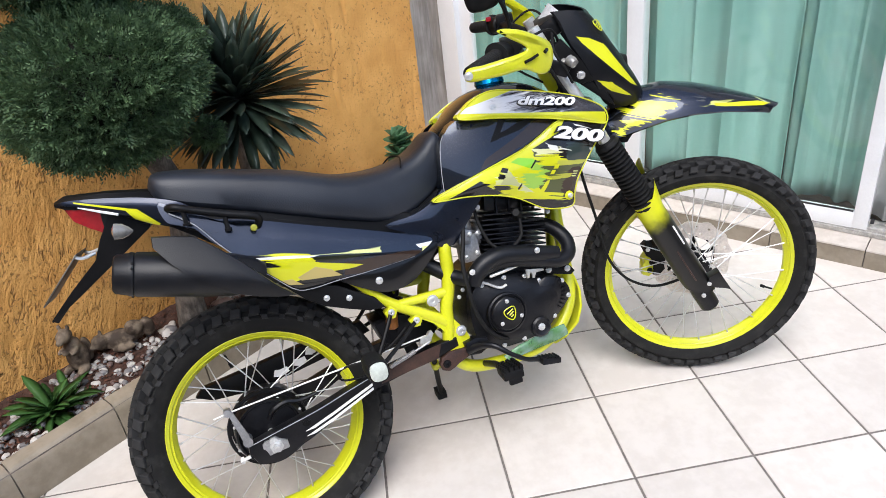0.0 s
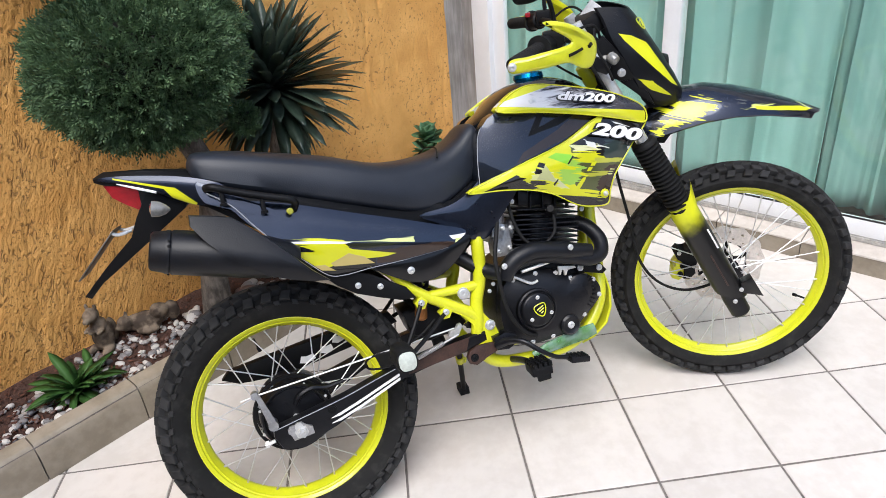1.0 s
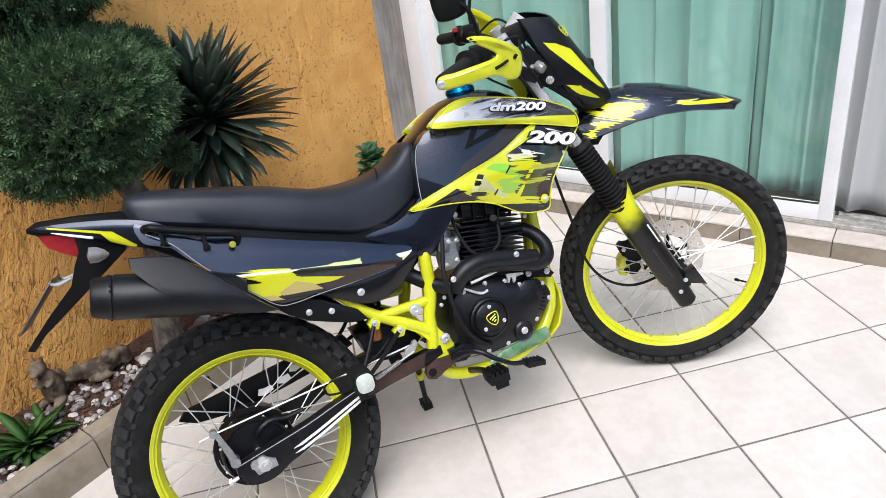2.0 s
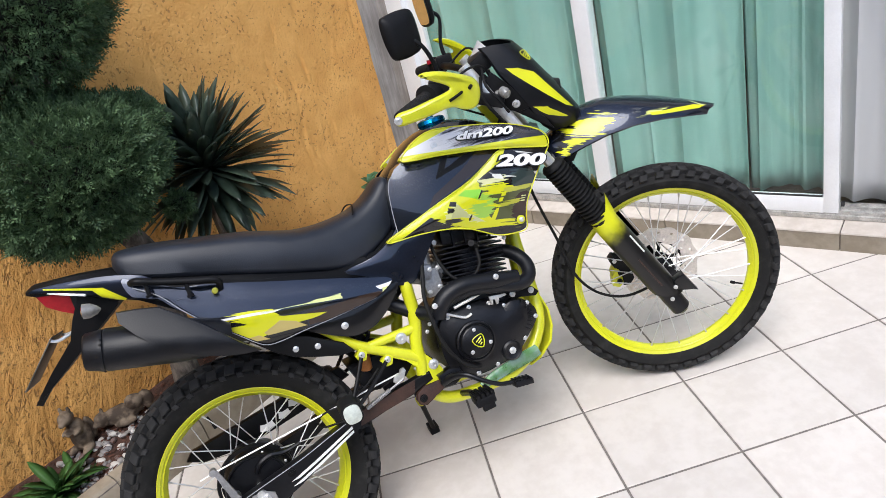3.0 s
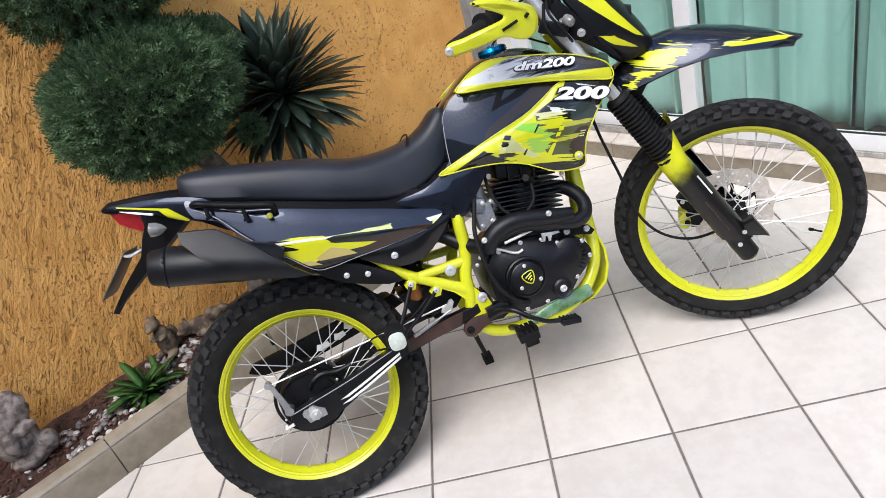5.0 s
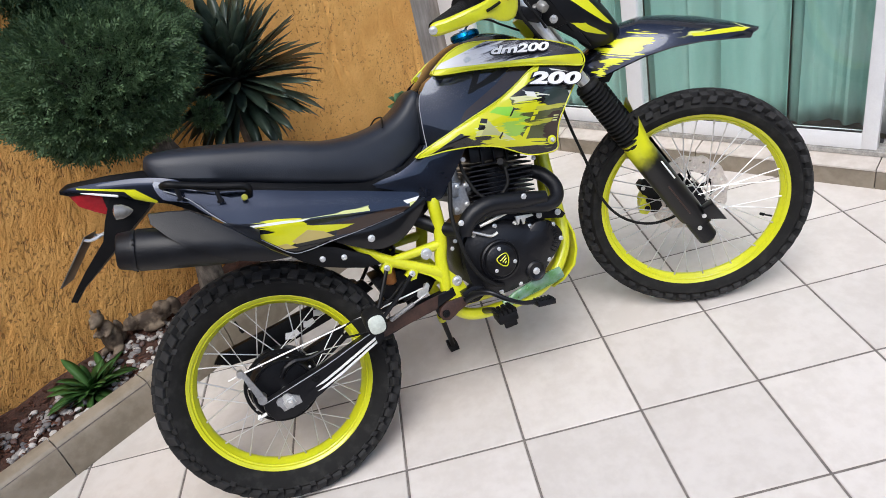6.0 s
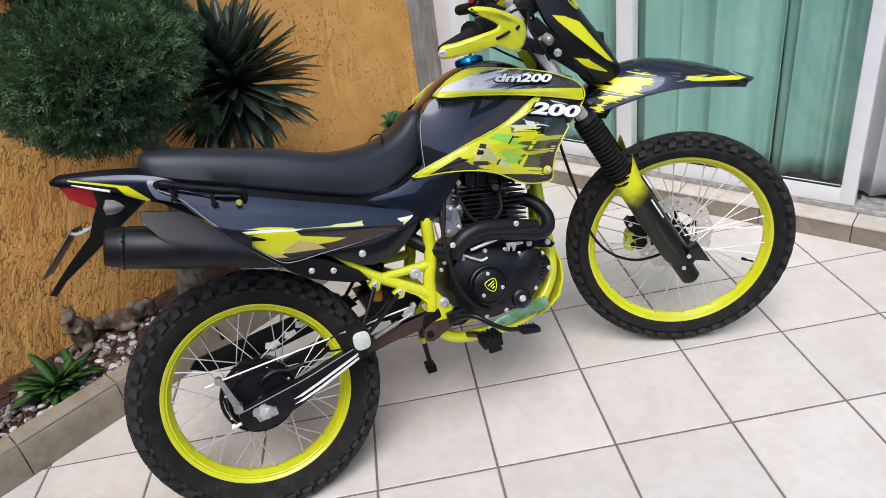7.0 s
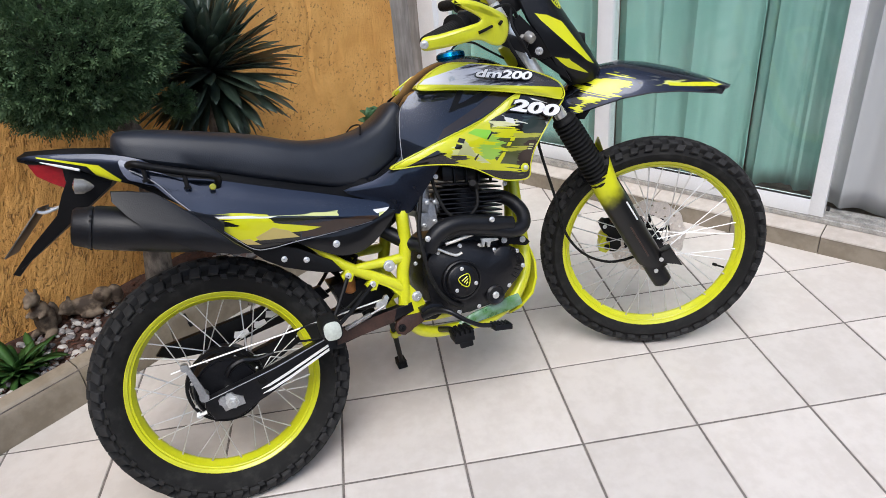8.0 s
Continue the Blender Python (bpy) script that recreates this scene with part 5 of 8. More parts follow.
# ---- swing arm, rear brake ----
for side in (-1, 1):
    b = bmesh.new()
    y0 = side * 0.118
    slab(b, [(-0.061, 0.300), (-0.058, 0.319), (0.019, 0.333), (0.12, 0.352), (0.20, 0.373), (0.26, 0.388), (0.34, 0.399), (0.42, 0.410), (0.50, 0.418), (0.502, 0.392), (0.44, 0.375), (0.34, 0.366), (0.27, 0.354), (0.20, 0.332), (0.15, 0.310), (0.083, 0.290), (0.05, 0.268), (0.003, 0.254), (-0.045, 0.263)], y0, side * 0.088, 0.006)
    arm = bp("swing_arm", b, black_engine, None, "black steel swing arm")
    if side == -1:
        # pale bar on the top edge: wear together with the bevel's highlight
        b = bmesh.new()
        tube(b, [(-0.056, -0.1185, 0.3165), (0.019, -0.1185, 0.3305), (0.12, -0.1185, 0.3495), (0.20, -0.1185, 0.3705), (0.255, -0.1185, 0.384)], 0.0011, 5, 3)
        bp("pale_edge_line", b, grey_line, arm)
        b = bmesh.new()
        slab(b, [(0.29, 0.396), (0.42, 0.410), (0.455, 0.412), (0.44, 0.378), (0.33, 0.367), (0.285, 0.361)], -0.1215, -0.117, 0.001)
        bp("arm_sleeve", b, brown_plastic, arm, "rusty brown stained front end")
        for dz in (0.0, 0.013):
            b = bmesh.new()
            slab(b, [(0.078, 0.295 + dz), (0.15, 0.318 + dz), (0.262, 0.360 + dz * 0.8), (0.262, 0.354 + dz * 0.8), (0.15, 0.312 + dz), (0.10, 0.296 + dz)], -0.1215, -0.117, 0.0008)
            bp("stripe", b, white_vinyl, arm)
        b = bmesh.new()
        slab(b, [(-0.027, 0.311), (-0.020, 0.318), (-0.010, 0.317), (-0.004, 0.322), (0.008, 0.322), (0.014, 0.314), (0.032, 0.305), (0.033, 0.285), (-0.017, 0.280), (-0.019, 0.296), (-0.027, 0.300)], -0.124, -0.117, 0.002)
        adj = bp("chain_adjuster", b, alloy, arm, "zinc-plated chain adjuster plate")
        b = bmesh.new()
        spun(b, [(0, 0.017), (0.004, 0.017), (0.004, 0.012), (0.014, 0.012), (0.014, 0.007), (0.022, 0.007)], (0.004, -0.122, 0.298), (0.004, -1, 0.298), 6)
        bp("axle_nut", b, steel, adj)
        b = bmesh.new()
        tube(b, [(-0.06, -0.10, 0.285), (-0.085, -0.10, 0.280)], 0.005, 8, 1)
        tube(b, [(-0.075, -0.10, 0.282), (-0.082, -0.10, 0.281)], 0.009, 6, 1)
        bp("adjuster_bolt", b, steel, arm)
        bolt(arm, (0.085, -0.119, 0.330), 0.010, h=0.003, material=black_matt)
b = bmesh.new()
tube(b, [(0.004, -0.062, 0.345), (0.020, -0.064, 0.366), (0.050, -0.064, 0.376), (0.085, -0.062, 0.368), (0.13, -0.062, 0.372)], [0.006, 0.008, 0.008, 0.007, 0.005], 8, 4)
hub_rib = bp("torque_rib", b, black_engine, None, "raised rib of the rear brake plate")
for k in range(8):
    a = radians(k * 45 + 20)
    bolt(hub_rib, (-0.002 + 0.087 * math.cos(a), -0.054, 0.316 + 0.079 * math.sin(a)), 0.0035, h=0.004)
b = bmesh.new()
hoop(b, [(0.072, -0.058), (0.076, -0.066), (0.080, -0.066), (0.083, -0.058)], (-0.002, 0, 0.316), 48)
bp("plate_lip", b, black_engine, hub_rib)
b = bmesh.new()
spun(b, [(0, 0.010), (0.25, 0.010)], (0.0, 0.125, 0.312), (0.0, -1, 0.312), 12)
bp("rear_axle", b, steel)
b = bmesh.new()
slab(b, [(-0.087, 0.416), (-0.076, 0.420), (-0.070, 0.408), (-0.050, 0.345), (-0.047, 0.327), (-0.056, 0.319), (-0.066, 0.327), (-0.067, 0.350), (-0.080, 0.400)], -0.117, -0.111, 0.002)
spun(b, [(0, 0.012), (0.03, 0.012)], (-0.056, -0.09, 0.328), (-0.056, -0.125, 0.328), 10)
spun(b, [(0, 0.009), (0.02, 0.009)], (-0.082, -0.10, 0.412), (-0.082, -0.122, 0.412), 10)
lever_ = bp("brake_arm", b, alloy, None, "zinc-plated rear brake arm")
b = bmesh.new()
tube(b, [(-0.115, -0.108, 0.405), (-0.08, -0.110, 0.410), (0.42, -0.118, 0.445)], 0.0023, 8, 1)
bp("brake_rod", b, steel, lever_)
b = bmesh.new()
slab(b, [(0.400, 0.431), (0.406, 0.442), (0.414, 0.446), (0.424, 0.445), (0.428, 0.455), (0.437, 0.456), (0.441, 0.447), (0.433, 0.440), (0.431, 0.430), (0.420, 0.428), (0.414, 0.422)], -0.127, -0.117, 0.0015)
bp("rod_clevis", b, zinc, lever_)
b = bmesh.new()
prof = [(0, 0.003)]
for k in range(22):
    prof += [(0.002 + k * 0.0033, 0.0052), (0.0035 + k * 0.0033, 0.0068)]
spun(b, prof + [(0.0755, 0.003), (0.10, 0.0025), (0.118, 0.0025)], (0.312, -0.128, 0.399), (0.383, -0.128, 0.418), 12)
bp("return_spring", b, alloy, None, "grey sleeve of the brake return spring")
b = bmesh.new()
slab(b, [(0.31, 0.50), (0.36, 0.50), (0.44, 0.488), (0.478, 0.43), (0.45, 0.405), (0.38, 0.41), (0.33, 0.43)], -0.045, 0.06, 0.012)
bp("shock_linkage", b, black_engine)
b = bmesh.new()
tube(b, [(0.38, -0.10, 0.475), (0.33, -0.125, 0.452), (0.27, -0.13, 0.435), (0.215, -0.12, 0.432), (0.19, -0.10, 0.415), (0.20, -0.09, 0.39), (0.26, -0.10, 0.385)], 0.0028, 6, 6)
bp("brake_hose", b, rubber)
# chain cover and mudguard inside the rear wheel
b = bmesh.new()
slab(b, [(-0.16, 0.405), (-0.14, 0.425), (0.0, 0.44), (0.15, 0.46), (0.30, 0.475), (0.32, 0.44), (0.18, 0.405), (0.0, 0.375), (-0.12, 0.385)], 0.085, 0.115, 0.006)
cgd = bp("chain_guard", b, black_matt, None, "black plastic chain guard with torn white stickers")
for cx_, cz_, w_ in ((0.063, 0.405, 0.022), (0.117, 0.418, 0.018), (0.155, 0.438, 0.020)):
    b = bmesh.new()
    slab(b, [(cx_ - w_, cz_ - 0.007), (cx_ - w_ * 0.2, cz_ - 0.012), (cx_ + w_, cz_ - 0.004), (cx_ + w_ * 0.8, cz_ + 0.010), (cx_ - w_ * 0.1, cz_ + 0.007), (cx_ - w_ * 0.7, cz_ + 0.010)], 0.0846, 0.0832, 0.0)
    bp("sticker", b, white_vinyl, cgd)
b = bmesh.new()
rows_ = []
for a in np.linspace(-4, 66, 12):
    t = radians(float(a))
    R_ = 0.40 if a > 10 else 0.41
    rows_.append([(R_ * math.sin(t), -0.065, 0.314 + R_ * math.cos(t) - 0.02), (R_ * math.sin(t), -0.05, 0.314 + R_ * math.cos(t)), (R_ * math.sin(t), 0.05, 0.314 + R_ * math.cos(t)), (R_ * math.sin(t), 0.065, 0.314 + R_ * math.cos(t) - 0.02),
                  (R_ * math.sin(t), 0.05, 0.320 + R_ * math.cos(t)), (R_ * math.sin(t), -0.05, 0.320 + R_ * math.cos(t))])
loft(b, rows_)
bp("inner_mudguard", b, black_matt)
# shock absorber
b = bmesh.new()
q0, q1 = Vector((0.36, 0, 0.60)), Vector((0.40, 0, 0.40))
d = q1 - q0
u, v = Vector((0, 1, 0)), d.normalized().cross(Vector((0, 1, 0)))
tube(b, [q0 + d * (i / 64) + (u * math.cos(i * 0.785) + v * math.sin(i * 0.785)) * 0.032 for i in range(65)], 0.0055, 8, 1)
shock = bp("shock_spring", b, black_matt, None, "black coil spring of the shock absorber")
b = bmesh.new()
tube(b, [q0 - d * 0.1, q1 + d * 0.15], 0.018, 12, 1)
bp("damper", b, black_matt, shock)
b = bmesh.new()
spun(b, [(0, 0.012), (0.004, 0.016), (0.04, 0.016), (0.045, 0.010)], (0.362, -0.06, 0.515), (0.352, -0.06, 0.455), 14)
bp("reservoir", b, copper, shock, "copper-coloured reservoir")

# pedals, footpegs, side stand
b = bmesh.new()
tube(b, [(0.520, -0.125, 0.374), (0.548, -0.150, 0.386), (0.575, -0.180, 0.384), (0.606, -0.196, 0.357), (0.640, -0.20, 0.333), (0.664, -0.20, 0.324), (0.685, -0.20, 0.319)], [0.011, 0.010, 0.0075, 0.0062, 0.006, 0.006, 0.007], 10, 5)
box(b, (0.700, -0.205, 0.314), (0.050, 0.04, 0.015), Matrix.Rotation(radians(10), 3, "Y"), 0.003)
for k in range(5):
    box(b, (0.680 + k * 0.010, -0.205, 0.325 - k * 0.0018), (0.004, 0.036, 0.006))
bp("brake_pedal", b, black_engine, None, "black brake pedal")
for side in (-1, 1):
    b = bmesh.new()
    tube(b, [(0.565, side * 0.085, 0.312), (0.572, side * 0.15, 0.328), (0.575, side * 0.218, 0.337)], 0.0085, 10, 2)
    peg = bp("footpeg", b, black_engine, None, "black serrated footpeg")
    b = bmesh.new()
    box(b, (0.578, side * 0.243, 0.334), (0.052, 0.062, 0.022), Matrix.Rotation(radians(side * 6), 3, "Z"), 0.005)
    for i in range(6):
        for j in range(4):
            box(b, (0.5585 + j * 0.013, side * (0.217 + i * 0.0105), 0.348), (0.0085, 0.0068, 0.012))
    box(b, (0.578, side * 0.268, 0.318), (0.034, 0.012, 0.016), None, 0.004)
    bp("peg_tread", b, black_matt, peg)
b = bmesh.new()
slab(b, [(0.448, 0.376), (0.470, 0.386), (0.512, 0.384), (0.535, 0.378), (0.530, 0.362), (0.503, 0.358), (0.482, 0.343), (0.462, 0.336), (0.445, 0.343), (0.440, 0.360)], -0.124, -0.106, 0.004)
pegp = bp("peg_plate", b, brown_plastic, None, "rust-brown footpeg plate")
bolt(pegp, (0.458, -0.124, 0.358), 0.010, material=black_matt)
b = bmesh.new()
slab(b, [(0.512, 0.398), (0.545, 0.404), (0.575, 0.395), (0.580, 0.372), (0.550, 0.358), (0.520, 0.362)], -0.135, -0.100, 0.006)
bp("pedal_pivot", b, black_engine, pegp)
b = bmesh.new()
tube(b, [(0.468, 0.075, 0.345), (0.484, 0.12, 0.297), (0.503, 0.205, 0.203), (0.522, 0.288, 0.112)], [0.0095, 0.0085, 0.0078, 0.0075], 10, 3)
stand = bp("side_stand", b, black_matt, None, "black side stand resting on the floor")
b = bmesh.new()
fl = 0.3346
rows_ = [[(0.522 + dx_ * 0.015, 0.297 + dy_ * 0.017, (0.297 + dy_ * 0.017) * fl + h + 0.001) for dx_, dy_ in ((-1, -1), (1, -1), (1, 1), (-1, 1))] for h in (0, 0.022)]
loft(b, rows_)
bp("stand_foot", b, rubber, stand)
b = bmesh.new()
tube(b, [(0.489, 0.142, 0.273), (0.494, 0.162, 0.251)], 0.0125, 12, 1)
tube(b, [(0.492, 0.135, 0.268), (0.507, 0.150, 0.262), (0.509, 0.165, 0.245)], 0.004, 8, 3)
bp("spring_hook", b, yellow_paint, stand, "yellow spring hook on the stand")

# ---- seat ----
SEAT = [  # x, top, bottom, half width
    (-0.108, 0.962, 0.945, 0.070), (-0.095, 0.985, 0.925, 0.105), (-0.06, 0.990, 0.905, 0.122), (0.0, 0.980, 0.880, 0.130), (0.10, 0.956, 0.846, 0.134), (0.20, 0.930, 0.808, 0.136), (0.27, 0.905, 0.782, 0.136), (0.32, 0.889, 0.764, 0.134),
    (0.38, 0.881, 0.744, 0.128), (0.44, 0.882, 0.740, 0.116), (0.49, 0.892, 0.756, 0.104), (0.53, 0.912, 0.775, 0.094), (0.558, 0.934, 0.800, 0.086), (0.578, 0.940, 0.85, 0.078), (0.590, 0.925, 0.88, 0.066)]
SEAT = [(x, t - 0.007 * min(1.0, max(0.0, (x + 0.11) / 0.05)), q, w) for x, t, q, w in SEAT]
b = bmesh.new()
rings = []
SE = curve([(x, t, q) for x, t, q, w in SEAT], 3)
SW_ = curve([(x, w, 0) for x, t, q, w in SEAT], 3)
for p, w in zip(SE, SW_):
    x, zt, zb, hw = p.x, p.y, p.z, w.y
    ring = []
    for i in range(24):
        a = 2 * math.pi * i / 24
        ca, sa = math.cos(a), math.sin(a)
        yy = hw * math.copysign(abs(ca) ** 0.45, ca)
        zz = (zt + zb) / 2 + (zt - zb) / 2 * math.copysign(abs(sa) ** (0.62 if sa > 0 else 0.35), sa)
        ring.append((x, yy * (0.90 + 0.10 * (zt - zz) / (zt - zb)), zz))
    rings.append(ring)
loft(b, rings)
seat = bp("seat", b, seat_vinyl, None, "long black vinyl seat")
b = bmesh.new()
tube(b, [(0.462, -0.100, 0.868), (0.475, -0.06, 0.887), (0.48, 0.0, 0.891), (0.475, 0.06, 0.887), (0.462, 0.100, 0.868)], 0.0022, 6, 5)
bp("seam", b, black_matt, seat)

b = bmesh.new()
slab(b, [(-0.09, 0.915), (0.10, 0.870), (0.30, 0.800), (0.45, 0.760), (0.50, 0.70), (0.40, 0.69), (0.20, 0.72), (-0.05, 0.85)], -0.112, 0.112, 0.006)
bp("seat_base", b, black_matt, seat)

# ---- tail, side panels, inner body ----
tail_mat = patches("tail_graphics", METAL_NAVY, [
    ([(-0.262, 0.962), (-0.158, 0.925), (-0.154, 0.917), (-0.262, 0.959)], YELLOW, 0.0, 0.0),
    ([(-0.166, 0.927), (-0.138, 0.918), (-0.099, 0.876), (-0.104, 0.871), (-0.148, 0.897)], YELLOW, 0.0, 0.0)], coat=0.6, gloss=0.26, metal=0.8)
PALE, BRIGHT = (0.62, 0.65, 0.26), (0.80, 0.80, 0.78)
TAN, BROWN = (0.50, 0.40, 0.13), (0.034, 0.020, 0.014)
side_mat = patches("side_graphics", (0.026, 0.033, 0.051), [
    # brown painted in for the floor's reflection on the lower face
    ([(0.260, 0.690), (0.450, 0.671), (0.457, 0.656), (0.318, 0.650), (0.255, 0.655)], BROWN, 0.004, 0.0),
    ([(0.100, 0.690), (0.260, 0.690), (0.255, 0.648), (0.140, 0.648)], (0.012, 0.012, 0.011), 0.002, 0.0),
    ([(0.040, 0.762), (0.139, 0.738), (0.184, 0.729), (0.203, 0.706), (0.144, 0.681), (0.115, 0.679), (0.080, 0.715)], YELLOW, 0.007, -0.004),
    ([(0.046, 0.761), (0.069, 0.752), (0.131, 0.721), (0.138, 0.713), (0.088, 0.726), (0.057, 0.742)], (0.010, 0.011, 0.014), 0.010, 0.0025),
    ([(0.052, 0.765), (0.103, 0.745), (0.134, 0.729), (0.068, 0.747)], (0.010, 0.011, 0.014), 0.010, 0.0025),
    ([(0.188, 0.712), (0.252, 0.692), (0.308, 0.673), (0.253, 0.671), (0.205, 0.679), (0.161, 0.684)], YELLOW, 0.001, 0.0),
    ([(0.153, 0.684), (0.196, 0.699), (0.232, 0.682), (0.254, 0.660), (0.160, 0.675)], TAN, 0.0006, 0.0),
    ([(0.108, 0.687), (0.139, 0.683), (0.161, 0.664), (0.124, 0.673)], TAN, 0.0006, 0.0),
    ([(0.047, 0.762), (0.140, 0.740), (0.223, 0.723), (0.193, 0.723), (0.074, 0.749)], BRIGHT, 0.0012, 0.0),
    ([(0.192, 0.723), (0.261, 0.711), (0.330, 0.694), (0.236, 0.700), (0.203, 0.710)], (0.020, 0.022, 0.013), 0.002, 0.0),
    ([(0.189, 0.728), (0.354, 0.701), (0.354, 0.689), (0.274, 0.708)], PALE, 0.003, 0.0),
    ([(0.442, 0.684), (0.500, 0.679), (0.488, 0.669), (0.450, 0.672)], BRIGHT, 0.001, 0.0),
    ([(0.456, 0.674), (0.488, 0.669), (0.470, 0.660), (0.451, 0.657)], PALE, 0.001, 0.0)],
    gloss=0.15, wet=((0.083, 0.789), (0.345, 0.704), 0.028), metal=0.8)
SIDE = [(-0.095, 0.925), (-0.02, 0.872), (0.095, 0.836), (0.225, 0.788), (0.345, 0.745), (0.430, 0.712), (0.490, 0.688), (0.482, 0.672), (0.436, 0.656), (0.378, 0.652), (0.300, 0.651), (0.239, 0.652), (0.180, 0.652), (0.141, 0.660), (0.095, 0.705), (0.045, 0.757), (-0.01, 0.815), (-0.045, 0.858), (-0.09, 0.878)]


def side_reach(x, z):
    """Upper face leaning inwards above a crease, lower face tucked under."""
    crease = 0.757 - 0.235 * (x - 0.045)
    return 0.150 + 0.012 * math.cos((x - 0.15) * 4) - (0.24 * (z - crease) if z > crease else 0.22 * (crease - z))


TAIL = [(-0.298, 0.963), (-0.280, 0.968), (-0.20, 0.957), (-0.10, 0.934), (-0.03, 0.900), (-0.05, 0.862), (-0.085, 0.868), (-0.12, 0.880), (-0.20, 0.925), (-0.27, 0.955)]
for side in (-1, 1):
    b = bmesh.new()
    shell(b, SIDE, side_reach, dome=0.006, lip=0.03, side=side, smooth=4, rings=9)
    bp("side_panel", b, side_mat, None, "navy side panel with yellow brush strokes")
    b = bmesh.new()
    shell(b, TAIL, lambda x, z: 0.050 + 0.30 * max(0, min(0.27, x + 0.30)), dome=0.008, lip=0.05, side=side, smooth=3, rings=4)
    tp = bp("tail_panel", b, tail_mat, None, "navy tail panel with yellow flash")
    if side == -1:
        b = bmesh.new()
        tube(b, [(-0.255, -0.0745, 0.9485), (-0.22, -0.0875, 0.9335), (-0.178, -0.0985, 0.9155)], [0.001, 0.003, 0.0032], 6, 3)
        bp("stripe", b, white_vinyl, tp)
        # thin pale line along the panel's lower edge
        b = bmesh.new()
        tube(b, [(0.045, -0.163, 0.757), (0.095, -0.163, 0.706), (0.141, -0.161, 0.660), (0.180, -0.160, 0.651), (0.239, -0.151, 0.651), (0.33, -0.149, 0.651), (0.436, -0.146, 0.655)], 0.0010, 5, 5)
        bp("pinstripe", b, grey_line, tp)
        b = bmesh.new()
        tube(b, [(-0.075, -0.150, 0.895), (-0.030, -0.160, 0.858), (0.005, -0.165, 0.808), (0.045, -0.166, 0.757)], 0.0016, 5, 4)
        bp("pinstripe", b, grey_line, tp)
    b = bmesh.new()
    shell(b, [(0.385, 0.742), (0.464, 0.750), (0.520, 0.772), (0.56, 0.80), (0.61, 0.795), (0.655, 0.765), (0.62, 0.72), (0.575, 0.675), (0.545, 0.648), (0.505, 0.655), (0.485, 0.680), (0.43, 0.712)], lambda x, z: 0.118, dome=0.006, lip=0.03, side=side, smooth=3, rings=4)
    bp("tank_wing", b, navy_gloss, None, "glossy navy cover below the tank")
    b = bmesh.new()
    shell(b, [(0.243, 0.652), (0.302, 0.606), (0.354, 0.583), (0.413, 0.588), (0.466, 0.622), (0.505, 0.668), (0.43, 0.670), (0.33, 0.665)], lambda x, z: 0.128, dome=0.012, lip=0.03, side=side, smooth=3, rings=4)
    lp = bp("lower_panel", b, black_gloss, None, "glossy black lower side cover")
    if side == -1:
        bolt(lp, (0.337, -0.139, 0.620), 0.0085)
# top of the tail and dark body between the panels
b = bmesh.new()
rings = []
for x, zt, zb, hw in ((-0.306, 0.970, 0.960, 0.034), (-0.285, 0.979, 0.950, 0.050), (-0.20, 0.969, 0.930, 0.072), (-0.10, 0.950, 0.900, 0.096), (-0.04, 0.925, 0.88, 0.10)):
    rings.append([(x, hw * c, zb + (zt - zb) * s) for c, s in ((-1, 0), (-1, 0.6), (-0.8, 0.95), (-0.3, 1), (0.3, 1), (0.8, 0.95), (1, 0.6), (1, 0))])
loft(b, rings)
bp("tail_top", b, black_matt, None, "matt black tail cover")
b = bmesh.new()
rings = []
for x, zt, zb, hw in ((-0.20, 0.95, 0.915, 0.05), (-0.08, 0.92, 0.86, 0.09), (0.05, 0.86, 0.76, 0.11), (0.2, 0.80, 0.67, 0.115), (0.35, 0.76, 0.62, 0.11), (0.48, 0.76, 0.64, 0.10), (0.56, 0.80, 0.70, 0.09)):
    rings.append([(x, hw * c, z) for c, z in ((-1, zb), (-1, zt), (1, zt), (1, zb))])
loft(b, rings)
bp("seat_base", b, black_matt)
# grab rail
for side in (-1, 1):
    b = bmesh.new()
    y = side * 0.165
    tube(b, [(-0.075, side * 0.14, 0.905), (-0.06, y, 0.905), (-0.02, y, 0.888), (0.05, y, 0.862), (0.092, y, 0.848), (0.103, y * 0.98, 0.838), (0.100, y * 0.92, 0.826), (0.092, y * 0.84, 0.818)], 0.0085, 10, 5)
    gr = bp("grab_rail", b, black_matt, None, "black grab rail beside the seat")
    if side == -1:
        b = bmesh.new()
        spun(b, [(0, 0.0075), (0.010, 0.0075), (0.012, 0.005)], (0.088, -0.165, 0.822), (0.088, -0.19, 0.822), 12)
        bp("bung", b, faded_yellow, gr, "faded yellow rail bung")
        for x, z in ((-0.045, 0.878), (0.035, 0.845)):
            b = bmesh.new()
            tube(b, [(x, -0.165, z + 0.015), (x, -0.168, z - 0.012)], 0.005, 8, 1)
            spun(b, [(0, 0.008), (0.006, 0.008)], (x, -0.168, z - 0.010), (x, -0.168, z - 0.02), 8)
            bp("luggage_hook", b, black_matt, gr)

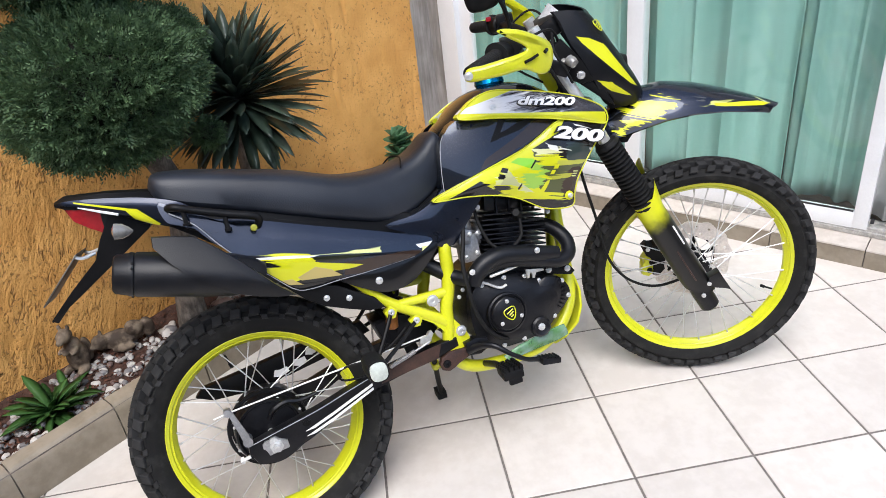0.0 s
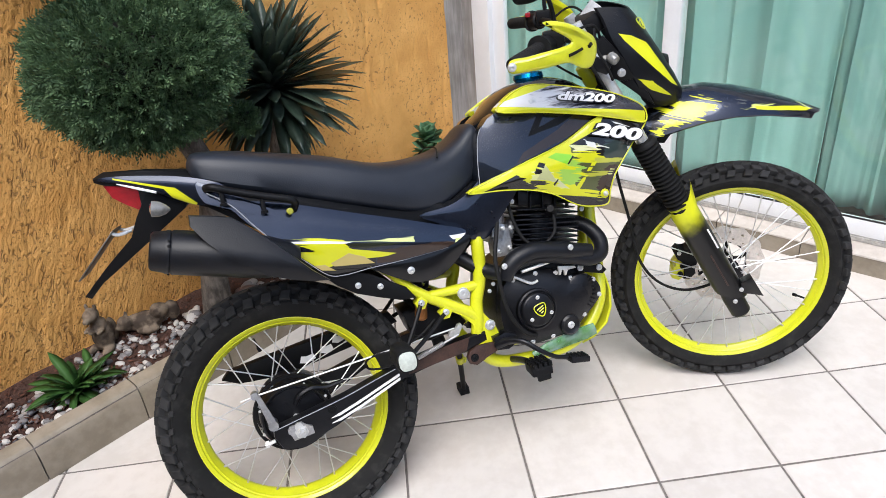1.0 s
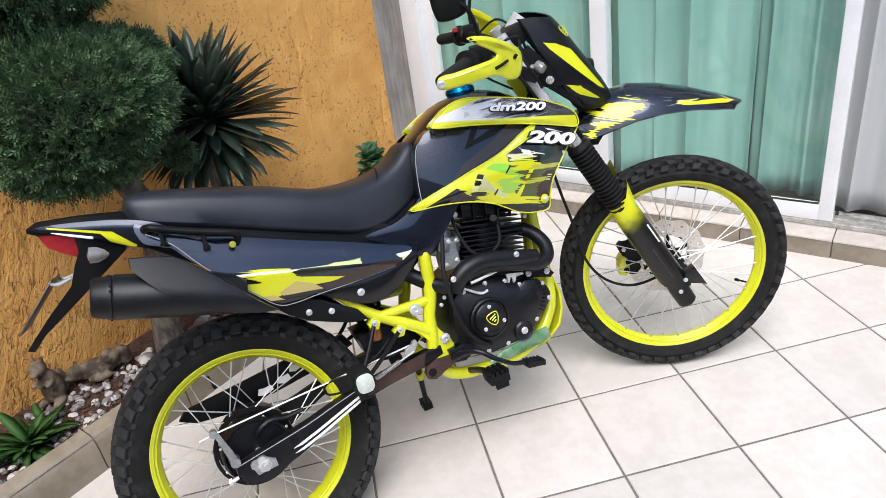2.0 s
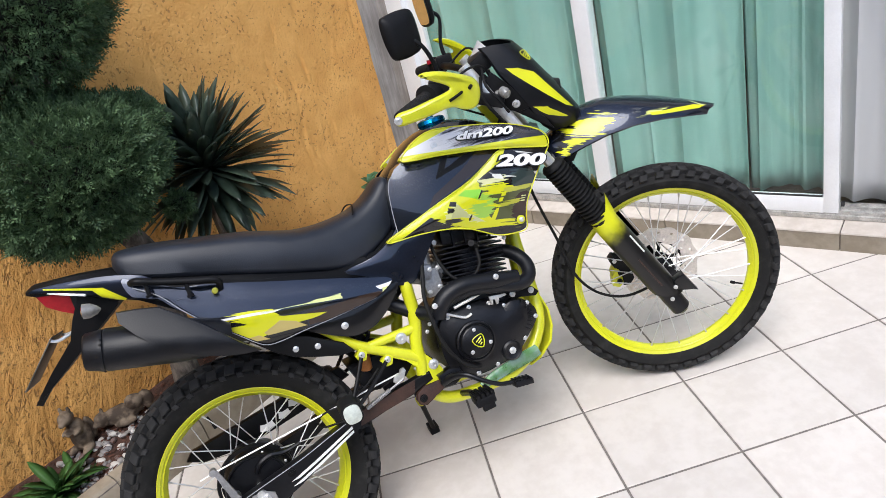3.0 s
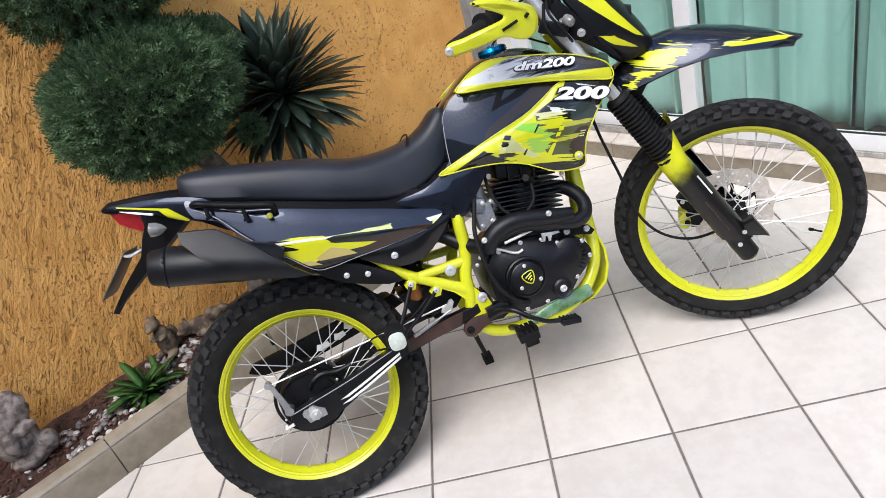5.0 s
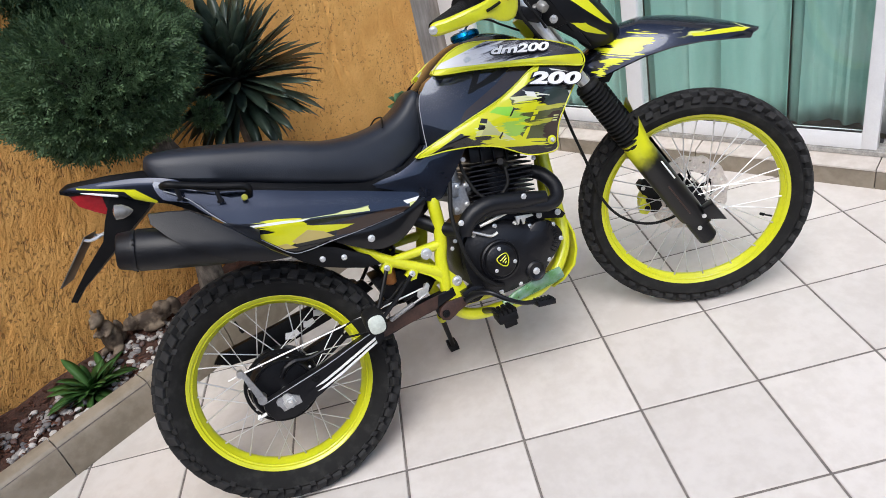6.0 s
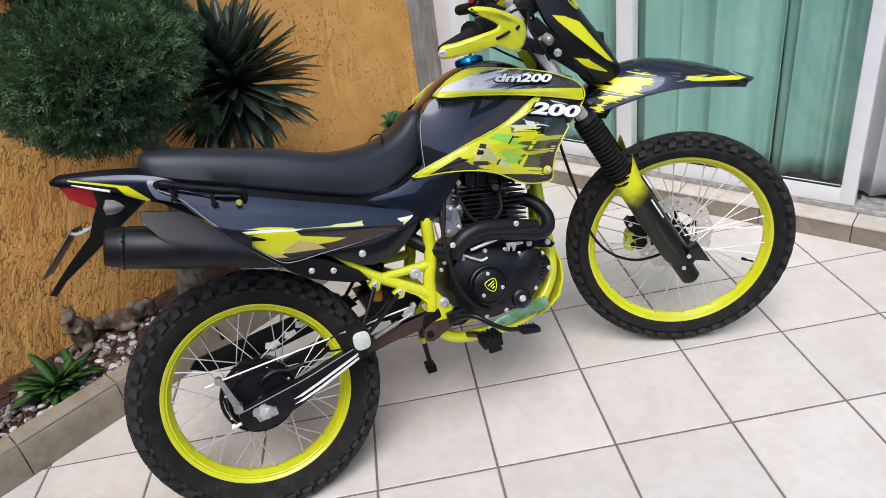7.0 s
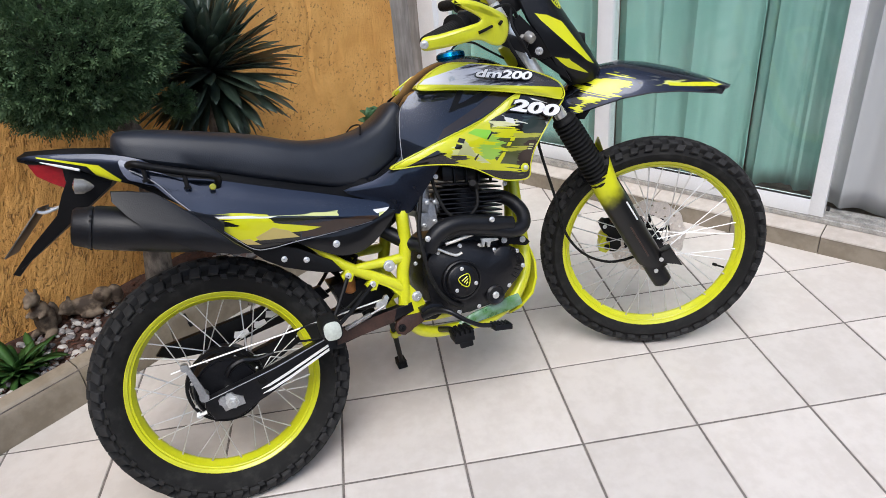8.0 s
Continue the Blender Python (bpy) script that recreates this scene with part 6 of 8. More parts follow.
# tail light, flap, plate, indicators
b = bmesh.new()
rings = []
for x, z0, z1, hw in ((-0.285, 0.950, 0.956, 0.045), (-0.272, 0.920, 0.955, 0.052), (-0.245, 0.898, 0.945, 0.056), (-0.218, 0.880, 0.925, 0.058)):
    rings.append([(x, -hw, z1), (x - 0.003, -hw * 0.9, z0), (x - 0.004, hw * 0.9, z0), (x, hw, z1)])
loft(b, rings)
tl = bp("tail_light", b, red_lens, None, "red tail light lens")
b = bmesh.new()
rings = []
for xu, zu, xl, zl, hw in ((-0.195, 0.925, -0.121, 0.885, 0.060), (-0.207, 0.912, -0.130, 0.868, 0.060), (-0.236, 0.868, -0.178, 0.838, 0.058), (-0.258, 0.826, -0.229, 0.806, 0.052), (-0.325, 0.772, -0.310, 0.756, 0.038), (-0.368, 0.734, -0.358, 0.727, 0.018), (-0.393, 0.711, -0.391, 0.708, 0.003)):
    rings.append([(xu, -hw, zu), (xu + 0.012, -hw * 0.4, zu - 0.008), (xu + 0.012, hw * 0.4, zu - 0.008), (xu, hw, zu), (xl, hw * 0.9, zl), (xl, -hw * 0.9, zl)])
loft(b, rings)
slab(b, [(-0.225, 0.935), (-0.10, 0.905), (-0.120, 0.876), (-0.20, 0.892), (-0.217, 0.880)], -0.056, 0.056, 0.004)
flap = bp("mud_flap", b, black_matt, None, "black plastic rear mudguard flap")
b = bmesh.new()
rot_ = Matrix.Rotation(radians(-45), 3, "Y")
box(b, (-0.337, 0, 0.803), (0.134, 0.125, 0.003), rot_, 0.001)
plate = bp("number_plate", b, dull_plate, None, "bare metal number plate seen edge on")
for side in (-1, 1):
    b = bmesh.new()
    tube(b, [(-0.297, side * 0.055, 0.846), (-0.282, side * 0.05, 0.838), (-0.255, side * 0.04, 0.842)], 0.0042, 8, 3)
    bp("plate_bolt", b, steel, plate)
for side in (-1, 1):
    b = bmesh.new()
    tube(b, [(-0.185, side * 0.055, 0.880), (-0.185, side * 0.10, 0.878)], 0.009, 10, 1)
    stalk = bp("indicator", b, black_matt, None, "rear indicator with a smoky lens")
    b = bmesh.new()
    spun(b, [(0, 0.010), (0.004, 0.018), (0.02, 0.017), (0.034, 0.010), (0.042, 0.002)], (-0.198, side * 0.115, 0.884), (-0.10, side * 0.115, 0.862), 16)
    bp("lens", b, clear_lens, stalk)

# ---- tank and shrouds ----
TANK = [  # x, top, bottom, half width
    (0.565, 0.905, 0.790, 0.060), (0.585, 0.930, 0.775, 0.095), (0.62, 0.955, 0.765, 0.122), (0.66, 0.985, 0.765, 0.136), (0.71, 1.008, 0.775, 0.142), (0.76, 1.016, 0.790, 0.142), (0.81, 1.014, 0.81, 0.138), (0.86, 0.998, 0.83, 0.128), (0.91, 0.970, 0.84, 0.112), (0.945, 0.945, 0.85, 0.09)]
b = bmesh.new()
rings = []
TA, TW = curve([(x, t, q) for x, t, q, w in TANK], 3), curve([(x, w * 0.88, 0) for x, t, q, w in TANK], 3)
for p, w in zip(TA, TW):
    ring = []
    for i in range(28):
        a = 2 * math.pi * i / 28
        ca, sa = math.cos(a), math.sin(a)
        zz = (p.y + p.z) / 2 + (p.y - p.z) / 2 * math.copysign(abs(sa) ** 0.75, sa)
        ring.append((p.x, w.y * math.copysign(abs(ca) ** 0.5, ca) * (1.0 - 0.26 * max(0, sa)), zz))
    rings.append(ring)
loft(b, rings)
# both brown layers paint a reflection along the tank's lower edge
tank_mat = patches("tank_painted_reflection", (0.013, 0.018, 0.030), [
    ([(0.876, 0.898), (0.861, 0.882), (0.761, 0.846), (0.750, 0.870), (0.767, 0.879), (0.829, 0.911)], (0.030, 0.018, 0.012), 0.0, 0.0),
    ([(0.770, 0.848), (0.707, 0.832), (0.638, 0.810), (0.666, 0.841), (0.767, 0.879)], (0.030, 0.018, 0.012), 0.0, 0.0)], coat=1.0, gloss=0.12, wet=((0.56, 0.86), (0.90, 0.88), 0.10), metal=0.8)
tank = bp("fuel_tank", b, tank_mat, None, "glossy navy fuel tank with a painted brown reflection")
b = bmesh.new()
spun(b, [(0, 0.045), (0.004, 0.044), (0.006, 0.036), (0.012, 0.040), (0.022, 0.038), (0.026, 0.030), (0.027, 0.012), (0.030, 0.010), (0.031, 0.0)], (0.770, -0.012, 1.006), (0.772, -0.012, 1.10), 28)
capo = bp("fuel_cap", b, blue_anodised, tank, "blue anodised fuel cap")


def tank_reach(x, z):
    return 0.152 - 0.05 * (z - 0.80) - 0.9 * max(0, z - 0.80) ** 2 - 1.5 * max(0, 0.70 - x) ** 2


TPANEL = [(0.548, 0.782), (0.556, 0.842), (0.572, 0.905), (0.620, 0.948), (0.72, 0.930), (0.80, 0.912), (0.885, 0.892), (0.80, 0.856), (0.70, 0.822), (0.62, 0.798)]
for side in (-1, 1):
    b = bmesh.new()
    shell(b, TPANEL, tank_reach, dome=0.0, lip=0.03, side=side, smooth=3, rings=9)
    tpl = bp("tank_panel", b, tank_mat, tank, "flat glossy navy tank side")
    for outline in (((0.687, 0.877), (0.727, 0.928), (0.745, 0.926), (0.708, 0.879)), ((0.700, 0.880), (0.704, 0.891), (0.735, 0.897), (0.770, 0.908), (0.813, 0.914), (0.818, 0.906), (0.774, 0.890), (0.735, 0.884))):
        b = bmesh.new()
        loft(b, [[(x, side * (tank_reach(x, z) + h), z) for x, z in outline] for h in (-0.004, 0.0012)])
        bp("tank_vent", b, black_matt, tpl, "matt black vent marking", smooth=False)
b = bmesh.new()
tube(b, [(0.549, -0.127, 0.785), (0.557, -0.118, 0.842), (0.573, -0.110, 0.905), (0.60, -0.108, 0.932)], 0.0011, 6, 4)
bp("pinstripe", b, grey_line, tank)
b = bmesh.new()
tube(b, [(0.775, -0.01, 1.035), (0.80, -0.012, 1.05), (0.84, -0.015, 1.045), (0.88, -0.01, 1.02), (0.93, 0, 0.99)], 0.003, 6, 5)
bp("breather_hose", b, rubber, capo)

INK = (0.010, 0.009, 0.0085)
SHROUD_GROUND = [
    ([(0.559, 0.764), (0.634, 0.804), (0.791, 0.844), (0.826, 0.795), (0.798, 0.690), (0.764, 0.710), (0.640, 0.746)], YELLOW, 0.006, 0.0),
    ([(0.671, 0.788), (0.721, 0.799), (0.756, 0.747), (0.778, 0.726), (0.731, 0.730), (0.661, 0.767)], PALE, 0.008, 0.0),
    ([(0.786, 0.843), (0.856, 0.825), (0.937, 0.773), (0.898, 0.720), (0.865, 0.669), (0.789, 0.723), (0.779, 0.775)], (0.075, 0.085, 0.030), 0.004, 0.0),
    ([(0.886, 0.773), (0.918, 0.768), (0.905, 0.728), (0.886, 0.662), (0.842, 0.716)], BROWN, 0.01, 0.0),
    ([(0.787, 0.845), (0.860, 0.882), (0.901, 0.894), (1.029, 0.866), (1.018, 0.849), (0.936, 0.768), (0.848, 0.796)], INK, 0.005, 0.0),
    ([(0.879, 0.831), (0.973, 0.800), (0.941, 0.767), (0.868, 0.789)], (0.030, 0.045, 0.042), 0.008, 0.0)]
SHROUD_STROKES = [
    ([(0.721, 0.819), (0.737, 0.827), (0.788, 0.812), (0.768, 0.792)], (0.25, 0.60, 0.035), 0.001, 0.0),
    ([(0.744, 0.785), (0.787, 0.809), (0.823, 0.781), (0.800, 0.749), (0.771, 0.730), (0.741, 0.762)], (0.30, 0.52, 0.07), 0.016, 0.002),
    ([(0.679, 0.765), (0.709, 0.803), (0.737, 0.757), (0.725, 0.746)], (0.46, 0.48, 0.22), 0.001, 0.0),
    ([(0.725, 0.746), (0.741, 0.759), (0.776, 0.727)], (0.52, 0.54, 0.28), 0.001, 0.0),
    ([(0.787, 0.836), (0.856, 0.825), (0.865, 0.811), (0.834, 0.807), (0.789, 0.818)], (0.66, 0.66, 0.34), 0.014, 0.001),
    ([(0.788, 0.821), (0.852, 0.812), (0.873, 0.787), (0.824, 0.785), (0.791, 0.805)], YELLOW, 0.02, 0.001),
    ([(0.847, 0.793), (0.937, 0.773), (0.907, 0.769), (0.844, 0.780)], (0.46, 0.47, 0.06), 0.004, 0.0),
    ([(0.716, 0.820), (0.771, 0.789), (0.851, 0.759), (0.881, 0.745), (0.817, 0.754), (0.745, 0.789)], YELLOW, 0.016, 0.002),
    ([(0.814, 0.767), (0.882, 0.752), (0.875, 0.744), (0.827, 0.748)], (0.40, 0.41, 0.04), 0.012, 0.003)]
SHROUD_MARKS = [
    ([(0.837, 0.786), (0.851, 0.784), (0.844, 0.774), (0.831, 0.776)], YELLOW, 0.0005, 0.0),
    ([(0.827, 0.774), (0.838, 0.772), (0.831, 0.763), (0.820, 0.765)], YELLOW, 0.0005, 0.0),
    ([(0.809, 0.751), (0.818, 0.751), (0.798, 0.720), (0.781, 0.725)], YELLOW, 0.0015, 0.0),
    ([(0.782, 0.732), (0.856, 0.708), (0.852, 0.699), (0.782, 0.720)], YELLOW, 0.004, 0.0),
    ([(0.593, 0.780), (0.665, 0.782), (0.735, 0.749), (0.804, 0.718), (0.880, 0.687), (0.843, 0.668), (0.779, 0.680), (0.715, 0.730), (0.598, 0.762)], YELLOW, 0.009, -0.002),
    ([(0.794, 0.698), (0.890, 0.684), (0.893, 0.668), (0.864, 0.664), (0.812, 0.678)], INK, 0.018, 0.006),
    ([(0.559, 0.766), (0.581, 0.774), (0.627, 0.777), (0.650, 0.765), (0.599, 0.764)], INK, 0.016, 0.004),
    ([(0.661, 0.766), (0.686, 0.764), (0.719, 0.746), (0.679, 0.755)], INK, 0.01, 0.0015),
    ([(0.697, 0.811), (0.711, 0.805), (0.705, 0.796), (0.689, 0.802)], INK, 0.0012, 0.0),
    ([(0.685, 0.798), (0.701, 0.792), (0.694, 0.781), (0.678, 0.785)], INK, 0.0022, 0.0),
    ([(0.729, 0.750), (0.740, 0.761), (0.743, 0.759), (0.732, 0.745)], INK, 0.0006, 0.0),
    ([(0.768, 0.793), (0.785, 0.811), (0.788, 0.808), (0.772, 0.791)], INK, 0.0006, 0.0),
    ([(0.890, 0.758), (0.905, 0.754), (0.904, 0.752), (0.889, 0.755)], PALE, 0.0, 0.0),
    ([(0.887, 0.752), (0.901, 0.749), (0.900, 0.747), (0.886, 0.750)], PALE, 0.0, 0.0),
    ([(0.884, 0.747), (0.897, 0.744), (0.896, 0.741), (0.883, 0.744)], PALE, 0.0, 0.0)]
SHROUD_SHARDS = [
    ([(0.822, 0.845), (0.851, 0.832), (0.854, 0.815), (0.829, 0.827)], (0.72, 0.72, 0.66), 0.002, 0.0),
    ([(0.858, 0.825), (0.890, 0.811), (0.888, 0.809), (0.857, 0.822)], (0.62, 0.62, 0.55), 0.0006, 0.0),
    ([(0.911, 0.874), (0.964, 0.850), (0.957, 0.851), (0.917, 0.867)], (0.62, 0.62, 0.60), 0.001, 0.0),
    ([(0.975, 0.873), (1.011, 0.857), (1.007, 0.855)], (0.62, 0.62, 0.60), 0.001, 0.0),
    ([(0.945, 0.804), (0.965, 0.803), (0.958, 0.795), (0.948, 0.796)], (0.60, 0.60, 0.56), 0.001, 0.0),
    ([(0.49, 0.750), (0.555, 0.769), (0.724, 0.819), (0.765, 0.87), (0.49, 0.81)], YELLOW, 0.0, 0.0),
    ([(0.720, 0.818), (0.791, 0.839), (0.865, 0.862), (0.905, 0.905), (0.75, 0.88)], YELLOW, 0.0, 0.0)]
shroud_mat = patches("shroud_graphics", INK, SHROUD_GROUND + SHROUD_STROKES + SHROUD_MARKS + SHROUD_SHARDS, tilt=13.0, sx=9.0, sz=230.0, gloss=0.2)


def upper_graphics():
    n = Net("shroud_upper_graphics")
    x, _, z = n.xyz()
    st = n.noise(1.0, 3.0, n.coords((10, 0.01, 130)), 0.7)
    f = n.calc("ADD", n.calc("MULTIPLY_ADD", st, 0.5, -0.25), n.calc("MULTIPLY_ADD", x, 0.9, -0.725))
    silver = n.mix(n.step(f, -0.06, 0.05), (0.74, 0.74, 0.75), (0.03, 0.03, 0.04))
    rim = high(n, line(n, x, z, (0.62, 0.966), (0.76, 0.985)), n.calc("MULTIPLY", line(n, x, z, (0.62, 0.962), (1.03, 0.880)), -1.0))
    return n.finish(n.mix(n.step(rim, -0.001, 0.001), silver, YELLOW), 0.22, 0.1, 0.7)


upper_mat = upper_graphics()
UPPER = [(0.622, 0.948), (0.648, 0.972), (0.690, 0.992), (0.735, 0.998), (0.80, 0.985), (0.897, 0.957), (0.960, 0.930), (1.005, 0.900), (1.020, 0.872), (1.008, 0.855), (0.96, 0.868), (0.90, 0.886), (0.82, 0.908), (0.72, 0.930)]
LOWER = [(0.510, 0.771), (0.590, 0.797), (0.666, 0.818), (0.763, 0.842), (0.82, 0.866), (0.875, 0.890), (0.93, 0.882), (1.012, 0.860), (1.006, 0.842), (0.967, 0.809), (0.930, 0.770), (0.904, 0.735), (0.890, 0.700), (0.880, 0.668), (0.835, 0.670), (0.794, 0.683), (0.755, 0.708), (0.724, 0.727), (0.667, 0.748), (0.593, 0.762)]


def shroud_reach(x, z):
    return 0.155 - 0.55 * max(0, z - 0.90) - 0.14 * max(0, 0.80 - z) - 0.18 * max(0, x - 0.93) - 0.08 * max(0, 0.62 - x)


for side in (-1, 1):
    b = bmesh.new()
    reach_ = shroud_reach if side == -1 else (lambda x, z: shroud_reach(x, z) - 0.035)
    shell(b, LOWER, reach_, dome=0.014, lip=0.02, side=side, smooth=4, rings=6, centre=(0.80, 0.79))
    sh = bp("radiator_shroud", b, shroud_mat, None, "tank shroud with neon yellow brush strokes on black")
    b = bmesh.new()
    shell(b, UPPER, lambda x, z: reach_(x, z) + 0.006, dome=0.010, lip=0.03, side=side, smooth=4, rings=5, centre=(0.80, 0.945))
    up_sh = bp("upper_shroud", b, upper_mat, sh, "silver and black upper shroud")
    for outl, closed in ((LOWER, True), (UPPER, True)):
        b = bmesh.new()
        extra = 0.006 if outl is UPPER else 0.0
        pts = curve([(x, side * (reach_(x, z) + extra + 0.001), z) for x, z in outl], 4, True)
        tube(b, pts + [pts[0]], 0.0017, 8, 1)
        bp("edge_trim", b, yellow_paint, sh, "neon yellow shroud edge")
    if side == -1:
        bolt(sh, (0.868, -0.150, 0.698), 0.011, h=0.005, material=yellow_paint)
        bolt(sh, (0.868, -0.155, 0.698), 0.006)
        bolt(up_sh, (0.715, -0.136, 0.955), 0.010, h=0.005)
        FACE = Matrix(((1, 0, 0, 0), (0, 0, -1, 0), (0, 1, 0, 0), (0, 0, 0, 1)))
        m1 = Matrix.Translation((0.911, -0.1708, 0.846)) @ Matrix.Rotation(radians(5), 4, "Z") @ Matrix.Rotation(radians(17), 4, "Y") @ Matrix.Rotation(radians(-8), 4, "X") @ FACE
        lettering("200", 0.041, 0.002, m1, "number_lettering", white_vinyl, sh, "bold white 200 lettering", 0.24, 1.0, 2.25, 0.0018)
        m1b = m1 @ Matrix.Translation((0, 0, -0.0016))
        lettering("200", 0.041, 0.0018, m1b, "number_outline", black_vinyl, sh, "", 0.24, 1.0, 2.25, 0.0036)
        m2 = Matrix.Translation((0.843, -0.1625, 0.944)) @ Matrix.Rotation(radians(12.5), 4, "Y") @ Matrix.Rotation(radians(-22), 4, "X") @ FACE
        lettering("dm200", 0.030, 0.002, m2, "model_lettering", white_vinyl, up_sh, "bold white dm200 lettering", 0.3, 0.97, 1.90, 0.0009)
        lettering("dm200", 0.030, 0.0018, m2 @ Matrix.Translation((0, 0, -0.0016)), "model_outline", black_vinyl, up_sh, "", 0.3, 0.97, 1.90, 0.0022)

# cables and hoses
b = bmesh.new()
tube(b, [(0.955, -0.06, 1.06), (0.985, -0.07, 0.90), (1.00, -0.065, 0.74), (1.03, -0.055, 0.58), (1.05, -0.05, 0.46), (1.10, -0.04, 0.375), (1.18, -0.02, 0.325), (1.27, 0.02, 0.315), (1.315, 0.04, 0.34)], 0.0042, 8, 6)
bp("speedometer_cable", b, rubber, None, "black cable looping to the front hub", True)
b = bmesh.new()
tube(b, [(0.59, -0.10, 0.70), (0.568, -0.13, 0.655), (0.548, -0.15, 0.605), (0.545, -0.158, 0.545), (0.552, -0.155, 0.48), (0.572, -0.15, 0.425), (0.60, -0.145, 0.39), (0.63, -0.13, 0.372)], 0.0058, 8, 6)
bp("oil_hose", b, rubber)
b = bmesh.new()
tube(b, [(0.615, -0.135, 0.548), (0.66, -0.138, 0.553), (0.72, -0.138, 0.560), (0.77, -0.132, 0.566)], 0.005, 8, 4)
tube(b, [(0.575, -0.128, 0.552), (0.60, -0.132, 0.535), (0.635, -0.135, 0.513), (0.655, -0.135, 0.515)], [0.003, 0.0035, 0.004, 0.004], 8, 4)
bp("clutch_cable", b, zinc)
b = bmesh.new()
for dx_, dy_ in ((0, 0), (0.012, 0.015), (-0.01, 0.03)):
    tube(b, [(0.965 + dx_, -0.10 + dy_, 1.11), (0.99 + dx_, -0.095 + dy_, 1.06), (0.985 + dx_, -0.07 + dy_, 0.98), (0.93, -0.03 + dy_, 0.93)], 0.0035, 6, 5)
tube(b, [(0.86, -0.21, 1.12), (0.93, -0.20, 1.15), (0.97, -0.12, 1.13), (0.985, -0.06, 1.05)], 0.0035, 6, 5)
tube(b, [(0.86, 0.21, 1.12), (0.93, 0.20, 1.16), (0.97, 0.12, 1.13), (0.985, 0.06, 1.05)], 0.0035, 6, 5)
bp("cable_bundle", b, rubber, None, "", True)


# ---- sliding window ----
def window_unit():
    w = empty("window_1", HOUSE, "white aluminium sliding window with green curtains behind the glass", "window", kind="structure")
    y0, y1, z0, z1 = -1.55, 1.489, 0.092, 2.14
    b = bmesh.new()
    box(b, (FRAME_X + 0.045, (y1 - 0.05), (z0 + z1) / 2), (0.11, 0.10, z1 - z0), None, 0.004)
    part("window_frame", b, white_alu, w)
    b = bmesh.new()
    box(b, (FRAME_X + 0.045, y0 + 0.04, (z0 + z1) / 2), (0.11, 0.08, z1 - z0), None, 0.004)
    part("window_frame", b, white_alu, w)
    b = bmesh.new()
    box(b, (FRAME_X + 0.045, (y0 + y1) / 2 - 0.01, z1 - 0.03), (0.11, y1 - y0 - 0.185, 0.06), None, 0.004)
    part("window_frame", b, white_alu, w)
    b = bmesh.new()
    box(b, (FRAME_X + 0.045, (y0 + y1) / 2 - 0.01, z0 + 0.008), (0.11, y1 - y0 - 0.185, 0.018), None, 0.003)
    for dx in (-0.045, -0.005, 0.035):
        box(b, (FRAME_X + 0.045 + dx, (y0 + y1) / 2 - 0.01, z0 + 0.022), (0.006, y1 - y0 - 0.185, 0.016), None, 0.001)
    part("window_sill", b, metal_track, w, "worn aluminium bottom track")
    for (a, c, dx) in ((0.43, 1.391, 0.030), (-0.48, 0.50, 0.0)):
        sash = bmesh.new()
        x = FRAME_X + 0.012 + dx
        wl = 0.052 if dx == 0 else 0.03
        box(sash, (x, a + wl / 2, 1.105), (0.034, wl, 1.98), None, 0.003)
        box(sash, (x, c - 0.035, 1.105), (0.034, 0.07, 1.98), None, 0.003)
        box(sash, (x, (a + c) / 2, 0.146), (0.032, c - a - 0.075 - wl * 0.5, 0.066), None, 0.003)
        box(sash, (x, (a + c) / 2, 2.06), (0.032, c - a - 0.075 - wl * 0.5, 0.07), None, 0.003)
        s = part("sash", sash, white_alu, w, "white aluminium sliding sash")
        pb = bmesh.new()
        box(pb, (x, (a + c) / 2, 1.10), (0.006, c - a - 0.10, 1.85))
        p = part("pane", pb, pane_glass, s, smooth=False)
        p.visible_shadow = False
        gb = bmesh.new()
        box(gb, (x - 0.012, (a + c) / 2, 0.182), (0.006, c - a - 0.11, 0.006))
        part("gasket", gb, dark_gap, s)
    b = bmesh.new()
    box(b, (FRAME_X + 0.004, -0.492, 0.152), (0.012, 0.012, 0.018), None, 0.002)
    part("latch", b, dark_gap, w)
    return w


window_unit()


def curtain(name, material, y0, y1, z0, z1, x0, folds, amp, label, seed, hem=0.0, edge_rise=0.0):
    rnd = random.Random(seed)
    ph = [rnd.uniform(0, 6.3) for _ in range(6)]
    b = bmesh.new()
    ny, nz = int((y1 - y0) * 130), 22
    rows = []
    for k in range(nz + 1):
        t = k / nz
        row = []
        for i in range(ny + 1):
            y = y0 + (y1 - y0) * i / ny
            u = (y - y0) * folds
            f = (abs(math.sin(u * 3.1416 + ph[0] + 0.8 * math.sin(u * 1.9 + ph[1]))) ** 0.6 * 2 - 1.2) * 0.6 + 0.35 * math.sin(u * 2.7 + ph[2]) + 0.2 * math.sin(u * 13 + ph[3])
            g = amp * (0.55 + 0.6 * (1 - t)) * f + 0.012 * math.sin(y * 5 + t * 3 + ph[4])
            zb = z0 + hem * math.sin(y * 14 + ph[5]) + edge_rise * max(0, math.sin((y - y0) * 7))
            row.append((x0 + g, y + 0.006 * math.cos(u * 6.283 + t * 2), zb + (z1 - zb) * t))
        rows.append(row)
    loft(b, rows, False, False)
    me_ob = part(name, b, material, None, "", HOUSE)
    me_ob.modifiers.new("cloth", "SOLIDIFY").thickness = 0.0015
    return tagged(me_ob, label, "curtain")


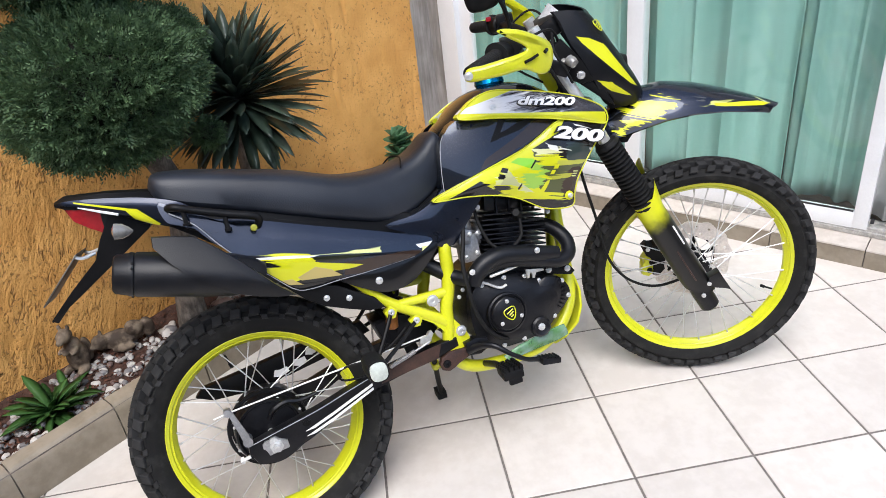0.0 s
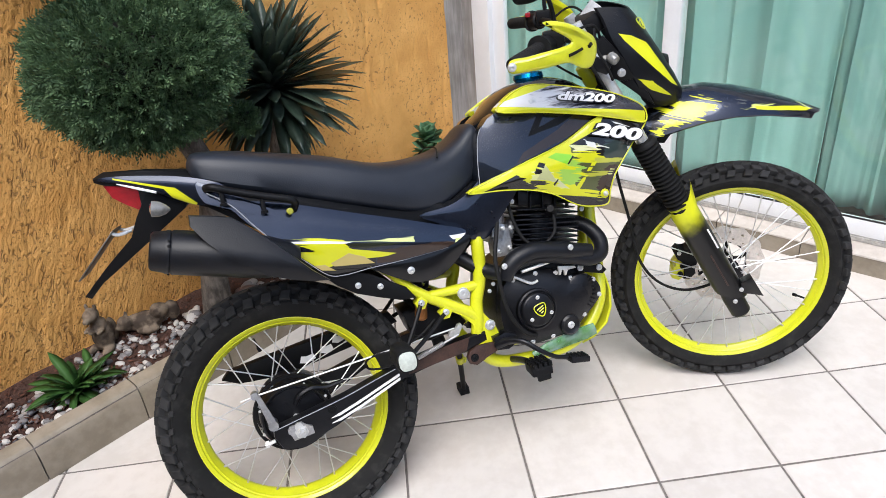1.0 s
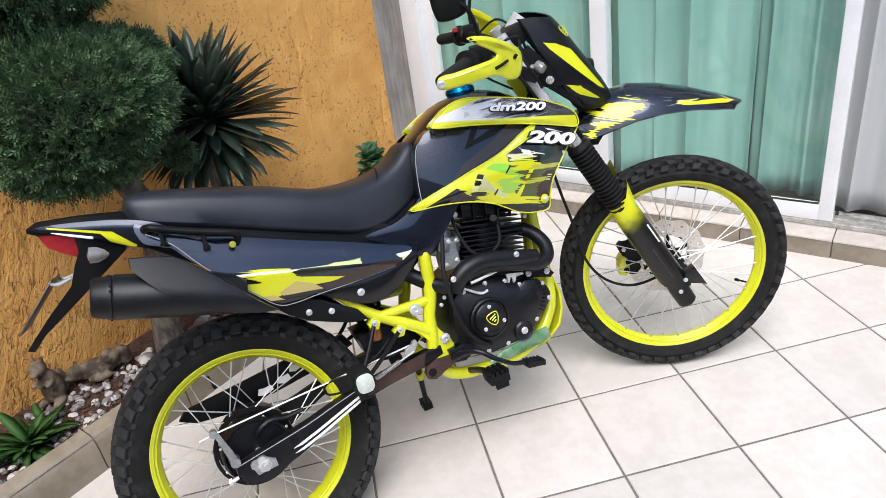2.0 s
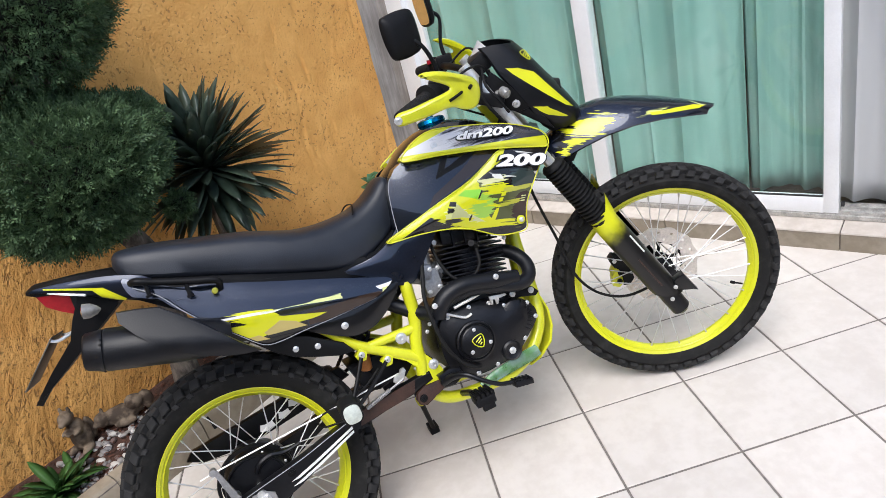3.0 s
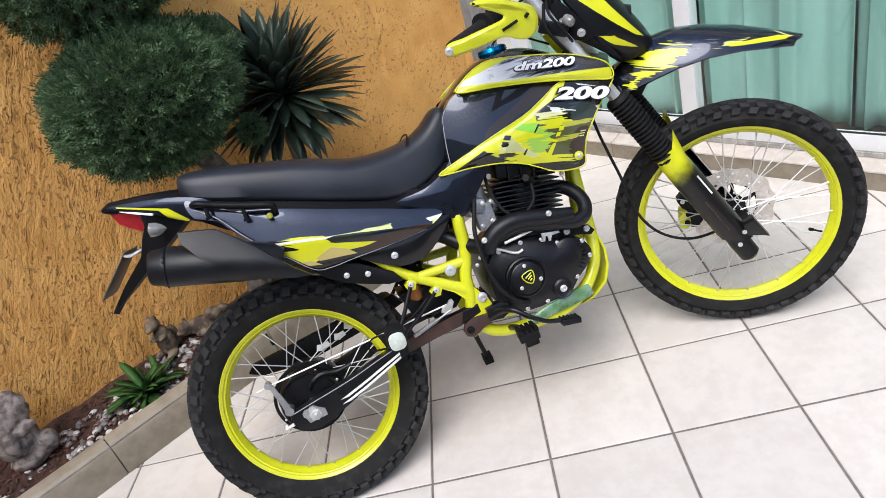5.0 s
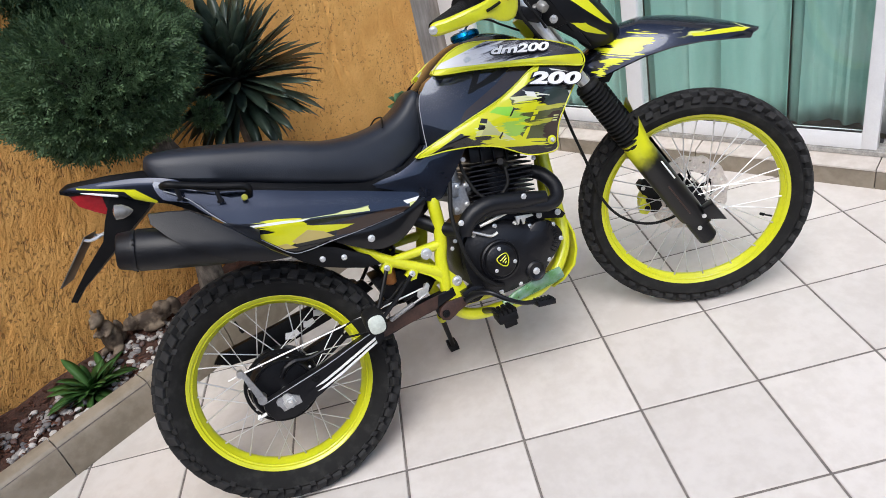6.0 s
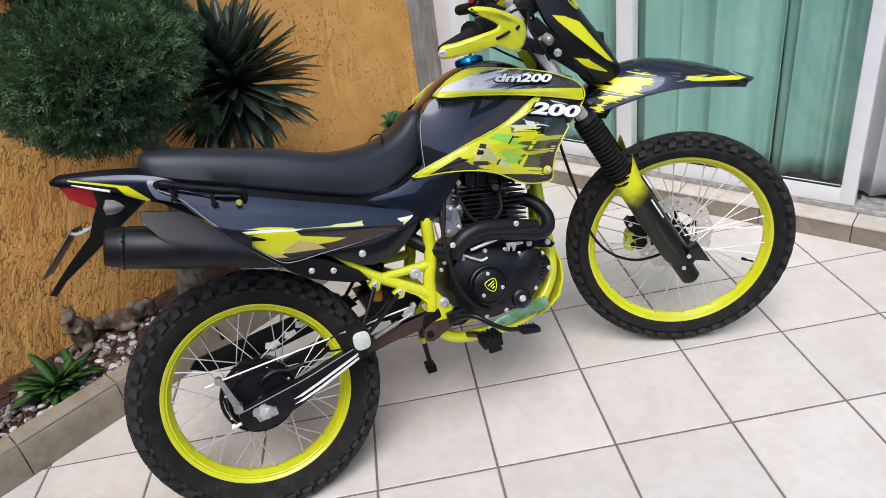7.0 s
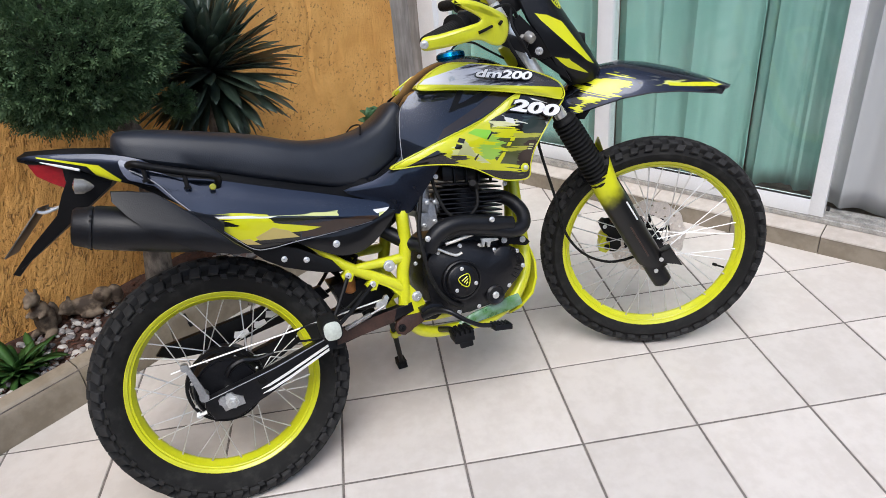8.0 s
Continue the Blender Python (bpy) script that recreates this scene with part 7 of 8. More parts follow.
curtain("curtain", green_cloth, 0.485, 1.50, 0.135, 2.12, 1.33, 3.6, 0.050, "sea-green curtain hanging in soft folds behind glass", 4, 0.004, 0.01)
curtain("curtain", green_cloth, -0.142, 0.455, 0.150, 2.12, 1.325, 5.2, 0.046, "sea-green curtain gathered in deep folds behind glass", 9, 0.006, 0.01)
curtain("curtain", green_cloth, -0.428, -0.125, 0.128, 2.12, 1.39, 9.0, 0.036, "narrow sea-green curtain bunched beside the window post", 15, 0.006, 0.01)
curtain("curtain", white_cloth, -1.45, -0.435, 0.125, 2.12, 1.305, 4.5, 0.03, "white sheer curtain in the open window gap", 12, 0.012, 0.012)

# ---- floor tiles, the ones round the motorcycle as pieces ----
b = bmesh.new()
hw = TILE / 2 - JOINT / 2
rows_ = [[(sx * (hw - i), sy * (hw - i), z) for sx, sy in ((-1, -1), (1, -1), (1, 1), (-1, 1))] for i, z in ((0.0, -0.02), (0.0, -0.0022), (0.0012, -0.0006), (0.003, 0.0))]
loft(b, rows_)
tile_me = bpy.data.meshes.new("tile")
bmesh.ops.recalc_face_normals(b, faces=b.faces)
b.to_mesh(tile_me)
b.free()
tile_me.materials.append(floor_tile)
rnd = random.Random(8)
inv = HOUSE.inverted()
far_tiles = []
for i in range(-16, 14):
    for j in range(-14, 6):
        c = Vector(((i + 0.5) * TILE, (j + 0.5) * TILE, 0))
        h = inv @ c
        if h.y > KERB_Y + 0.24 or h.x > PLINTH_X + 0.24:
            continue
        m = Matrix.Translation(c + Vector((0, 0, rnd.uniform(-0.0007, 0.0)))) @ Matrix.Rotation(rnd.uniform(-0.002, 0.002), 4, "Z") @ Matrix.Rotation(math.pi / 2 * rnd.randrange(4), 4, "Z")
        if -8 <= i <= 6 and -6 <= j <= 5:
            t = new("tile", tile_me)
            t.parent = patio
            t.matrix_basis = m
        else:
            far_tiles.append(m)
src = [v.co.copy() for v in tile_me.vertices]
polys = [tuple(p.vertices) for p in tile_me.polygons]
co, fc = [], []
for m in far_tiles:
    o = len(co)
    co += [tuple(m @ v) for v in src]
    fc += [tuple(o + k for k in p) for p in polys]
me = bpy.data.meshes.new("outer_tiles")
me.from_pydata(co, [], fc)
tagged(mesh_part("outer_tiles", me, floor_tile, patio, "", None, False), "pale ceramic tiles further across the patio", kind="stuff")


# ---- planting ----
def leafy(name, dark, light, rough=0.5, gloss=0.0, through=0.15, islands=True):
    n = Net(name)
    if islands:
        rnd_ = n.t.nodes.new("ShaderNodeNewGeometry").outputs["Random Per Island"]
    else:
        rnd_ = n.t.nodes.new("ShaderNodeObjectInfo").outputs["Random"]
    big = n.noise(14.0)
    col = n.mix(n.calc("MULTIPLY_ADD", rnd_, 0.6, n.calc("MULTIPLY", n.step(big, 0.3, 0.7), 0.4)), dark, light)
    m = n.finish(col, rough, 0.0, gloss)
    n.bsdf.inputs["Specular IOR Level"].default_value = 0.3
    tr = n.node("BsdfTranslucent")
    n.wire(col, tr.inputs[0])
    ms = n.t.nodes.new("ShaderNodeMixShader")
    ms.inputs[0].default_value = through
    n.wire(n.bsdf.outputs[0], ms.inputs[1])
    n.wire(tr.outputs[0], ms.inputs[2])
    n.wire(ms.outputs[0], n.t.nodes["Material Output"].inputs[0])
    return m


juniper = leafy("juniper_green", (0.009, 0.026, 0.012), (0.15, 0.245, 0.11), 0.6)
palm_green = leafy("dark_strap_leaf", (0.018, 0.034, 0.024), (0.11, 0.15, 0.105), 0.36, 0.25, 0.08, False)
fleshy = leafy("fleshy_leaf", (0.05, 0.13, 0.06), (0.11, 0.22, 0.11), 0.5, 0.0, 0.1, False)
herb = leafy("herb_leaf", (0.028, 0.085, 0.018), (0.07, 0.17, 0.04), 0.5, 0.0, 0.25, False)
# near-black colour that stands for the shade deep inside the crowns
shade_core = plain("crown_shade_core", (0.012, 0.014, 0.008), 0.95, var=0.5, scale=40, relief=1.0, dist=0.01)


def bark_mat(name, a, b_):
    n = Net(name)
    st, kn = n.noise(1.0, 5.0, n.coords((40, 40, 12)), 0.65), n.noise(14.0, 5.0)
    n.bump(n.calc("MULTIPLY_ADD", kn, 0.6, st), 0.8, 0.012)
    return n.finish(n.mix(n.step(n.calc("MULTIPLY_ADD", kn, 0.5, n.calc("MULTIPLY", st, 0.5)), 0.38, 0.62), a, b_), 0.9)


bark = bark_mat("grey_bark", (0.05, 0.042, 0.036), (0.20, 0.175, 0.15))


def sprays(centre, radii, count, seed, size=0.045, shellness=0.55):
    """Flat scale-leaf sprays standing out of an ellipsoid with a clipped, uneven outline."""
    rg = np.random.default_rng(seed)
    d = rg.normal(size=(count, 3))
    d /= np.linalg.norm(d, axis=1)[:, None]
    bumpy = np.array([1 + 0.10 * noise.noise(Vector(v) * 2.3) + 0.07 * noise.noise(Vector(v) * 6.0) for v in d.tolist()])
    depth = 1 - shellness * rg.random(count) ** 2.2 * 0.45
    base = np.array(centre) + d * np.array(radii) * (bumpy * depth)[:, None]
    aim = d + rg.normal(scale=0.55, size=d.shape) + np.array([0, 0, 0.25])
    aim /= np.linalg.norm(aim, axis=1)[:, None]
    side = np.cross(aim, rg.normal(size=d.shape))
    side /= np.linalg.norm(side, axis=1)[:, None]
    L = size * (0.6 + 0.7 * rg.random(count))
    V, Fc = [], []
    o = 0
    for i in range(count):
        a, s, l, p = aim[i], side[i], L[i], base[i]
        q = np.cross(a, s)
        wd = l * 0.060
        for k in range(7):
            t = 0.05 + 0.13 * k
            sg = 1 if k % 2 else -1
            root = p + a * (l * t)
            if k == 6:
                tip, wv = root + a * (l * 0.35), s * wd
            else:
                dirn = a * 0.75 + s * (0.75 * sg) + q * (0.25 * ((i * 7 + k * 3) % 5 - 2) / 2)
                tip, wv = root + dirn * (l * (0.48 - 0.035 * k)), (a - s * sg) * (wd * 0.8)
            mid = root + (tip - root) * 0.45
            V += [root - wv * 0.5, mid - wv, tip, mid + wv]
            Fc.append((o, o + 1, o + 2, o + 3))
            o += 4
    me_ = bpy.data.meshes.new("foliage")
    me_.from_pydata([tuple(v) for v in V], [], Fc)
    return me_


def lumpy(bm_, c, r, seed, sub=3, amp=0.15, freq=2.0):
    vs = bmesh.ops.create_icosphere(bm_, subdivisions=sub, radius=1.0)["verts"]
    for v in vs:
        k = 1 + amp * noise.noise(v.co * freq + Vector((seed, 0, 0)))
        v.co = Vector(c) + Vector((v.co.x * r[0], v.co.y * r[1], v.co.z * r[2])) * k
    return bm_


tree = empty("topiary_tree", HOUSE @ pose(-0.50, 1.385, 0.09), "clipped juniper tree with round dark green crowns in the planter", "tree")
OFF = Vector((0.50, -1.385, -0.09))
b = bmesh.new()
tube(b, [Vector(p) + OFF for p in ((-0.50, 1.385, 0.06), (-0.485, 1.38, 0.22), (-0.455, 1.35, 0.42), (-0.45, 1.30, 0.60), (-0.50, 1.24, 0.74), (-0.58, 1.20, 0.90), (-0.62, 1.24, 1.12), (-0.64, 1.27, 1.30), (-0.61, 1.25, 1.50))],
     [0.060, 0.048, 0.045, 0.042, 0.038, 0.034, 0.03, 0.026, 0.02], 14, 5)
for k in range(7):
    a = k * 0.9
    tube(b, [Vector((-0.60, 1.2, 0.92)) + OFF, Vector((-0.60 + 0.12 * math.cos(a), 1.18 + 0.08 * math.sin(a), 0.98 + 0.03 * (k % 3))) + OFF, Vector((-0.62 + 0.22 * math.cos(a), 1.16 + 0.18 * math.sin(a), 1.05 + 0.05 * (k % 3))) + OFF], [0.014, 0.01, 0.005], 8, 3)
    tube(b, [Vector((-0.63, 1.26, 1.22)) + OFF, Vector((-0.63 + 0.10 * math.cos(a), 1.25 + 0.08 * math.sin(a), 1.29)) + OFF, Vector((-0.62 + 0.20 * math.cos(a), 1.24 + 0.15 * math.sin(a), 1.38 + 0.05 * (k % 3))) + OFF], [0.012, 0.009, 0.004], 8, 3)
for v in b.verts:
    v.co += v.normal * (0.006 * noise.noise(v.co * 22))
part("trunk", b, bark, tree)
for c, r, n_s, sd, dens in (((-0.635, 1.165, 1.055), (0.268, 0.25, 0.208), 15000, 2, 0.034), ((-0.60, 1.225, 1.555), (0.325, 0.24, 0.295), 12500, 5, 0.034), ((-0.425, 1.21, 1.105), (0.135, 0.125, 0.10), 2900, 6, 0.034), ((-0.375, 1.13, 0.83), (0.033, 0.03, 0.033), 420, 7, 0.028)):
    cc = Vector(c) + OFF
    crown = mesh_part("crown", sprays(tuple(cc), r, n_s, sd, dens), juniper, tree, "dense clipped juniper crown", None, False)
    # added dark core: the crown's inner shade as a solid body
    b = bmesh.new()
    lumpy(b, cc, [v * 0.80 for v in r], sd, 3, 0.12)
    part("crown_shade", b, shade_core, crown)

# bare twigs under the upper crown
rg = random.Random(8)
b = bmesh.new()
for k in range(90):
    a, q = rg.uniform(0, 6.28), rg.uniform(0.25, 0.92)
    tip = Vector((-0.60 + 0.30 * q * math.cos(a), 1.225 + 0.22 * q * math.sin(a), 1.555 - 0.285 * math.sqrt(1 - q * q))) + OFF
    root = Vector((-0.62, 1.25, 1.34)).lerp(tip - OFF, rg.uniform(0.3, 0.7)) + OFF + Vector((0, 0, 0.04))
    tube(b, [root, (root + tip) / 2 + Vector((rg.uniform(-0.01, 0.01), rg.uniform(-0.01, 0.01), 0.012)), tip + Vector((0, 0, -0.012))], [0.004, 0.0028, 0.0012], 5, 2)
part("twigs", b, bark, tree, "bare brown twigs under the crown")

# second trunk further along the bed
old = empty("tree_trunk", HOUSE @ pose(-1.73, 1.36, 0.08), "thick grey weathered tree trunk leaning in the planter", "tree")
b = bmesh.new()
tube(b, [(0.03, 0.0, -0.03), (0.01, 0.01, 0.08), (-0.03, 0.02, 0.24), (-0.10, 0.05, 0.45), (-0.20, 0.07, 0.75), (-0.27, 0.06, 1.1), (-0.30, 0.03, 1.6)], [0.085, 0.068, 0.062, 0.058, 0.055, 0.05, 0.04], 18, 6)
for v in b.verts:
    v.co += v.normal * (0.012 * noise.noise(v.co * 16) + 0.006 * noise.noise(v.co * 40))
part("trunk", b, bark, old)
b = bmesh.new()
tube(b, [(-0.29, 0.04, 1.4), (-0.22, -0.04, 1.62), (-0.12, -0.06, 1.8)], [0.03, 0.022, 0.01], 10, 4)
tube(b, [(-0.30, 0.03, 1.55), (-0.38, 0.0, 1.75), (-0.42, -0.05, 1.95)], [0.03, 0.02, 0.01], 10, 4)
part("limb", b, bark, old)


def strap_leaf(length, width, droop, fold=0.25, seg=7):
    """A pointed leaf along x with a keel, bending down."""
    b_ = bmesh.new()
    rows = []
    for i in range(seg + 1):
        t = i / seg
        w = width * (0.55 + 1.0 * t) * (1 - t ** 4.0) * 0.62 + 0.0006
        z = -droop * length * t * t
        x = length * t * (1 - 0.25 * droop * t)
        rows.append([(x, -w, z + w * fold), (x, 0, z), (x, w, z + w * fold), (x, 0, z - 0.0012)])
    loft(b_, rows)
    me_ = bpy.data.meshes.new("leaf")
    bmesh.ops.recalc_face_normals(b_, faces=b_.faces)
    b_.to_mesh(me_)
    b_.free()
    me_.shade_smooth()
    return me_


def rosette(plant, metas, count, seed, centre, lift, material, r0=0.02, tall=0.0, forward=None, scale=(0.8, 1.1)):
    rg = random.Random(seed)
    for me_ in metas:
        me_.materials.clear()
        me_.materials.append(material)
    for i in range(count):
        t = (i + 0.5) / count
        az = i * 2.39996 + rg.uniform(-0.15, 0.15)
        el = lift[0] + (lift[1] - lift[0]) * t + rg.uniform(-0.10, 0.10)
        s = rg.uniform(*scale) * (0.78 + 0.24 * math.sin(math.pi * min(0.62, t)))
        ob = new("leaf", metas[i % len(metas)])
        ob.parent = plant
        rot = Matrix.Rotation(az, 4, "Z") @ Matrix.Rotation(-el, 4, "Y") @ Matrix.Rotation(rg.uniform(-0.25, 0.25), 4, "X")
        ob.matrix_basis = Matrix.Translation(Vector(centre) + Vector((0, 0, tall * t))) @ rot @ Matrix.Translation((r0, 0, 0)) @ Matrix.Diagonal((s, s, s, 1))


palm = empty("strap_leaf_plant", HOUSE @ pose(-0.15, 1.32, 0.09), "dark green sword-leaved rosette plant on a short stem", "plant")
b = bmesh.new()
tube(b, [(0.02, 0.03, -0.03), (0.01, 0.02, 0.2), (0.0, 0.0, 0.45), (0.0, -0.01, 0.78)], [0.03, 0.026, 0.026, 0.03], 12, 5)
part("stem", b, bark, palm)
leaves = [strap_leaf(0.30, 0.036, d, 0.30) for d in (0.02, 0.08, 0.18)]
rosette(palm, leaves, 200, 5, (0.010, -0.03, 0.728), (-0.95, 1.25), palm_green, 0.015, 0.05, scale=(0.86, 1.10))

suc = empty("succulent", HOUSE @ pose(0.74, 1.41, 0.085), "pale green fleshy succulent rosettes on a short stem", "plant")
b = bmesh.new()
tube(b, [(0, 0, -0.02), (0.005, 0, 0.10), (0.0, 0, 0.24)], 0.012, 10, 4)
part("stem", b, bark, suc)
fat = [strap_leaf(0.085, 0.054, 0.05, 0.30, 6), strap_leaf(0.074, 0.048, -0.15, 0.30, 6)]
rosette(suc, fat, 22, 3, (0.0, 0, 0.255), (0.0, 1.25), fleshy, 0.004, 0.012)
rosette(suc, fat, 18, 4, (-0.012, -0.01, 0.19), (-0.2, 0.9), fleshy, 0.006, 0.02)
rosette(suc, fat, 14, 6, (0.02, 0.01, 0.13), (-0.3, 0.6), fleshy, 0.006, 0.02)

herb_plant = empty("leafy_plant", HOUSE @ pose(-1.05, 1.345, 0.088), "low bright green leafy plant in the gravel", "plant")
hl = [strap_leaf(0.125, 0.028, 0.30, 0.22, 7), strap_leaf(0.10, 0.024, 0.12, 0.25, 7), strap_leaf(0.14, 0.025, 0.45, 0.2, 7)]
rosette(herb_plant, hl, 58, 9, (0, 0, 0.0), (0.10, 1.2), herb, 0.006, 0.012, scale=(0.65, 1.1))
rosette(herb_plant, hl, 12, 11, (0.07, 0.03, 0.0), (0.2, 1.0), herb, 0.006, 0.008, scale=(0.6, 0.85))
low_ = empty("small_seedling", HOUSE @ pose(0.20, 1.36, 0.088), "small green seedling at the foot of the wall", "plant")
rosette(low_, [strap_leaf(0.06, 0.016, 0.2, 0.2, 5)], 9, 4, (0, 0, 0.2), (0.0, 0.9), herb, 0.004, 0.01)
b = bmesh.new()
tube(b, [(0, 0, -0.02), (0.005, 0, 0.1), (0, 0, 0.205)], 0.004, 8, 3)
part("stem", b, bark, low_)

# gravel and litter
GRAVEL = Net("pebbles")
_r = GRAVEL.t.nodes.new("ShaderNodeNewGeometry").outputs["Random Per Island"]
_c = GRAVEL.t.nodes.new("ShaderNodeValToRGB")
_c.color_ramp.interpolation = "CONSTANT"
for pos, colr in ((0.0, (0.60, 0.58, 0.55, 1)), (0.30, (0.30, 0.29, 0.28, 1)), (0.52, (0.17, 0.17, 0.18, 1)), (0.72, (0.10, 0.05, 0.045, 1)), (0.88, (0.06, 0.07, 0.09, 1))):
    el = _c.color_ramp.elements.new(pos)
    el.color = colr
GRAVEL.wire(_r, _c.inputs[0])
_g = GRAVEL.noise(60.0)
GRAVEL.finish(GRAVEL.mix(GRAVEL.calc("MULTIPLY", _g, 0.5), _c.outputs[0], (0.25, 0.22, 0.20)), 0.6)
GRAVEL.bump(_g, 0.3, 0.003)
tmp = bmesh.new()
bmesh.ops.create_icosphere(tmp, subdivisions=2, radius=1.0)
ico_v = [v.co.copy() for v in tmp.verts]
tmp.verts.ensure_lookup_table()
ico_f = [tuple(v.index for v in f.verts) for f in tmp.faces]
tmp.free()


def scatter_stones(spec, seed):
    rg = random.Random(seed)
    co_, fc_ = [], []
    for count, x0, x1, y0, y1, s0, s1 in spec:
        for _ in range(count):
            x, y, s = rg.uniform(x0, x1), rg.uniform(y0, y1), rg.uniform(s0, s1) ** 1.0
            z = 0.088 + 0.02 * max(0, (y - 1.42) / 0.13) + s * rg.uniform(0.0, 0.35)
            rot = Matrix.Rotation(rg.uniform(0, 6.3), 3, "Z") @ Matrix.Rotation(rg.uniform(-0.5, 0.5), 3, "X")
            sc = Vector((s * rg.uniform(0.9, 1.5), s * rg.uniform(0.7, 1.1), s * rg.uniform(0.5, 0.8)))
            sd, o = rg.uniform(0, 99), len(co_)
            for v in ico_v:
                k = 1 + 0.22 * noise.noise(v * 1.3 + Vector((sd, 0, 0)))
                w = rot @ Vector((v.x * sc.x, v.y * sc.y, v.z * sc.z)) * k
                co_.append((x + w.x, y + w.y, z + w.z))
            fc_ += [tuple(o + t for t in f) for f in ico_f]
    me_ = bpy.data.meshes.new("gravel")
    me_.from_pydata(co_, [], fc_)
    return me_


stones = scatter_stones(((150, -1.36, -1.08, 1.23, 1.46, 0.006, 0.014), (230, -1.02, -0.62, 1.23, 1.50, 0.007, 0.015), (70, -0.62, 0.0, 1.23, 1.45, 0.012, 0.030), (40, -1.75, -1.42, 1.23, 1.45, 0.006, 0.013), (70, -2.6, -1.75, 1.23, 1.5, 0.008, 0.016), (60, 0.0, 1.05, 1.23, 1.5, 0.010, 0.02)), 21)
tagged(mesh_part("gravel", stones, GRAVEL.m, None, "", HOUSE), "white and grey pebbles scattered on planter soil", "gravel", kind="stuff")
litter_mat = leafy("bark_litter", (0.030, 0.012, 0.009), (0.13, 0.055, 0.035), 0.9, 0.0, 0.0)
rg = random.Random(31)
co, fc = [], []
for _ in range(2600):
    x, y = rg.uniform(-2.2, 0.6), rg.uniform(1.225, 1.53)
    z = 0.092 + 0.02 * max(0, (y - 1.42) / 0.13) + rg.uniform(0, 0.008)
    m = Matrix.Rotation(rg.uniform(0, 6.3), 3, "Z") @ Matrix.Rotation(rg.uniform(-0.6, 0.6), 3, "X")
    s, t = rg.uniform(0.004, 0.012), rg.uniform(0.0015, 0.004)
    o = len(co)
    co += [tuple(Vector((x, y, z)) + m @ Vector(p)) for p in ((-s, -t, 0), (s, -t * 0.6, 0.001), (s * 0.8, t, 0), (-s * 0.7, t * 0.8, 0.001))]
    fc.append((o, o + 1, o + 2, o + 3))
me = bpy.data.meshes.new("bark_litter")
me.from_pydata(co, [], fc)
tagged(mesh_part("bark_litter", me, litter_mat, None, "", HOUSE, False), "red-brown bark litter on the planter soil", "litter", kind="stuff")

# ---- garden ornaments: plain cast shapes ----
def stone_paint(name, a, b_):
    n = Net(name)
    k, f = n.noise(30.0, 4.0), n.noise(150.0)
    n.bump(n.calc("MULTIPLY_ADD", f, 0.4, k), 0.6, 0.004)
    return n.finish(n.mix(n.step(k, 0.38, 0.62), a, b_), 0.8)


cast_brown = stone_paint("weathered_brown_cast", (0.045, 0.030, 0.020), (0.20, 0.155, 0.11))
cast_grey = stone_paint("weathered_grey_cast", (0.11, 0.088, 0.078), (0.34, 0.285, 0.255))


def ornament(name, m, blobs, material, label, category, voxel=0.004, size=1.0):
    b_ = bmesh.new()
    for k, (c, r, amp) in enumerate(blobs):
        lumpy(b_, c, r, k * 3.1, 2, amp, 2.5)
    ob = part(name, b_, material, None, "", m)
    ob.scale = (size, size, size)
    md = ob.modifiers.new("fuse", "REMESH")
    md.mode, md.voxel_size, md.use_smooth_shade = "VOXEL", voxel, True
    return tagged(ob, label, category)


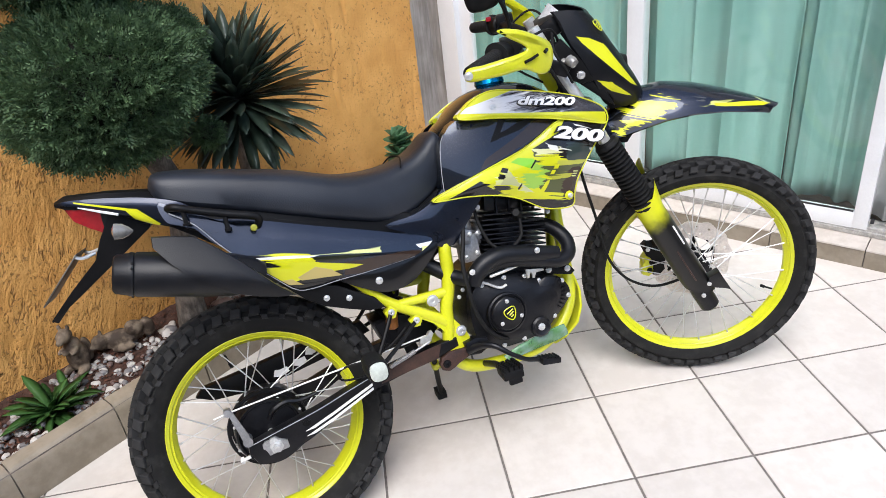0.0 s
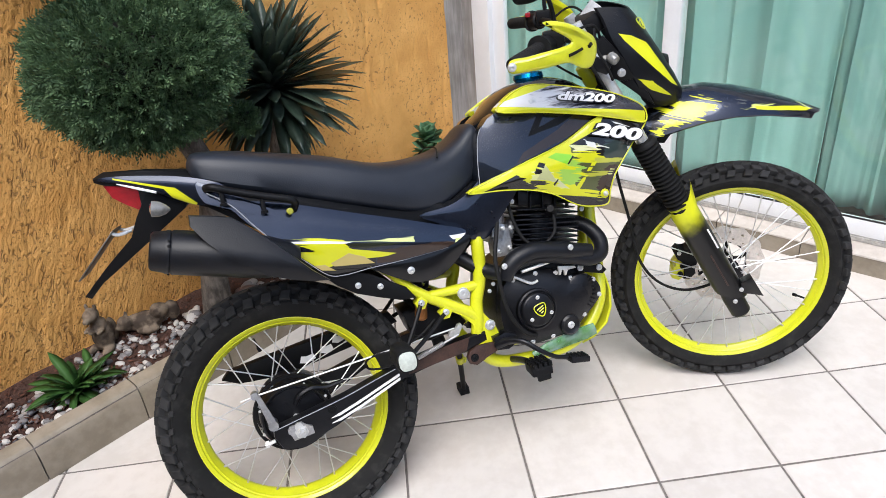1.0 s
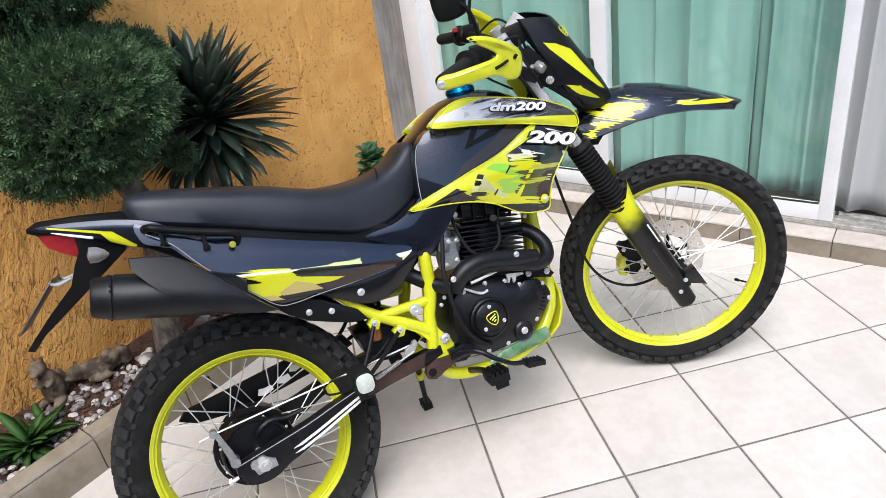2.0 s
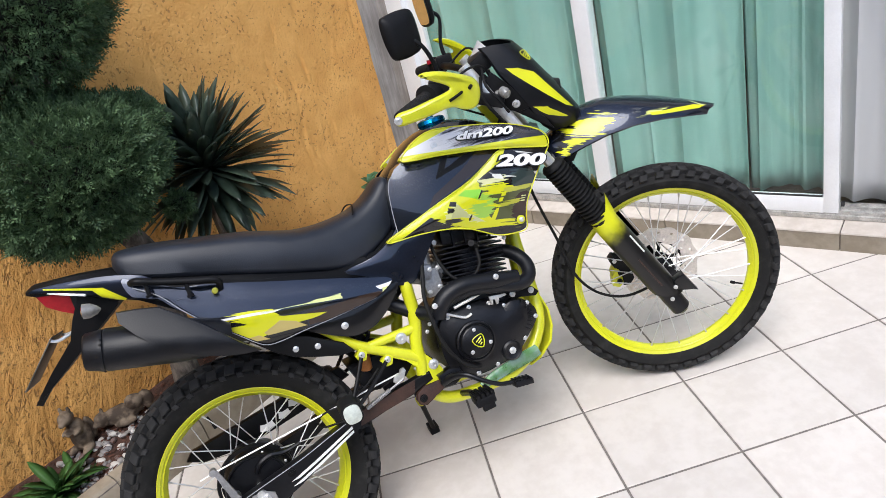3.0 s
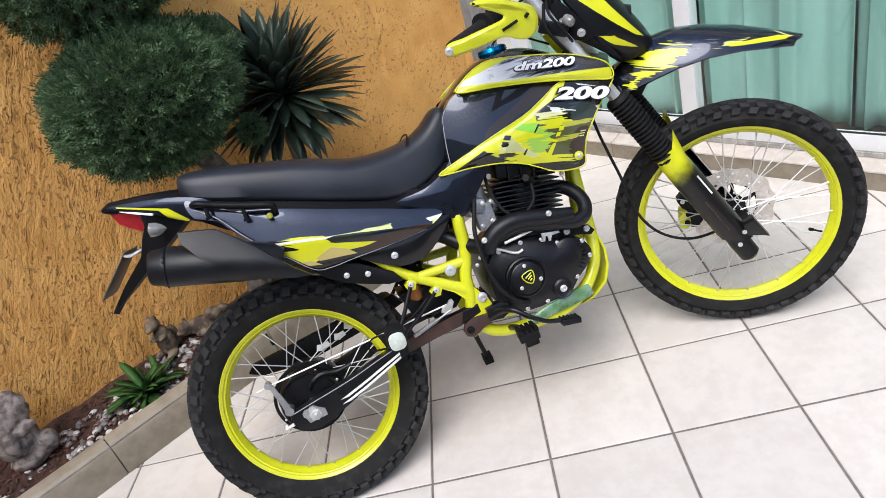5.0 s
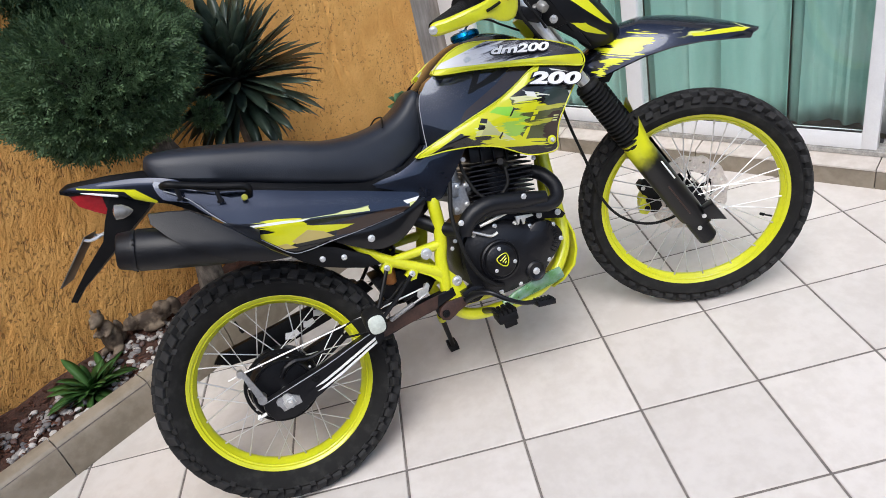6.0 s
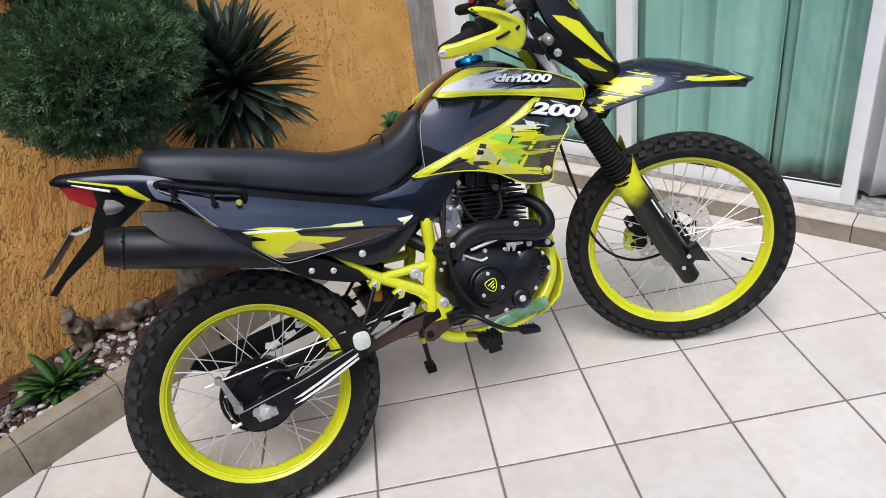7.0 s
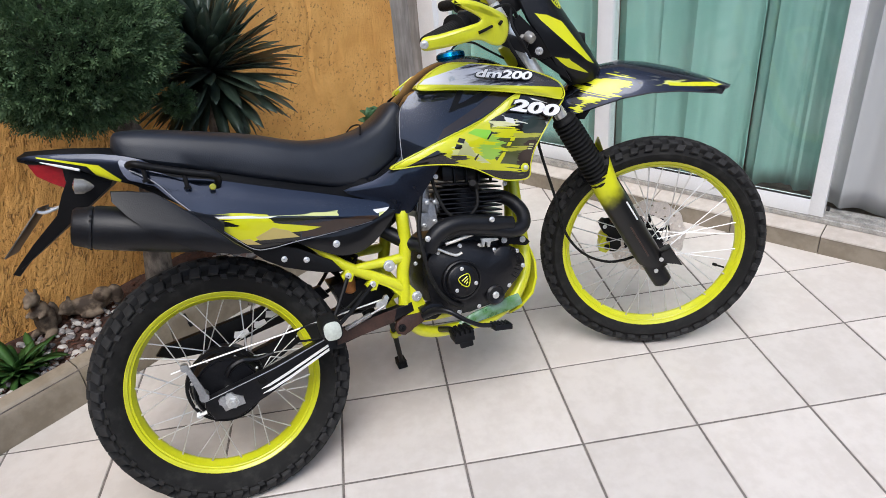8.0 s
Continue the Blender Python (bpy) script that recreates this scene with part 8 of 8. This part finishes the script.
ornament("squirrel_figurine", HOUSE @ pose(-0.875, 1.495, 0.095, 0, 0, -60),
         [((0, 0, 0.040), (0.026, 0.030, 0.045), 0.06), ((0.0, -0.004, 0.075), (0.021, 0.022, 0.026), 0.05), ((0.0, -0.016, 0.112), (0.018, 0.023, 0.019), 0.04), ((0.0, -0.036, 0.106), (0.009, 0.011, 0.008), 0.0),
          ((-0.012, -0.008, 0.132), (0.005, 0.005, 0.009), 0.0), ((0.012, -0.008, 0.132), (0.005, 0.005, 0.009), 0.0), ((-0.018, -0.022, 0.070), (0.007, 0.016, 0.007), 0.0), ((0.018, -0.022, 0.070), (0.007, 0.016, 0.007), 0.0),
          ((0.0, -0.032, 0.074), (0.010, 0.009, 0.010), 0.0), ((-0.020, -0.020, 0.012), (0.012, 0.024, 0.010), 0.0), ((0.020, -0.020, 0.012), (0.012, 0.024, 0.010), 0.0), ((0.0, 0.036, 0.035), (0.013, 0.014, 0.038), 0.05)],
         cast_brown, "small brown cast squirrel figurine standing in the gravel", "figurine", 0.003, 1.35)
ornament("squirrel_figurine", HOUSE @ pose(-0.735, 1.485, 0.095, 0, 0, -30),
         [((0, 0, 0.030), (0.060, 0.026, 0.026), 0.15), ((0.045, -0.004, 0.052), (0.024, 0.022, 0.022), 0.1), ((-0.042, -0.012, 0.040), (0.022, 0.020, 0.022), 0.05), ((-0.060, -0.022, 0.036), (0.009, 0.009, 0.008), 0.0), ((-0.036, -0.006, 0.064), (0.005, 0.005, 0.008), 0.0),
          ((0.010, -0.026, 0.014), (0.030, 0.012, 0.012), 0.1), ((0.075, 0.004, 0.040), (0.020, 0.014, 0.030), 0.1)],
         cast_brown, "small brown cast squirrel figurine lying on a log", "figurine", 0.003, 1.35)
ornament("garden_statue", HOUSE @ pose(-1.435, 1.415, 0.09, 0, 0, 15),
         [((0, 0, 0.030), (0.075, 0.060, 0.045), 0.1), ((-0.012, 0.0, 0.105), (0.072, 0.058, 0.080), 0.1), ((-0.014, 0, 0.190), (0.088, 0.060, 0.072), 0.12), ((-0.045, -0.012, 0.262), (0.040, 0.040, 0.038), 0.05), ((0.028, 0.0, 0.240), (0.040, 0.034, 0.036), 0.1),
          ((0.055, -0.02, 0.225), (0.020, 0.022, 0.022), 0.0), ((0.045, -0.045, 0.055), (0.040, 0.030, 0.045), 0.1), ((-0.045, -0.045, 0.130), (0.026, 0.022, 0.050), 0.1), ((0.01, -0.05, 0.15), (0.045, 0.018, 0.020), 0.1)],
         cast_grey, "weathered grey cast garden statue in the planter", "statue", 0.006)
